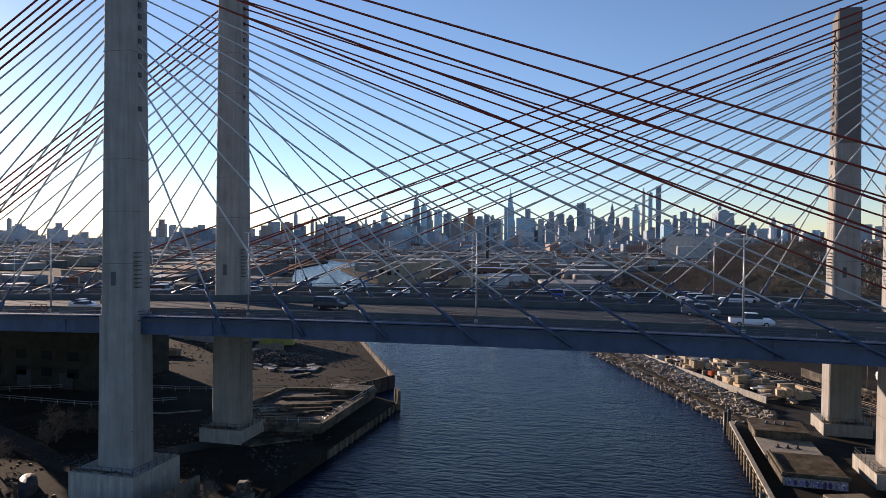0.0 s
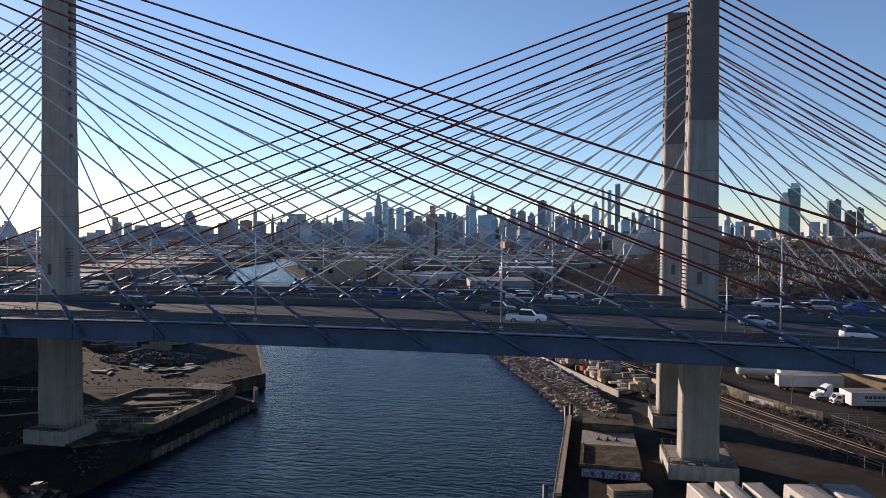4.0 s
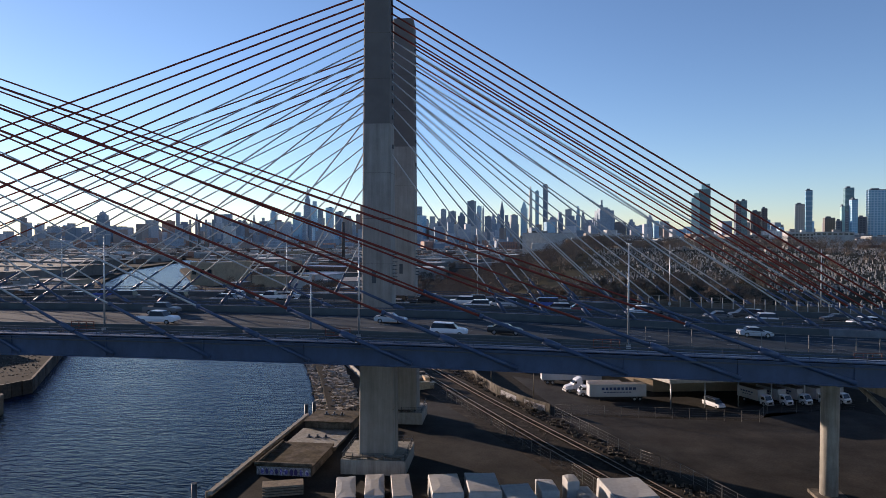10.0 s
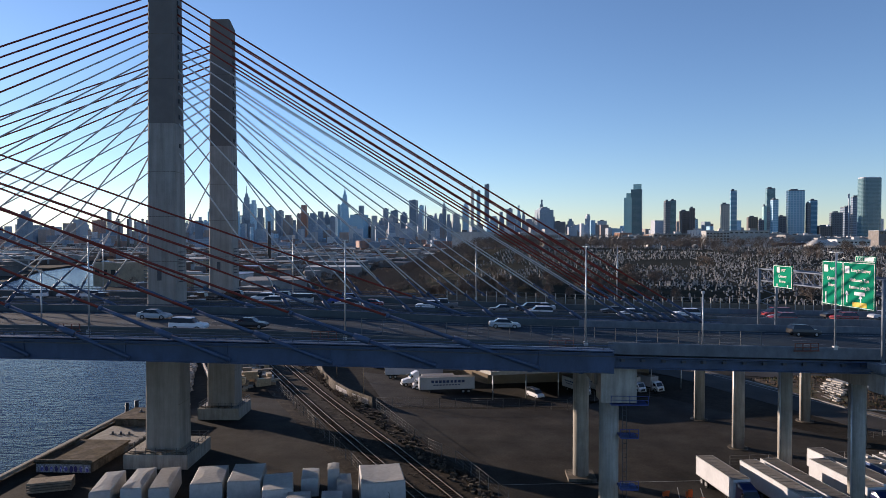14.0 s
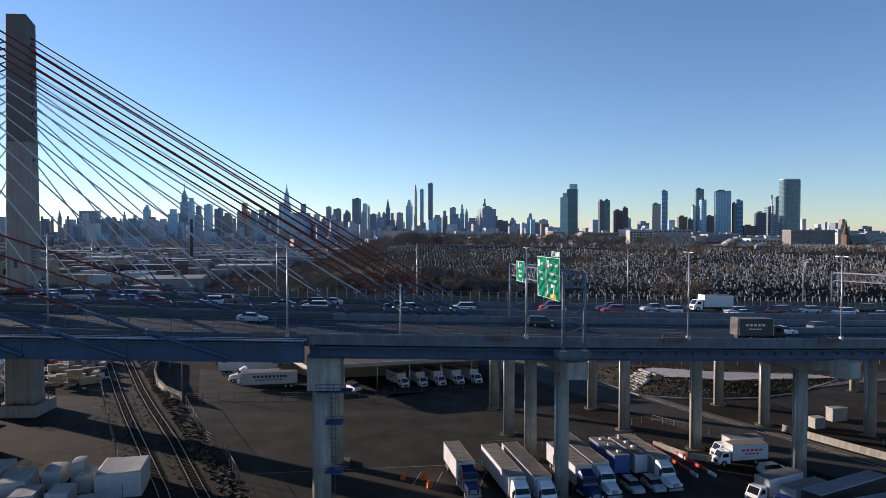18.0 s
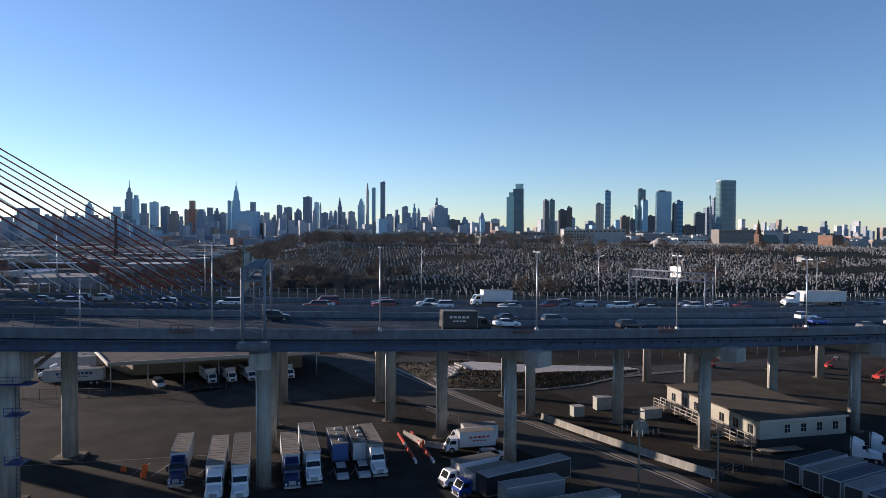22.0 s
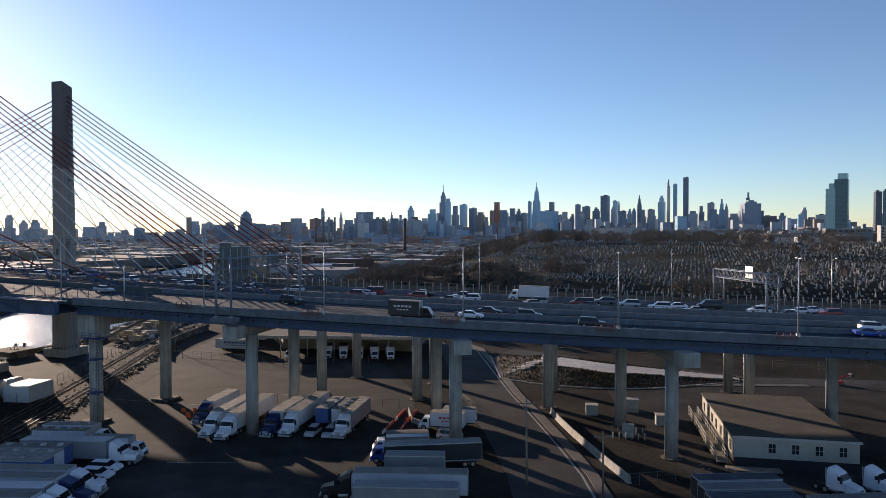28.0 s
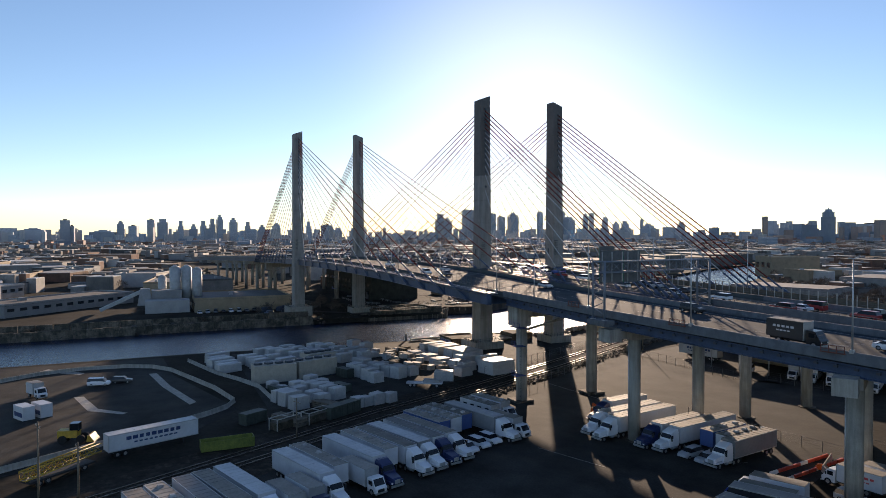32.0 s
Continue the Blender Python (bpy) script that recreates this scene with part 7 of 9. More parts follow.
t = box_truck(deck_pose(181, NEAR_LANES[0]), "black box truck with pale lettering bars driving on the deck", PAINTS["black"], BOXBLACK, 5.6, lettered=BOXWHITE)
t = box_truck(deck_pose(188, FAR_LANES[3], True), "white refuse truck driving on the far deck", PAINTS["white"], BOXWHITE, 6.8)
trailer(deck_pose(276, FAR_LANES[3], True), "long white box trailer on the far deck", BOXWHITE, 15.0)
tractor(deck_pose(275, FAR_LANES[3], True), "white road tractor pulling a trailer on the far deck", PAINTS["white"])

# ---------------------------------------------------------------- lamps along the decks
def lamp_post(m, label, h, arm, group):
    l = thing("street_lamp", label, "lamp", m, group)
    part("pole", MB().tube((0, 0, 0), (0, 0, h), 0.13, 0.075, n=10), GALV, l)
    part("base", MB().box((0, 0, 0.25), (0.5, 0.5, 0.5)), GALV, l)
    for s in ((1,) if arm == 1 else (1, -1)):
        reach_ = 1.9 if arm == 1 else 0.55
        part("arm", MB().tube((0, 0, h - 1.6 if arm == 1 else h - 0.1), (0, s * reach_, h - 1.1 if arm == 1 else h), 0.05, n=6), GALV, l)
        part("lamp_head", MB().box((0, s * (reach_ + 0.3), h - 1.1 if arm == 1 else h), (0.28, 0.7, 0.13)), GALV, l)
    return l


first = None
for x in (-182, -150, -117, -84, -50, -16.2, 17.2, 50.0, 82.0, 111.5, 142.8, 165.9, 190.0, 214.6, 241.1, 269.0, 296.0, 322.0, 350.0):
    p = on_deck(x, -14.6, (0.3 if x > 115 else 0.1) + dip(x))
    m = pose(p.x, p.y, p.z, 0, 0, heading(x))
    if first is None:
        first = lamp_post(m, "slim galvanised lamp post on the bridge parapet", 12.2, 2, "near deck lamps")
    else:
        copy_thing(first, m)
first = None
for x in (-150, -110, -72, -30, 20, 60, 98, 127.5, 175.4, 220.8, 256, 292, 330):
    p = on_deck(x, 43.8 if x > 100 else 42.6, 0.2 + 0.6 * dip(x))
    m = pose(p.x, p.y, p.z, 0, 0, heading(x) + 180)
    if first is None:
        first = lamp_post(m, "galvanised lamp post with a short arm on the far deck", 12.0, 1, "far deck lamps")
    else:
        copy_thing(first, m)
for x in (44.0, 126.0):
    p = on_deck(x, -14.6, 0.1)
    c = thing("camera_pole", "short galvanised pole on the bridge parapet", "pole", pose(p.x, p.y, p.z), "short poles")
    part("pole", MB().tube((0, 0, 0), (0, 0, 7.6), 0.11, 0.08, n=8), GALV, c)
    part("camera_box", MB().box((0, 0, 7.6), (0.3, 0.3, 0.3)), GALV, c)

# rail frames at the hatches of the outer edge walk
HATCH = mat("red_oxide_rail", (0.16, 0.05, 0.035), 0.6, 0, 0.25, 0.5, 6.0, 0.05)
for x in (-148, -119, -86, -52, -19, 14.5, 47.5, 79.5, 108.5, 139, 163.5, 187.8, 212.6, 239.5, 265.5):
    p = on_deck(x, -14.95, 0.75 if x > 113 else 0.3)
    mb = MB()
    for k in range(4):
        mb.box((-1.5 + k, 0, 0.5), (0.09, 0.09, 1.0))
    for z in (0.5, 1.0):
        mb.box((0, 0, z), (3.1, 0.08, 0.08))
    mb.box((0, 0.1, 0.06), (3.2, 0.5, 0.12))
    solo("hatch_rail", mb, HATCH, "small red-brown rail frame on the deck edge", "rail", "hatch rails", m=pose(p.x, p.y, p.z, 0, 0, heading(x)))

# rail and paling along the outer edge of the far deck, and the low rail of its inner parapet
FENCEP = mat("pale_fence_post", (0.42, 0.40, 0.36), 0.7, 0, 0.15, 1.0, 5.0, 0.05)
pf = thing("parapet_fence", "tall post fence along the far deck edge", "fence")
post_mesh = MB().box((0, 0, 1.2), (0.16, 0.14, 2.4)).mesh("post", FENCEP)
x = 92.0
while x < 420:
    o = part("post", post_mesh, None, pf)
    o.location = on_deck(x, 43.3, -0.1)
    x += 2.05
for u in (0.35, 0.8, 1.5, 2.2):
    part("rail", strip(MB(), 92, 420, rect(43.28, 43.33, u, u + 0.05)), FENCEM, pf)
part("panel", strip(MB(), 92, 420, rect(43.36, 43.42, -0.1, 1.25)), mat("dull_tan_board", (0.15, 0.125, 0.098), 0.9, 0, 0.3, 2.0, 5.0, 0.1, 0, 0.2), pf, "dull tan panel behind the posts")
part("footway", strip(MB(), 140.2, 420, rect(34.2, 44.0, -0.5, -0.1)), SHOULDER, pf, "concrete footway")
part("edge_beam", strip(MB(), 140.2, 420, rect(43.4, 43.9, -1.9, -0.55)), STEEL, pf, "blue-grey steel edge beam")
nf = thing("chain_link_screen", "tall chain-link screen on the near parapet over the railway", "fence")
x = 84.0
while x < 134:
    p = on_deck(x, -14.5, 1.0)
    part("post", MB().box((p.x, p.y, p.z + 1.0), (0.07, 0.07, 2.0)), FENCEM, nf)
    x += 2.6
for u in (1.35, 2.1, 3.0):
    part("rail", strip(MB(), 84, 134, rect(-14.52, -14.48, u, u + 0.04)), FENCEM, nf)
ir = thing("parapet_rail", "low dark rail on the parapet between the decks", "railing")
mb = MB()
strip(mb, -230, 420, rect(19.4, 19.5, 1.28, 1.36))
x = -230.0
while x < 420:
    mb.box(on_deck(x, 19.45, 1.15), (0.1, 0.1, 0.36))
    x += 3.0
part("rail", mb, STEELD, ir)

# ---------------------------------------------------------------- sign gantries
SIGNGREEN = mat("green_sign_sheet", (0.003, 0.20, 0.115), 0.9, 0, 0.06, 3.0, 4.0, 0.0, 0, 0.03)
SIGNWHITE = mat("white_sign_sheet", (0.8, 0.8, 0.78), 0.5, 0, 0.05, 3.0, 4.0, 0.0)
SIGNBACK = mat("dull_sign_back", (0.12, 0.125, 0.13), 0.6, 0.3, 0.2, 1.0, 6.0, 0.05)
BINGREEN = mat("dull_green_bin_paint", (0.17, 0.19, 0.035), 0.6, 0, 0.3, 1.0, 4.0, 0.1)
SIGNYELLOW = mat("yellow_sign_sheet", (0.75, 0.5, 0.03), 0.5, 0, 0.05, 3.0, 4.0, 0.0)


def lattice(mb, a, b, w, h, n):
    """A box truss between two points."""
    a, b = Vector(a), Vector(b)
    d = (b - a).normalized()
    up = Vector((0, 0, 1)) if abs(d.z) < 0.7 else Vector((1, 0, 0))
    s = d.cross(up).normalized() * (w / 2)
    u = s.cross(d).normalized() * (h / 2)
    cs = [s + u, s - u, -s - u, -s + u]
    for c in cs:
        mb.tube(a + c, b + c, 0.11, n=6)
    for i in range(n):
        p, q = a.lerp(b, i / n), a.lerp(b, (i + 1) / n)
        for k in range(4):
            mb.tube(p + cs[k], q + cs[(k + 1) % 4], 0.06, n=5, caps=False)
            mb.tube(p + cs[k], p + cs[(k + 1) % 4], 0.06, n=5, caps=False)
    return mb


def text(body, size, loc, rot, m, parent, align='LEFT'):
    cu = bpy.data.curves.new("lettering", 'FONT')
    cu.body, cu.size, cu.align_x, cu.extrude = body, size, align, 0.012
    tmp = bpy.data.objects.new("lettering", cu)
    scene.collection.objects.link(tmp)
    dg = bpy.context.evaluated_depsgraph_get()
    me = bpy.data.meshes.new_from_object(tmp.evaluated_get(dg))
    bpy.data.objects.remove(tmp)
    me.materials.clear()
    me.materials.append(m)
    ob = new("lettering", me)
    ob.parent = parent
    ob.location = loc
    ob.rotation_euler = rot
    return ob


GANTRY = mat("pale_blue_grey_steel", (0.15, 0.18, 0.22), 0.5, 0, 0.14, 2.0, 6.0, 0.05)


def gantry(m, length, za, zb, top, label, wide=1.45):
    """A portal in its own frame: it starts at the origin and runs along y."""
    g = thing("sign_gantry", label, "gantry", m)
    for y, z0 in ((0.0, za), (length, zb)):
        for s in (-wide, wide):
            post = part("post", MB().tube((s, y, z0), (s, y, top), 0.21, n=10), GANTRY, g, "blue-grey steel post")
            part("base_plate", MB().box((s, y, z0 + 0.06), (0.75, 0.75, 0.12)), GALV, post)
        n = 7
        for k in range(n):
            zk, zl = z0 + 0.9 + k * (top - z0 - 2.0) / n, z0 + 0.9 + (k + 1) * (top - z0 - 2.0) / n
            p, q = (-wide, wide) if k % 2 else (wide, -wide)
            part("brace", MB().tube((p, y, zk), (q, y, zl), 0.085, n=6), GANTRY, g)
        for z in (top - 0.1, top - 1.9):
            part("strut", MB().tube((-wide, y, z), (wide, y, z), 0.1, n=6), GANTRY, g)
    part("truss", lattice(MB(), (0, -0.4, top - 1.0), (0, length + 0.4, top - 1.0), 2 * wide - 0.5, 1.9, 12), GANTRY, g)
    return g


g = gantry(pose(148.75, -12.0, 0, 0, 0, 7.2), 27.9, 24.65, 25.6, 34.95, "blue-grey steel sign gantry over the roadway")
part("bracket", MB().box((0, 0.5, 24.25), (4.4, 2.4, 0.75)).box((0, 0.5, 23.75), (4.0, 2.0, 0.3)), PARAPET, g, "blue-grey base block")
SX = -1.42
ROT = (radians(90), 0, radians(-90))
PANELS = ((4.45, 33.9, 5.9, 5.9), (9.6, 33.9, 4.2, 5.9), (21.3, 34.0, 5.0, 3.4), (3.25, 37.28, 3.7, 0.8))
big, side_, small, tab = [part("exit_tab" if h < 2 else "sign_panel", MB().box((SX, cy, cz), (0.1, w, h)), SIGNGREEN, g, "green road sign with white lettering") for cy, cz, w, h in PANELS]
for pnl, (cy, cz, w, h) in zip((big, side_, small, tab), PANELS):
    part("back_sheet", MB().box((SX + 0.065, cy, cz), (0.03, w, h)), SIGNBACK, pnl, "dull grey metal back")
    mb = MB()
    for q in (-1, 1):
        mb.box((SX - 0.056, cy, cz + q * (h / 2 - 0.1)), (0.012, w - 0.2, 0.07))
        mb.box((SX - 0.056, cy + q * (w / 2 - 0.1), cz), (0.012, 0.07, h - 0.2))
    part("sign_border", mb, SIGNWHITE, pnl)
F = SX - 0.065
text("EXIT", 0.55, (F, 4.75, 37.1), ROT, SIGNWHITE, tab)
part("number_bar", MB().box((F, 2.55, 37.28), (0.02, 1.6, 0.42)), SIGNWHITE, tab)
text("Long Is Expwy", 0.62, (F, 5.85, 35.6), ROT, SIGNWHITE, big)
text("Midtown Tun", 0.66, (F, 4.3, 34.35), ROT, SIGNWHITE, big, 'CENTER')
text("Eastern Long Is", 0.62, (F, 4.3, 33.45), ROT, SIGNWHITE, big, 'CENTER')
part("street_name_bar", MB().box((F, 4.2, 32.85), (0.02, 1.9, 0.45)), SIGNWHITE, big)
part("speed_plate", MB().box((F, 4.2, 31.45), (0.02, 2.6, 0.6)), SIGNYELLOW, big)
part("route_shield", MB().box((F, 6.6, 35.85), (0.02, 0.85, 0.95)), SIGNWHITE, big)
for y, z in ((6.6, 32.3), (4.0, 31.95)):
    mb = MB().box((F, y, z - 0.2), (0.02, 0.2, 1.0))
    mb.add([(F, y - 0.35, z + 0.3), (F, y + 0.35, z + 0.3), (F, y, z + 0.85), (F - 0.02, y - 0.35, z + 0.3), (F - 0.02, y + 0.35, z + 0.3), (F - 0.02, y, z + 0.85)], [(0, 1, 2), (5, 4, 3), (0, 3, 4, 1), (1, 4, 5, 2), (2, 5, 3, 0)])
    part("arrow", mb, SIGNWHITE, big)
part("route_shield", MB().box((F, 10.9, 35.85), (0.02, 0.85, 0.95)), SIGNWHITE, side_)
text("EAST", 0.58, (F, 10.1, 35.6), ROT, SIGNWHITE, side_)
text("Queens", 0.66, (F, 9.6, 34.35), ROT, SIGNWHITE, side_, 'CENTER')
text("Bronx", 0.66, (F, 9.6, 33.45), ROT, SIGNWHITE, side_, 'CENTER')
part("arrow", MB().box((F, 10.9, 31.9), (0.02, 0.22, 1.5)), SIGNWHITE, side_)
part("route_shield", MB().box((F, 22.4, 35.0), (0.02, 0.75, 0.8)), SIGNWHITE, small)
text("EAST", 0.55, (F, 21.7, 34.8), ROT, SIGNWHITE, small)
text("Queens", 0.66, (F, 21.3, 33.85), ROT, SIGNWHITE, small, 'CENTER')
text("Bronx", 0.66, (F, 21.3, 33.1), ROT, SIGNWHITE, small, 'CENTER')
for q in (-1.4, 1.4):
    part("arrow", MB().box((F, 21.3 + q, 32.65), (0.02, 0.2, 0.45)), SIGNWHITE, small)
for y in (2.0, 4.4, 7.0, 8.4, 11.0, 19.6, 23.0):
    part("hanger", MB().box((SX + 0.17, y, 33.9), (0.16, 0.14, 3.2 if y > 18 else 5.4)), GALV, g)
g2 = gantry(pose(241.0, 43.5, 0, 0, 0, 22.9), 24.4, road_z(241) - 0.6, road_z(241) - 0.6, road_z(241) + 7.8, "galvanised sign gantry over the far roadway", 1.25)
part("sign_panel", MB().box((0.2, 10.2, road_z(238) + 7.6), (0.14, 3.2, 2.6)), GALV, g2, "plain grey back of a sign panel")

# ---------------------------------------------------------------- parked trucks
rng = random.Random(91)


def rig(x, y, rz, cab, box, ln, what, group, **kw):
    """A tractor and its trailer, nose at x, y."""
    a = radians(rz)
    d = Vector((math.cos(a), math.sin(a), 0))
    p = Vector((x, y, 2.03)) - d * 5.3
    tractor(pose(p.x, p.y, p.z, 0, 0, rz), f"parked {what} road tractor in the yard", PAINTS[cab], group)
    q = p + d * 0.55
    return trailer(pose(q.x, q.y, q.z, 0, 0, rz), f"parked {what} box trailer behind its tractor", box, ln, group, **kw)


ROW1 = "trucks parked under the viaduct"
rig(136.2, -4.7, -80, "navy", BOXWHITE, 10.5, "navy-cabbed", ROW1, roof=TRROOF)
rig(143.0, -10.8, -80, "white", BOXWHITE, 15.0, "white", ROW1, roof=TRROOF)
rig(146.6, -10.9, -80, "white", BOXWHITE, 16.0, "white", ROW1, roof=TRROOF)
rig(153.3, -6.8, -80, "navy", BOXWHITE, 12.0, "navy-cabbed", ROW1, roof=TRROOF)
rig(156.3, -5.3, -80, "white", BOXWHITE, 16.0, "white", ROW1, roof=TRROOF)
trailer(pose(159.6, 2.6, 2.03, 0, 0, -80), "blue catering trailer with roof vents", BOXBLUE, 9.5, ROW1, vents=3)
trailer(pose(162.9, 2.9, 2.03, 0, 0, -80), "pale catering trailer with roof vents", BOXWHITE, 9.5, ROW1, vents=4)
rig(166.0, -2.9, -80, "white", BOXGREY, 12.0, "grey", ROW1, roof=TRROOF)
car("suv", "silver", "silver utility car parked before the trailers", pose(160.0, -1.3, 2.03, 0, 0, -80), ROW1)
car("suv", "silver", "silver utility car parked before the trailers", pose(163.3, -0.8, 2.03, 0, 0, -80), ROW1)

ROW2 = "trucks parked in the long row"
FRONT0, FRONT1 = Vector((137.5, -15.5, 2.03)), Vector((164.0, -73.0, 2.03))
seq = ["home", "home", "box", "rigg", "car", "car", "car", "rig", "rig", "rigg", "rig", "vent", "rig", "box", "vent", "rig", "boxn", "box", "rig", "rigg", "rig", "vent", "rig"]
for i, k in enumerate(seq):
    p = FRONT0.lerp(FRONT1, i / 19.0)
    rz = 17 + rng.uniform(-1.5, 1.5)
    a = radians(rz)
    d = Vector((math.cos(a), math.sin(a), 0))
    if k == "home":
        q = p - d * 11.4
        home_ = box_truck(pose(q.x, q.y, q.z, 0, 0, rz), "white motor home with side windows parked in the row", PAINTS["white"], BOXWHITE, 9.5, ROW2)
        for k_ in range(4):
            part("side_window", MB().box((-1.4 - k_ * 2.2, -1.235, 2.4), (1.1, 0.05, 0.7)), GLASS, home_)
            part("roof_vent", MB().box((-1.4 - k_ * 2.2, 0.2, 3.7), (0.7, 0.7, 0.28)), METALW, home_)
    elif k in ("box", "boxn"):
        q = p - d * 2.3
        box_truck(pose(q.x, q.y, q.z, 0, 0, rz), "white box truck parked in the row" if k == "box" else "navy-cabbed box truck parked in the row", PAINTS["white" if k == "box" else "navy"], BOXWHITE, 7.0, ROW2)
    elif k == "car":
        q = p - d * 4.0
        car(rng.choice(("pickup", "suv")), "white", "white pickup or utility car parked in the row", pose(q.x, q.y, q.z, 0, 0, rz), ROW2)
        q = p - d * 10.0
        trailer(pose(q.x, q.y, q.z, 0, 0, rz), "pale catering trailer with roof vents", BOXWHITE if i % 2 else BOXBLUE, 11, ROW2, vents=4)
    elif k == "vent":
        q = p - d * 6.0
        trailer(pose(q.x, q.y, q.z, 0, 0, rz), "box trailer with roof vents parked in the row", BOXWHITE, 13.5, ROW2, vents=3)
    else:
        rig(p.x, p.y, rz, "white" if i % 4 else "navy", BOXWHITE if k == "rig" else BOXGREY, 14.5, "white" if k == "rig" else "grey-boxed", ROW2, roof=(TRWHITE, TRROOF, TRDULL)[i % 3])

ROW3 = "trucks parked by the street"
box_truck(pose(179.2, 9.6, 2.03, 0, 0, 188), "white box truck with red lettering bars", PAINTS["white"], BOXWHITE, 6.4, ROW3, lettered=SIGNRED)
box_truck(pose(180.4, 13.2, 2.03, 0, 0, 188), "white box truck behind another", PAINTS["white"], BOXWHITE, 6.2, ROW3)
car("suv", "silver", "silver utility car parked by the trucks", pose(184.5, 5.2, 2.03, 0, 0, 10), ROW3)
box_truck(pose(177.0, -6.0, 2.03, 0, 0, 205), "white box truck with a pale cab", PAINTS["white"], BOXWHITE, 7.2, ROW3)
box_truck(pose(178.6, -10.0, 2.03, 0, 0, 205), "white box truck with a blue cab", PAINTS["blue"], BOXWHITE, 7.2, ROW3)
trailer(pose(180.0, -13.0, 2.03, 0, 0, 207), "black box trailer parked by the street", BOXBLACK, 15.5, ROW3, roof=BOXGREY)
trailer(pose(182.2, -17.2, 2.03, 0, 0, 198), "plain box trailer parked by the street", BOXGREY, 9.0, ROW3, roof=BOXGREY)
rig(176.6, -26.6, 197, "black", BOXWHITE, 16.0, "black-cabbed", ROW3)
trailer(pose(183.5, -29.8, 2.03, 0, 0, 197), "grey box trailer parked by the street", BOXGREY, 14.0, ROW3, roof=BOXGREY)

# East yard roofs lie in viaduct shade, which is put into this dark blue.
SHADEROOF = mat("shaded_trailer_roof", (0.05, 0.06, 0.08), 0.6, 0, 0.25, 2.0, 3.0, 0.05, 0.3)
ROW4 = "trailers parked in the east yard"
def east_trailer(x, y, rz, ln, i, lettered=None, box=None):
    """A trailer whose rear stands at x, y."""
    q = Vector((x, y, 2.03)) + Vector((math.cos(radians(rz)), math.sin(radians(rz)), 0)) * ln
    # Most bodies are grey instead of white, for the same shade.
    white = i % 3 == 0
    trailer(pose(q.x, q.y, q.z, 0, 0, rz), "white box trailer standing in the east yard" if white else "white box trailer in the east yard, greyed for shade", box or (BOXWHITE if white else BOXGREY), ln, ROW4, roof=(SHADEROOF, TRDULL)[i % 2], rear=CHASSIS, lettered=lettered)


for i in range(8):
    east_trailer(226.2 + 0.85 * i, -12.1 - 3.2 * i, 23, 11.5, i)
for i in range(6):
    east_trailer(239.9 + 0.9 * i, -15.2 - 3.4 * i, 25, 8.4 if i else 10.5, i + 1)
for i, (x, y) in enumerate(((249.2, -14.6), (248.0, -18.4), (248.9, -22.2), (249.8, -26.0))):
    east_trailer(x, y, 31, 14.0, i, SIGNNAVY if i in (1, 3) else None, BOXWHITE if i in (1, 3) else None)
for i, (x, y) in enumerate(((245.3, -0.5), (250.3, 1.6), (255.8, 2.4), (261.2, 3.6), (266.6, 6.4), (272.4, 8.0), (279.0, 10.6), (284.2, 12.2))):
    tractor(pose(x - 1.5, y + 1.2, 2.03, 0, 0, -38), "parked road tractor without a trailer in the east yard", PAINTS[("white", "white", "navy", "white", "black", "white", "navy", "black")[i]], "tractors in the east yard")

# ---------------------------------------------------------------- loading yard behind the railway
shed = thing("loading_shed", "long open loading shed with a grey flat roof", "building")
ROOFPTS = [(101.6, 60.5), (139, 71), (150, 74), (140, 110), (84, 92)]
part("roof", MB().prism(ROOFPTS, 8.0, 8.45), mat("brown_felt_roof", (0.115, 0.10, 0.085), 0.92, 0, 0.35, 5.0, 2.0, 0.15, 0, 0.15), shed, "dark brown felt roof")
part("roof_edge", ribbon(ROOFPTS[:3], -0.15, 0.15, 8.75, 0.9), FENCEP, shed, "pale roof edge")
part("roof_edge", ribbon([(84, 92), (101.6, 60.5)], -0.15, 0.15, 8.75, 0.9), FENCEP, shed, "pale roof edge")
part("rear_wall", MB().prism([(101, 78), (144, 86), (139, 108), (88, 92)], 2.0, 8.0), STUCCO, shed, "tan wall")
for i in range(7):
    p = Vector((101.9, 61.2, 0)).lerp(Vector((149, 74.4, 0)), i / 6)
    part("post", MB().tube((p.x, p.y, 2), (p.x, p.y, 8), 0.15, n=8), GALV, shed)
for q in ((112, 84), (128, 90), (136, 82)):
    part("roof_unit", MB().box((q[0], q[1], 9.2), (2.2, 1.6, 1.4), 15), METALW, shed)
part("sign_board", MB().box((141, 71.2, 9.3), (8.0, 0.12, 1.1), 15.6), SIGNWHITE, shed)
DG = "trucks of the loading yard"
trailer(pose(89.0, 86.0, 2.03, 0, 0, 8), "white box trailer standing in the loading yard", BOXWHITE, 15.5, DG)
trailer(pose(88.5, 92.0, 2.03, 0, 0, 8), "white box trailer standing in the loading yard", BOXWHITE, 13.0, DG)
trailer(pose(84.2, 66.6, 2.03, 0, 0, 190), "white box trailer with dark lettering bars", BOXWHITE, 13.4, DG, lettered=SIGNNAVY)
box_truck(pose(84.4, 71.5, 2.03, 0, 0, 190), "white box truck with dark lettering bars", PAINTS["white"], BOXWHITE, 8.0, DG, lettered=SIGNNAVY)
tractor(pose(84.0, 76.0, 2.03, 0, 0, 200), "white road tractor in the loading yard", PAINTS["white"], DG)
car("van", "white", "white van in the loading yard", pose(112.0, 64.5, 2.03, 0, 0, -60), DG)
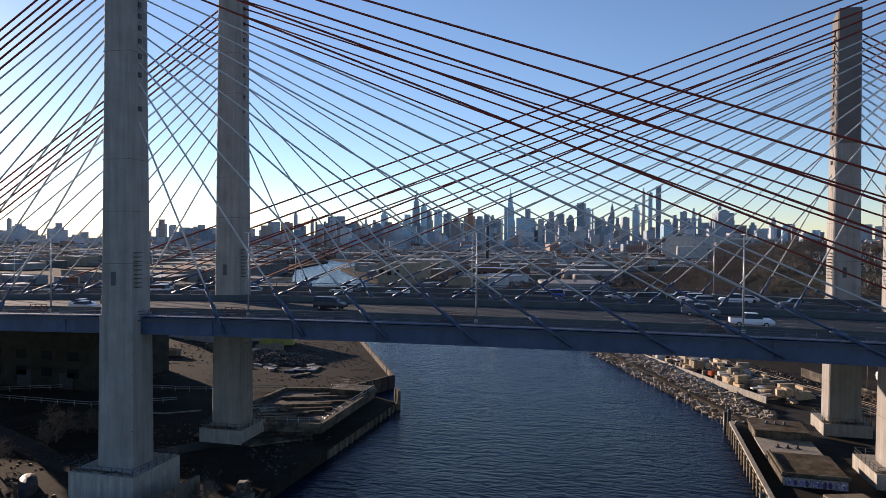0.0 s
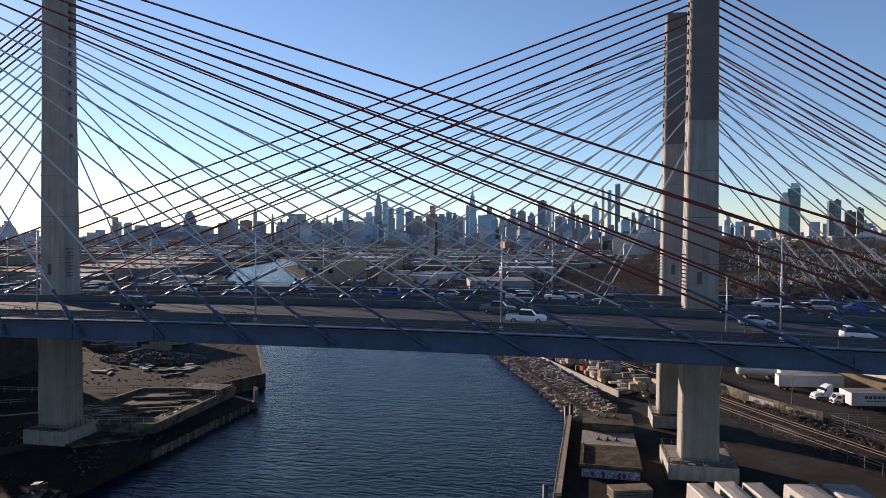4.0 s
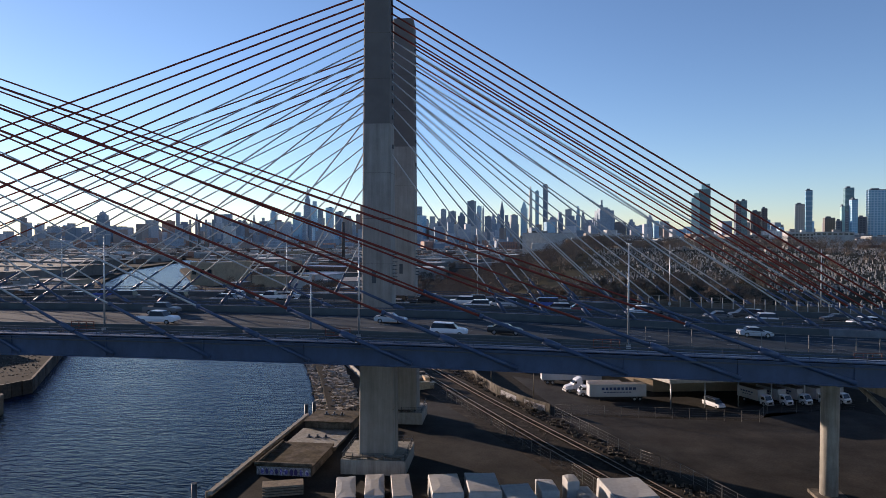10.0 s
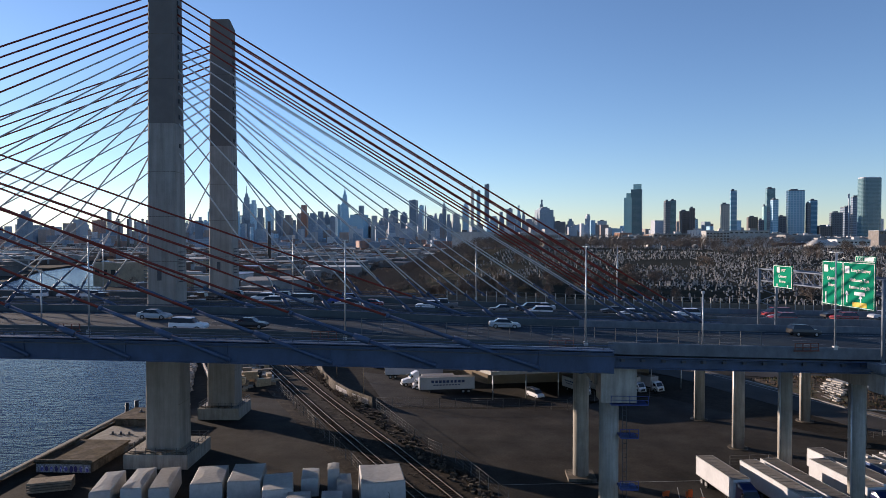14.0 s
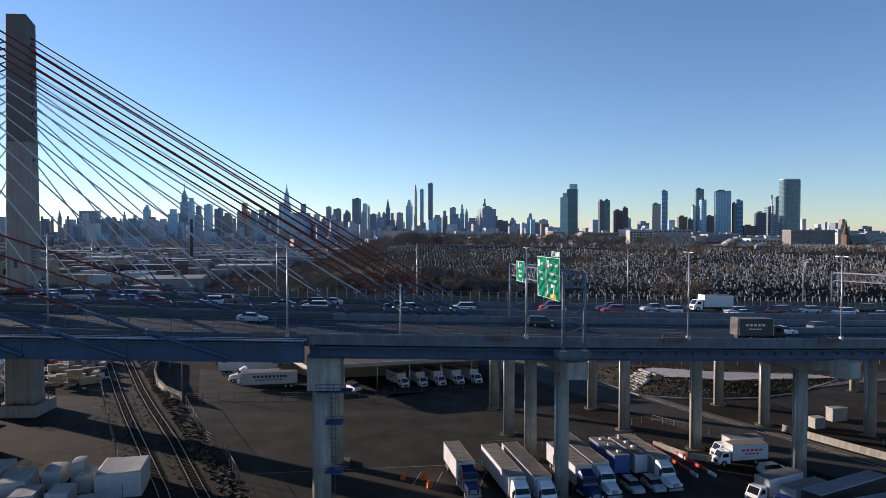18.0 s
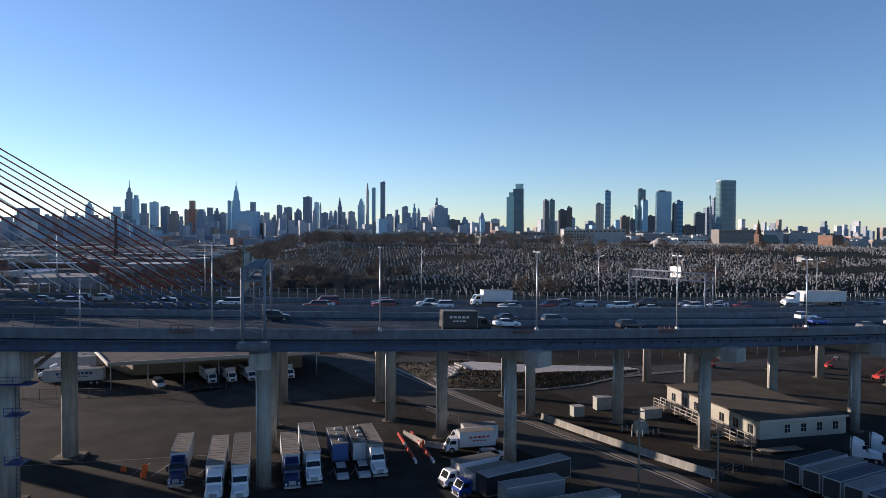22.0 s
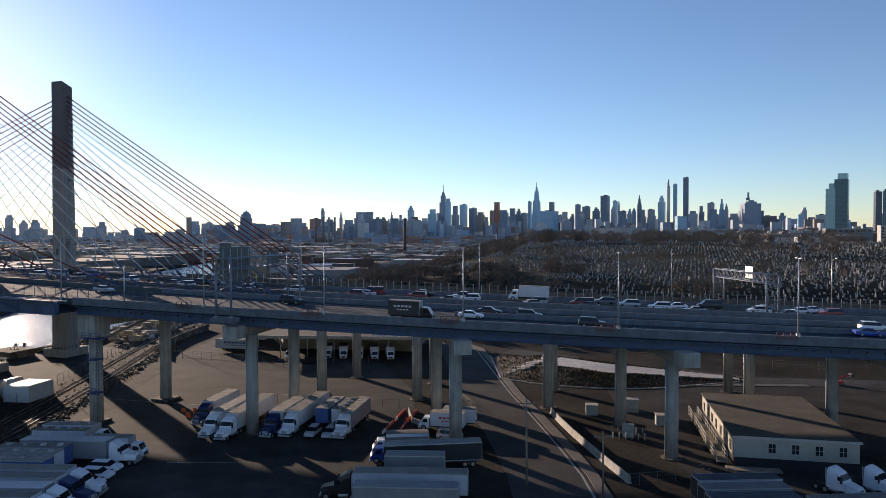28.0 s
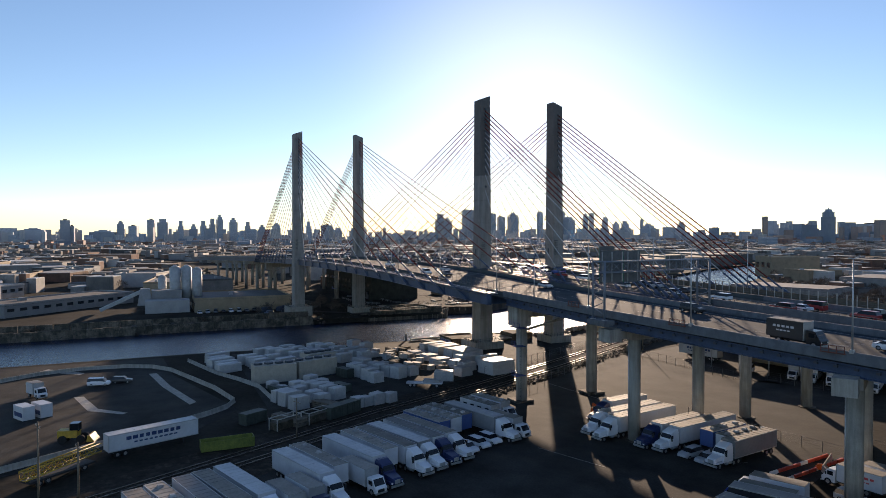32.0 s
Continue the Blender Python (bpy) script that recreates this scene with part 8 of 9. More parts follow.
for i in range(5):
    box_truck(pose(123.5 + i * 4.6, 67.6 + i * 1.1, 2.03, 0, 0, -62), "white box truck with dark lettering bars backed into the shed", PAINTS["white"], BOXWHITE, 6.4, DG, lettered=SIGNNAVY if i < 3 else None)
c = thing("gas_tank", "long white horizontal gas tank on saddles", "tank", pose(72, 98, 2, 0, 0, 8))
part("shell", MB().loft([[(x, r * math.cos(a), 2.3 + r * math.sin(a)) for a in [2 * math.pi * k / 16 for k in range(16)]] for x, r in ((-5.6, 0.3), (-5.2, 1.2), (-4.6, 1.55), (4.6, 1.55), (5.2, 1.2), (5.6, 0.3))], True), ROOFWHITE, c)
for s in (-3, 3):
    part("saddle", MB().box((s, 0, 0.5), (0.6, 2.4, 1.0)), OLDC, c)
for q in ((71.5, 62.0), (60.5, 84.0)):
    c = thing("utility_pole", "plain wooden utility pole by the railway", "pole", pose(q[0], q[1], 2), "yard poles")
    part("pole", MB().tube((0, 0, 0), (0, 0, 8.5), 0.16, 0.1, n=8), TIMBER, c)

# ---------------------------------------------------------------- office building of the east yard
CREAM = mat("cream_cladding", (0.36, 0.335, 0.28), 0.7, 0, 0.12, 3.0, 3.0, 0.05)
OFFROOF = mat("brown_flat_roof", (0.085, 0.073, 0.057), 0.9, 0, 0.3, 5.0, 2.0, 0.1)
o = thing("site_office", "long cream single-storey site office with a brown flat roof", "building", pose(232.0, 6.4, 2.0, 0, 0, 8.7))
part("wall", MB().box((9.05, 14.5, 3.3), (18.1, 29, 3.2)), CREAM, o)
part("skirt", MB().box((9.05, 14.5, 0.85), (17.8, 28.7, 1.7)), CHASSIS, o)
part("roof", MB().box((9.05, 14.5, 5.0), (18.6, 29.5, 0.25)), OFFROOF, o)
part("roof_edge", MB().box((9.05, -0.3, 4.96), (18.7, 0.12, 0.36)), FENCEP, o)
for i in range(4):
    w = part("window", MB().box((5.6 + i * 3.4, -0.02, 3.35), (1.0, 0.1, 1.4)), DARKGLASS, o)
    part("frame", MB().box((5.6 + i * 3.4, -0.06, 3.35), (0.06, 0.06, 1.4)).box((5.6 + i * 3.4, -0.06, 3.35), (1.0, 0.06, 0.06)), FENCEP, w)
for i in range(7):
    w = part("window", MB().box((-0.02, 2.5 + i * 4.0, 3.0), (0.1, 1.3, 1.6)), DARKGLASS, o)
    part("frame", MB().box((-0.06, 2.5 + i * 4.0, 3.0), (0.06, 0.06, 1.6)), FENCEP, w)
part("ramp", MB().box((-1.6, 15, 0.75), (1.8, 30, 0.16)), TIMBER, o)
mb = MB()
for i in range(16):
    for s in (-2.4, -0.8):
        mb.box((s, 1 + i * 1.95, 1.2), (0.1, 0.1, 1.9))
for s in (-2.4, -0.8):
    for z in (1.4, 2.1):
        mb.box((s, 15.6, z), (0.08, 29.4, 0.1))
part("ramp_rail", mb, FENCEP, o)
mb = MB().box((2.5, -2.0, 0.5), (8, 2.0, 0.15))
part("front_step", mb, TIMBER, o)
TR = mat("transformer_grey", (0.30, 0.31, 0.28), 0.6, 0, 0.15, 1.0, 4.0, 0.05)
for x, y, w, h in ((213.4, 35.5, 3.6, 2.6), (206.4, 30.5, 2.4, 2.0), (221, 27.8, 4.0, 1.9)):
    c = thing("equipment_cabinet", "grey metal equipment cabinet on the yard", "cabinet", pose(x, y, 2.02, 0, 0, 12), "equipment cabinets")
    part("body", MB().box((0, 0, h / 2), (w, 1.8, h)), TR, c)
    part("lid", MB().box((0, 0, h + 0.06), (w + 0.15, 2.0, 0.12)), FENCEP, c)
c = thing("transformer", "grey transformer within pale bollards", "transformer", pose(214.8, 17.5, 2.02, 0, 0, 10))
part("body", MB().box((0, 0, 1.1), (2.0, 1.5, 2.2)), TR, c)
for i in range(6):
    part("bollard", MB().tube((-2.8 + i * 1.1, -1.8, 0), (-2.8 + i * 1.1, -1.8, 1.2), 0.12, n=8), FENCEP, c)
    part("bollard", MB().tube((-2.8 + i * 1.1, 1.8, 0), (-2.8 + i * 1.1, 1.8, 1.2), 0.12, n=8), FENCEP, c)
RED = mat("red_machine_paint", (0.5, 0.03, 0.02), 0.4)
for x, y, s in ((258.6, 77.5, 0.75), (294.6, 58.3, 1.0), (291.4, 74.1, 0.8)):
    c = thing("boom_lift", "red boom lift parked under the far viaduct", "machine", pose(x, y, 2.05, 0, 0, 20) @ Matrix.Diagonal((s, s, s, 1)), "boom lifts")
    part("base", MB().box((0, 0, 0.9), (3.0, 2.0, 0.8)), RED, c)
    part("boom", MB().tube((-1.2, 0, 1.6), (4.2, 0, 3.2), 0.22, n=6), RED, c)
    part("basket", MB().box((4.6, 0, 3.2), (0.8, 1.6, 1.0)), STEELD, c)
    for a in (-1.1, 1.1):
        for b in (-1, 1):
            wheel(c, a, b, True)

# utility poles with wires
for x, y, h in ((202.9, -12.4, 13.0), (214.1, -13.5, 9.5), (136.0, -100.4, 11), (138.2, -95.1, 8), (122.3, -60.5, 7.5)):
    c = thing("utility_pole", "weathered wooden utility pole with a crossarm", "pole", pose(x, y, 2, 0, 0, 20), "utility poles")
    part("pole", MB().tube((0, 0, 0), (0, 0, h), 0.17, 0.11, n=8), TIMBER, c)
    part("crossarm", MB().box((0, 0, h - 0.8), (2.6, 0.12, 0.14)), TIMBER, c)
    for s in (-1.1, 1.1):
        part("insulator", MB().tube((s, 0, h - 0.72), (s, 0, h - 0.5), 0.05, n=6), GALV, c)
REDB = mat("red_plastic_barrier", (0.55, 0.06, 0.03), 0.5, 0, 0.2, 1.0, 4.0, 0.05)
for p, q in (((171.8, 3.7), (169.2, 20.2)), ((174.7, 3.7), (171.7, 20.6))):
    va, vb = Vector((*p, 0)), Vector((*q, 0))
    for k in range(8):
        c = va.lerp(vb, (k + 0.5) / 8)
        mbx = MB().side([(-1.0, 0), (1.0, 0), (1.0, 0.2), (0.94, 0.5), (-0.94, 0.5), (-1.0, 0.2)], -0.15, 0.15)
        solo("plastic_barrier", mbx, REDB if k % 4 else SIGNWHITE, "red plastic road barrier on the yard asphalt" if k % 4 else "white plastic road barrier on the yard asphalt", "barrier", "plastic barriers", m=pose(c.x, c.y, 2.03, 0, 0, math.degrees(math.atan2(vb.y - va.y, vb.x - va.x))))
ORANGE = mat("orange_mesh", (0.75, 0.13, 0.02), 0.6)
for x, y, rz, hh in ((125.9, 3.4, 10, 0.9), (129.2, 3.2, 14, 1.25), (130.0, 0.2, 20, 1.2), (173.4, 12.6, 62, 1.1)):
    mb = MB().side([(-0.42, 0.2), (0.36, 0.1), (0.46, hh), (-0.3, hh)], -0.06, 0.06)
    mb.box((-0.35, 0.25, hh * 0.35), (0.08, 0.5, hh * 0.7)).box((0.35, 0.25, hh * 0.35), (0.08, 0.5, hh * 0.7))
    solo("warning_board", mb, ORANGE, "bright orange warning board propped on the asphalt", "board", "warning boards", m=pose(x, y, 2.03, 0, 0, rz))
mbp = MB()
for i in range(12):
    mbp.box((128 + i * 3.4, 4.5 - 0.2 * i, 2.034), (0.12, 6.0, 0.006), -12)
mbp.box((120, 9.0, 2.034), (36, 0.14, 0.006), 6)
mbp.box((152, -20, 2.034), (14, 0.14, 0.006), 20)
solo("parking_lines", mbp, PAINTW, "worn white parking lines on the yard", "marking", kind="structure")

# ---------------------------------------------------------------- storage yard of wrapped units
WRAP = mat("white_wrapped_unit", (0.42, 0.415, 0.405), 0.5, 0, 0.10, 1.0, 2.0, 0.25, 0.12)
TANU = mat("tan_unit_casing", (0.40, 0.36, 0.30), 0.6, 0, 0.12, 1.0, 3.0, 0.05)
rng = random.Random(101)


def unit(x, y, w, d, h, rz):
    mb = MB()
    hw, hd = w * 0.49, d * 0.49
    def ring(k, zs):
        return [(-hw * k, -hd * k, zs[0]), (0, -hd * k, zs[1]), (hw * k, -hd * k, zs[2]), (hw * k, 0, zs[3]), (hw * k, hd * k, zs[4]), (0, hd * k, zs[5]), (-hw * k, hd * k, zs[6]), (-hw * k, 0, zs[7])]
    top = [h + rng.uniform(-0.09, 0.09) for _ in range(8)]
    mb.loft([ring(1.02, [0.0] * 8), ring(1.0, [h * 0.3] * 8), ring(0.985, [q - 0.12 for q in top]), ring(0.94, top), ring(0.4, [h + rng.uniform(-0.02, 0.16)] * 8)])
    return solo("wrapped_unit", mb, WRAP, "boxy unit wrapped in white sheeting", "crate", "wrapped units", m=pose(x, y, 2.02, 0, 0, rz))


for x, y, w, d, h in ((44.5, -1, 2.9, 9, 2.6), (48.4, 0.5, 2.9, 9, 2.6), (52.3, 0.6, 2.9, 9, 2.7), (58.6, 1.6, 4.6, 8, 2.9), (63.9, 2.6, 4.8, 8, 3.0), (69.3, 0.0, 4.4, 7, 2.6), (73.2, 3.5, 2.6, 5, 2.6), (76.6, 4.0, 1.8, 3, 3.6), (78.6, 2.0, 2.2, 5, 2.4), (84.2, 1.5, 6.4, 8, 3.6), (51.0, -9, 4.0, 5, 1.4), (59.0, -8.0, 4.2, 4.5, 1.6), (67.0, -8.0, 4.2, 5, 1.8), (73.6, -5.0, 3.4, 5, 2.2), (78.2, -4.6, 3.0, 4.5, 2.3), (84.0, -8.5, 3.4, 4, 2.4)):
    unit(x, y, w, d, h, 14 + rng.uniform(-3, 3))
# (from, to, how many, width, length, height): rows of wrapped units on the storage ground
for x0, y0, x1, y1, n, w, d, h in (
        (37.5, -67.5, 53.5, -66.0, 5, 2.7, 7.0, 2.7), (43.0, -59.0, 56.0, -56.5, 4, 2.7, 6.0, 2.6), (46.0, -52.5, 52.0, -50.0, 2, 2.7, 5.5, 2.5),
        (33.0, -53.0, 44.5, -42.0, 5, 2.8, 6.0, 2.6), (29.5, -45.0, 42.5, -36.0, 5, 2.8, 5.0, 2.4), (43.5, -36.5, 52.0, -33.0, 3, 2.8, 4.5, 2.7), (26.0, -36.0, 40.5, -28.0, 4, 3.2, 5.5, 2.2),
        (36.0, -24.0, 48.0, -22.5, 3, 3.0, 3.6, 1.6), (26.0, -22.0, 33.0, -20.0, 2, 3.0, 4.0, 2.0), (44.0, -29.5, 52.0, -27.0, 3, 2.6, 3.6, 2.6),
        (63.0, -31.5, 80.0, -25.0, 6, 3.0, 3.4, 2.9), (70.0, -35.0, 82.5, -32.0, 4, 3.0, 3.4, 2.9), (68.0, -25.5, 78.0, -21.5, 3, 2.6, 3.0, 2.2),
        (78.0, -48.0, 88.0, -46.5, 3, 3.2, 2.6, 2.2), (84.0, -52.5, 95.5, -45.5, 5, 2.7, 3.6, 2.6), (92.5, -58.0, 101.0, -55.5, 3, 2.8, 4.4, 2.9), (91.0, -53.5, 99.5, -50.0, 3, 2.7, 3.2, 2.6), (79.0, -58.0, 84.0, -56.8, 2, 2.6, 2.4, 1.8),
        (105.2, -44.0, 103.2, -36.2, 4, 2.4, 2.8, 2.3)):
    for i in range(n):
        t = i / (n - 1)
        x, y = x0 + (x1 - x0) * t + rng.uniform(-0.25, 0.25), y0 + (y1 - y0) * t + rng.uniform(-0.5, 0.5)
        unit(x, y, w * rng.uniform(0.9, 1.06), d * rng.uniform(0.85, 1.1), h * rng.uniform(0.86, 1.08), 24 + rng.uniform(-6, 6))
# timber packs and low goods between the rows
for i in range(44):
    x, y = 40 + 34 * rng.random(), -21 + 15 * rng.random()
    c = thing("goods_pallet", "low pallet of dark timber and boxed goods", "pallet", pose(x, y, 2.02, 0, 0, 24 + rng.uniform(-20, 20)), "goods pallets")
    w, d, h = rng.uniform(1.6, 3.6), rng.uniform(1.2, 2.2), rng.uniform(0.5, 1.5)
    part("base", MB().box((0, 0, 0.08), (w + 0.1, d + 0.1, 0.16)), TIMBER, c)
    part("load", MB().box((0, 0, 0.16 + h / 2), (w, d, h), 0, 0.97), (TIMBER, LUMBER[1], WRAP, TANU, MOSS)[rng.randrange(5)], c)
DRAB = mat("drab_green_container", (0.05, 0.062, 0.05), 0.6, 0, 0.3, 1.5, 3.0, 0.1, 0.3)
for x, y, ln, rz, h in ((73.5, -38.2, 4.6, 24, 2.3), (108.6, -66.6, 5.2, -58, 2.2), (110.0, -48.6, 9.0, -58, 2.4), (88.0, -43.0, 5.0, 24, 1.6), (84.5, -57.5, 5.5, 24, 1.5)):
    c = thing("steel_container", "drab dark green steel container on the storage ground", "container", pose(x, y, 2.02, 0, 0, rz), "steel containers")
    part("body", MB().box((0, 0, h / 2 + 0.12), (ln, 2.4, h)), DRAB, c)
    part("skid", MB().box((0, 0, 0.06), (ln - 0.2, 2.0, 0.12)), STEELD, c)
    for k in range(int(ln / 0.75)):
        for q in (-1, 1):
            part("rib", MB().box((-ln / 2 + 0.4 + 0.75 * k, q * 1.22, h / 2 + 0.12), (0.2, 0.05, h - 0.3)), DRAB, c)
for x, y, rz in ((114.6, -61.2, -58), (112.4, -54.6, -58)):
    c = thing("frame_rack", "open white steel frame rack loaded with dark goods", "rack", pose(x, y, 2.02, 0, 0, rz), "frame racks")
    part("load", MB().box((0, 0, 0.85), (6.0, 2.0, 1.5)), MOSS, c)
    for a in (-3.1, 3.1):
        for b in (-1.15, 1.15):
            part("post", MB().box((a, b, 1.15), (0.14, 0.14, 2.3)), FENCEP, c)
    for b in (-1.15, 1.15):
        part("rail", MB().box((0, b, 2.3), (6.34, 0.14, 0.14)), FENCEP, c)
    for a in (-3.1, 0.0, 3.1):
        part("crossbar", MB().box((a, 0, 2.3), (0.12, 2.16, 0.12)), FENCEP, c)
c = thing("flat_wagon", "low white flat wagon standing beside the railway", "trailer", pose(92.5, -23.0, 2.02, 0, 0, 60))
part("bed", MB().box((0, 0, 1.0), (9.0, 2.3, 0.25)), BOXWHITE, c)
part("load", MB().box((1.8, 0, 1.5), (4.0, 2.0, 0.75)), WRAP, c)
for a in (-3.4, -2.4, 3.2):
    for b in (-0.95, 0.95):
        part("wheel", BIG_TYRE, None, c).location = (a, b, 0.5)
unit(87.6, -15.6, 3.0, 5.0, 2.5, -28)
for p, q in zip(((33.4, -75.3), (45.0, -72.2), (57.0, -68.8), (67.0, -64.5), (77.5, -60.9)), ((45.0, -72.2), (57.0, -68.8), (67.0, -64.5), (77.5, -60.9), (91.0, -60.0))):
    jersey(p, q, "grey concrete barrier along the storage ground", 0.95)
for x, y, w, rz in ((71.0, -56.3, 10.6, 92), (68.0, -45.3, 11.5, 108), (58.5, -42.0, 8.5, 108)):
    c = thing("cooling_unit", "large tan cooling unit with roof fans", "machine", pose(x, y, 2.02, 0, 0, rz), "cooling units")
    part("casing", MB().box((0, 0, 2.4), (w, 5.2, 4.4)), TANU, c)
    part("skid", MB().box((0, 0, 0.1), (w + 0.3, 5.4, 0.2)), STEELD, c)
    for i in range(4):
        part("fan_ring", MB().tube((-w / 2 + (i + 0.5) * w / 4, 0, 4.6), (-w / 2 + (i + 0.5) * w / 4, 0, 5.1), 1.1, n=14), STEELD, c)
for x, y, w, rz, m_ in ((34, 2, 6, 20, TIMBER), (104, -50, 8, 30, TIMBER), (112, -60, 8, 30, TIMBER)):
    c = thing("pallet_stack", "stack of brown timber pallets and beams", "pallets", pose(x, y, 2.02, 0, 0, rz), "pallet stacks")
    for k in range(4):
        part("layer", MB().box((0, 0, 0.2 + k * 0.4), (w, 2.6, 0.28)), m_, c)

# ---------------------------------------------------------------- southern lot and the far bank
car("van", "white", "white van parked on the southern lot", pose(58.7, -97.4, 2.03, 0, 0, 80), "cars on the southern lot")
car("suv", "black", "black utility car parked on the southern lot", pose(57.5, -92.2, 2.03, 0, 0, 80), "cars on the southern lot")
box_truck(pose(67.5, -109.4, 2.03, 0, 0, 30), "small white box van on the southern lot", PAINTS["white"], BOXWHITE, 3.6, "vans on the southern lot")
for x, y in ((87.0, -109.4), (85.8, -106.4)):
    c = thing("storage_box", "small white storage box with blue markings", "container", pose(x, y, 2.03, 0, 0, 30), "storage boxes")
    part("body", MB().box((0, 0, 1.5), (4.6, 2.3, 2.8)), BOXWHITE, c)
    part("marking_band", MB().box((0, -1.16, 1.2), (3.6, 0.02, 0.9)), SIGNNAVY, c)
    part("skid", MB().box((0, 0, 0.08), (4.7, 2.2, 0.16)), CHASSIS, c)
YEL = mat("yellow_machine_paint", (0.45, 0.27, 0.03), 0.5, 0, 0.3, 0.8, 4.0, 0.1)
c = thing("wheel_loader", "dirty yellow wheel loader on the lot", "machine", pose(108.6, -98.4, 2.03, 0, 0, 75))
part("body", MB().box((-0.8, 0, 1.7), (3.4, 2.0, 1.3)), YEL, c)
part("cabin", MB().box((0.3, 0, 2.9), (1.5, 1.6, 1.4)), GLASS, c)
part("bucket", MB().side([(2.6, 0.3), (4.0, 0.3), (3.2, 1.5), (2.8, 1.5)], -1.4, 1.4), YEL, c)
for a in (-1.6, 1.5):
    for b in (-1, 1):
        w = part("wheel", MB().tube((0, -0.3, 0), (0, 0.3, 0), 0.75, n=16), TYRE, c)
        w.location = (a, b, 0.75)
trailer(pose(115.2, -77.9, 2.03, 0, 0, 111.5), "white box trailer with dark lettering bars by the barrier", BOXWHITE, 15.6, lettered=SIGNNAVY, roof=TRWHITE)
c = thing("crane_boom", "yellow lattice crane boom lying on a trailer", "crane", pose(128.0, -98.6, 2.03, 0, 0, 132))
part("lattice_boom", lattice(MB(), (-6, 0, 2.0), (7, 0, 2.8), 1.3, 1.3, 9), YEL, c)
part("bed", MB().box((0, 0, 0.9), (11, 2.2, 0.3)), CHASSIS, c)
for a in (-4, -2.6, 3.6):
    for b in (-0.9, 0.9):
        wheel(c, a, b, True)
c = thing("skip_container", "dull green open skip by the railway", "container", pose(123.4, -73.0, 2.03, 0, 0, 92), "skip containers")
for s in (-1, 1):
    part("side", MB().box((0, s * 1.2, 1.0), (9, 0.1, 1.6)), BINGREEN, c)
    part("end", MB().box((s * 4.5, 0, 1.0), (0.1, 2.4, 1.6)), BINGREEN, c)
part("floor", MB().box((0, 0, 0.2), (9, 2.4, 0.2)), BINGREEN, c)
for pts in (((48, -84), (66, -81), (86, -76), (88, -77.5), (66, -83), (48, -86)), ((70, -100), (84, -96), (90, -90), (91, -91), (85, -98), (70, -102)), ((30, -112), (40, -102), (42, -103), (33, -114))):
    solo("salt_streak", MB().prism(pts, 2.022, 2.028), PIERC, "pale dusty streak across the lot", "stain", kind="structure")

# concrete plant and buildings on the far bank
PLANT = mat("plant_grey_steel", (0.42, 0.43, 0.43), 0.6, 0.1, 0.2, 2.0, 3.0, 0.05)
c = thing("concrete_plant", "grey concrete batching plant with tall silos", "plant", pose(-122, -80, 2))
for x, y, r, h in ((0, 6, 2.6, 21), (-1, 11.5, 2.6, 21), (2, 16.5, 2.4, 20), (-5, 0, 2.0, 16)):
    part("silo", MB().tube((x, y, 3), (x, y, h), r, n=18), PLANT, c, "tall pale silo")
    part("silo_top", MB().tube((x, y, h), (x, y, h + 1.2), r, 0.6, n=18), PLANT, c)
part("batch_house", MB().box((2, 2, 5), (9, 14, 10)), METALW, c)
part("hopper", MB().box((4, -8, 7), (8, 7, 8), 0, 0.6), METALW, c)
part("conveyor", MB().box((0, 0, 0), (22, 1.8, 1.6)), PLANT, c).matrix_basis = pose(6, -18, 6, 0, -24, 100)
part("shed", MB().box((14, 2, 3), (10, 20, 6)), METALW, c)
rng = random.Random(131)
warehouse(-120, -43, 44, 46, 6.2, 0, STUCCO, ROOFGREY, rng, "broad tan warehouse with a pale roof on the far bank")
warehouse(-146, -129, 76, 24, 5.5, 137, METALW, ROOFTAR, rng, "long low grey shed on the far bank")
warehouse(-240, -60, 60, 40, 8, 8, WALLMIX, ROOFGREY, rng, "grey warehouse beside the viaduct")
warehouse(-215, -190, 70, 36, 7, 150, METALW, ROOFWHITE, rng, "long pale shed on the far bank")
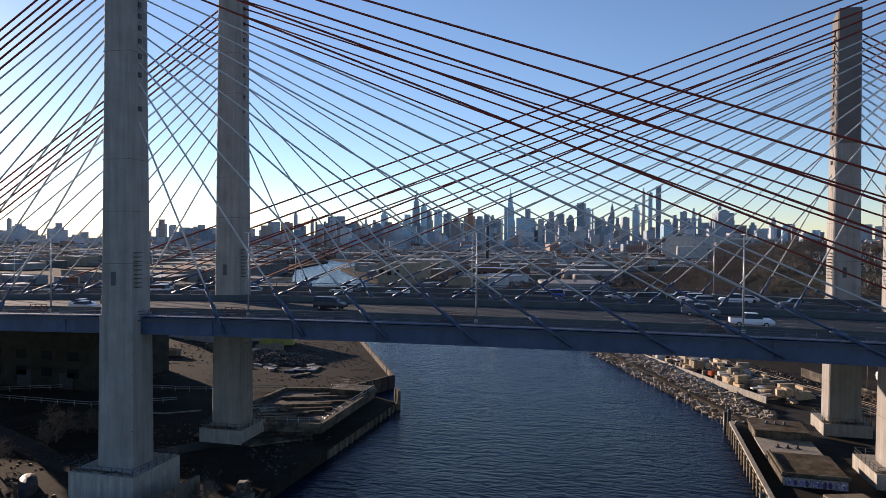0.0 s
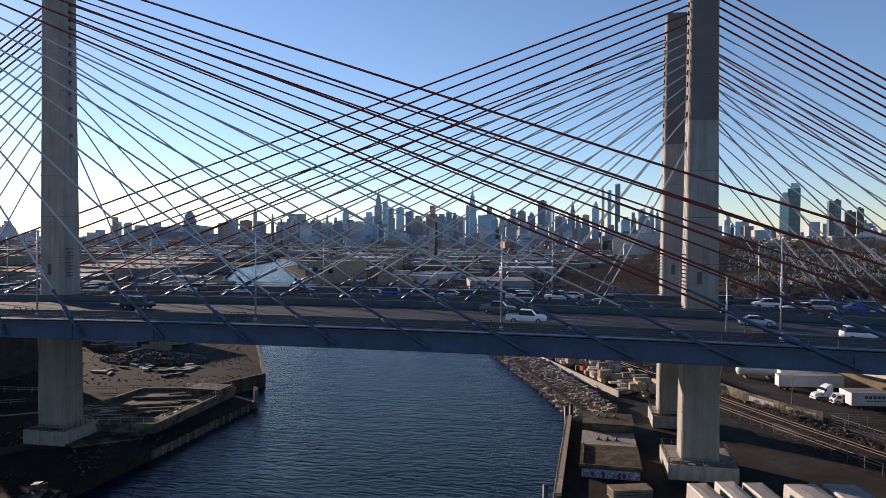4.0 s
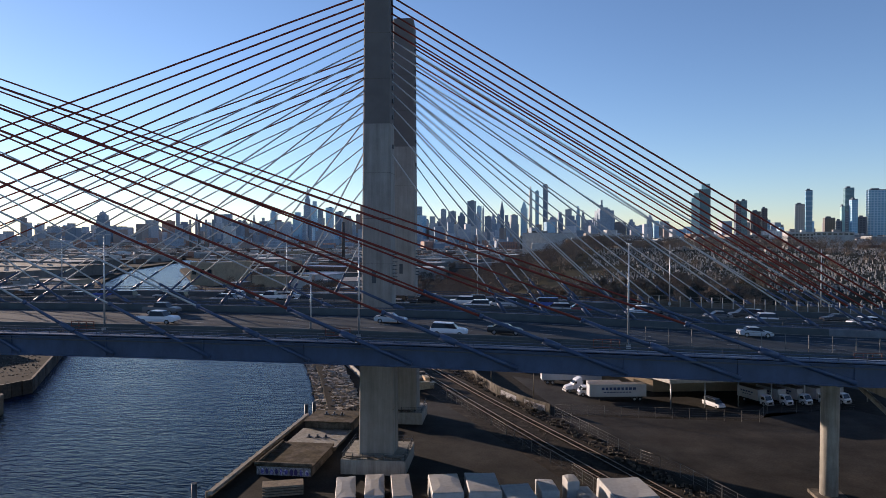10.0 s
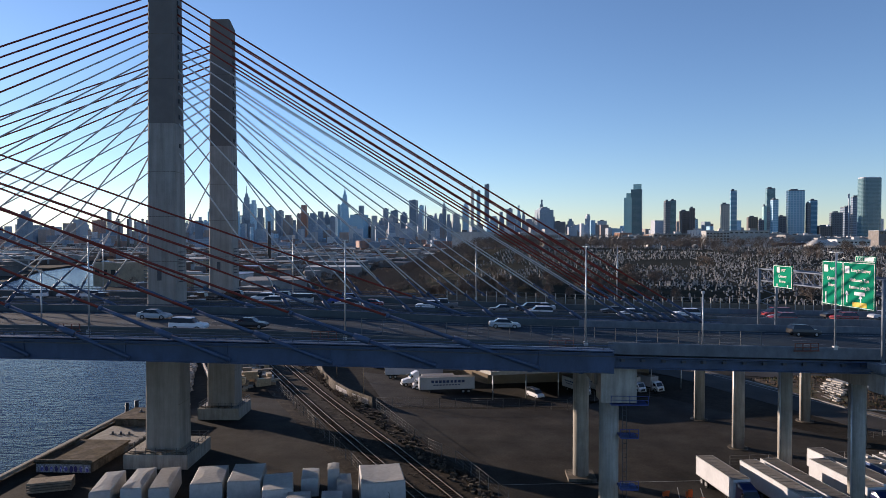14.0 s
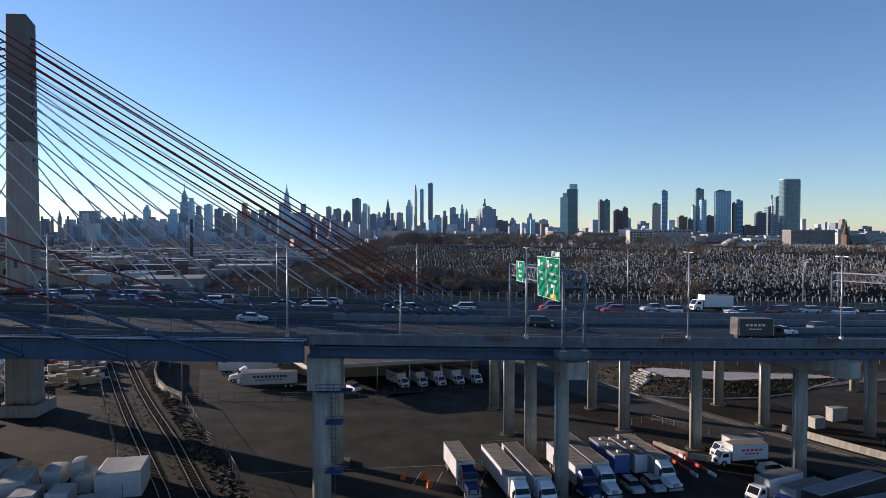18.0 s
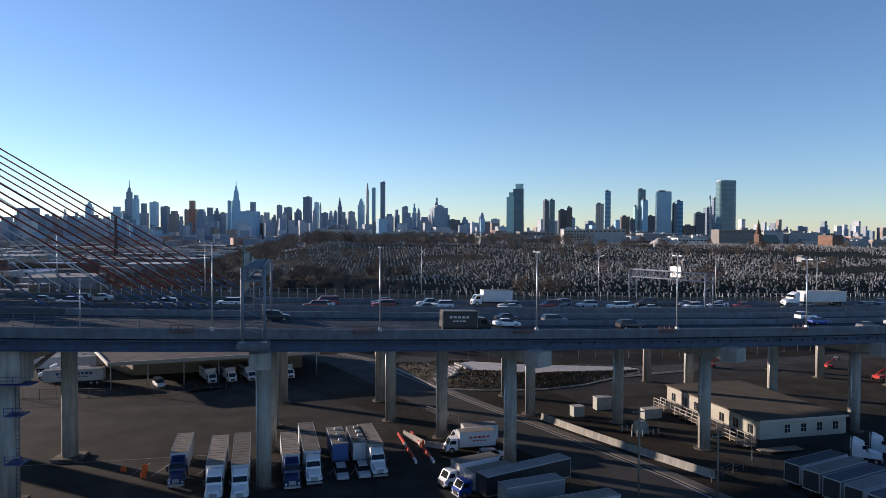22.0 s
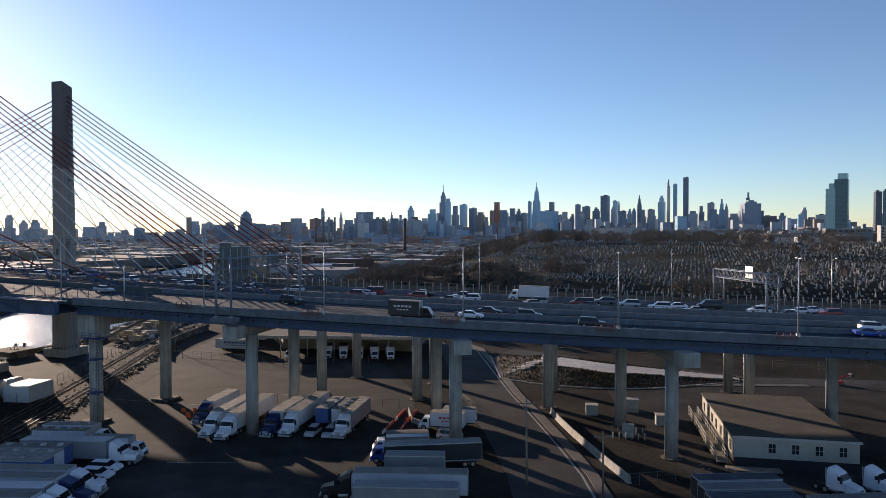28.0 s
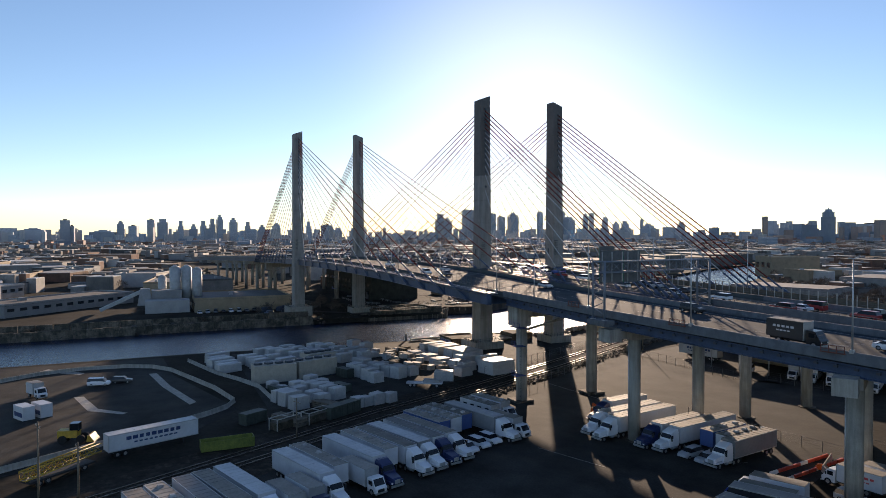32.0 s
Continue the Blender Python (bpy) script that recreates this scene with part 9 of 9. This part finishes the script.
warehouse(-130, -210, 60, 30, 6, 130, BRICK, ROOFGREY, rng, "old brick shed on the far bank")
warehouse(-150, 120, 46, 22, 9, -20, WALLMIX, ROOFTAR, rng, "dark shed on the far bank")
bh = thing("bulkhead_wall", "stained grey concrete bulkhead wall along the creek", "wall")
for i in range(20):
    y = -138 + i * 5.9
    xa, xb = left_bank(y) + 0.9, left_bank(y + 5.9) + 0.9
    part("panel", MB().box(((xa + xb) / 2, y + 2.95, 0.7), (0.6, 5.8, 5.6 + 0.5 * (i % 3 == 0)), math.degrees(math.atan2(5.9, xb - xa)) - 90), OLDC, bh)
    part("panel", MB().box(((xa + xb) / 2 - 9, y + 2.95, 3.4), (0.5, 5.7, 3.2), math.degrees(math.atan2(5.9, xb - xa)) - 90), OLDC, bh)
for i in range(8):
    car(("sedan", "suv", "van")[i % 3], ("white", "silver", "grey", "black")[i % 4], "car parked before the far bank warehouse", pose(-93.5, -64 + i * 3.6, 2.03, 0, 0, rng.uniform(-6, 6)), "cars on the far bank")
mb = MB()
for _ in range(420):
    y = rng.uniform(-190, -14)
    t = rng.random()
    rock(mb, left_bank(y) + 0.6 - 4 * t, y, 0.0 + 2.6 * t, rng.uniform(0.8, 2.2), rng)
solo("bank_rubble", mb, SCRAP, "dark rubble along the far bank", "rocks", kind="stuff")
for i in range(16):
    y = rng.uniform(-200, -20)
    plant(left_bank(y) - rng.uniform(3, 10), y, 1.9, rng.uniform(0.3, 0.6), rng.randrange(6), rng.uniform(0, 360), "small bare shrub on the creek bank", "bank shrubs")
for i in range(12):
    x, y = rng.uniform(-100, -78), rng.uniform(-40, 8)
    plant(x, y, 1.9, rng.uniform(0.35, 0.7), rng.randrange(6), rng.uniform(0, 360), "small bare shrub under the bridge", "bank shrubs")
for p, q in zip(WALL[1:], WALL[2:]):
    for k in range(2):
        t = rng.random()
        plant(p[0] + (q[0] - p[0]) * t - 1.5, p[1] + (q[1] - p[1]) * t - 0.5, 2.0, rng.uniform(0.22, 0.4), rng.randrange(6), rng.uniform(0, 360), "dry brush along the yard wall", "wall brush")
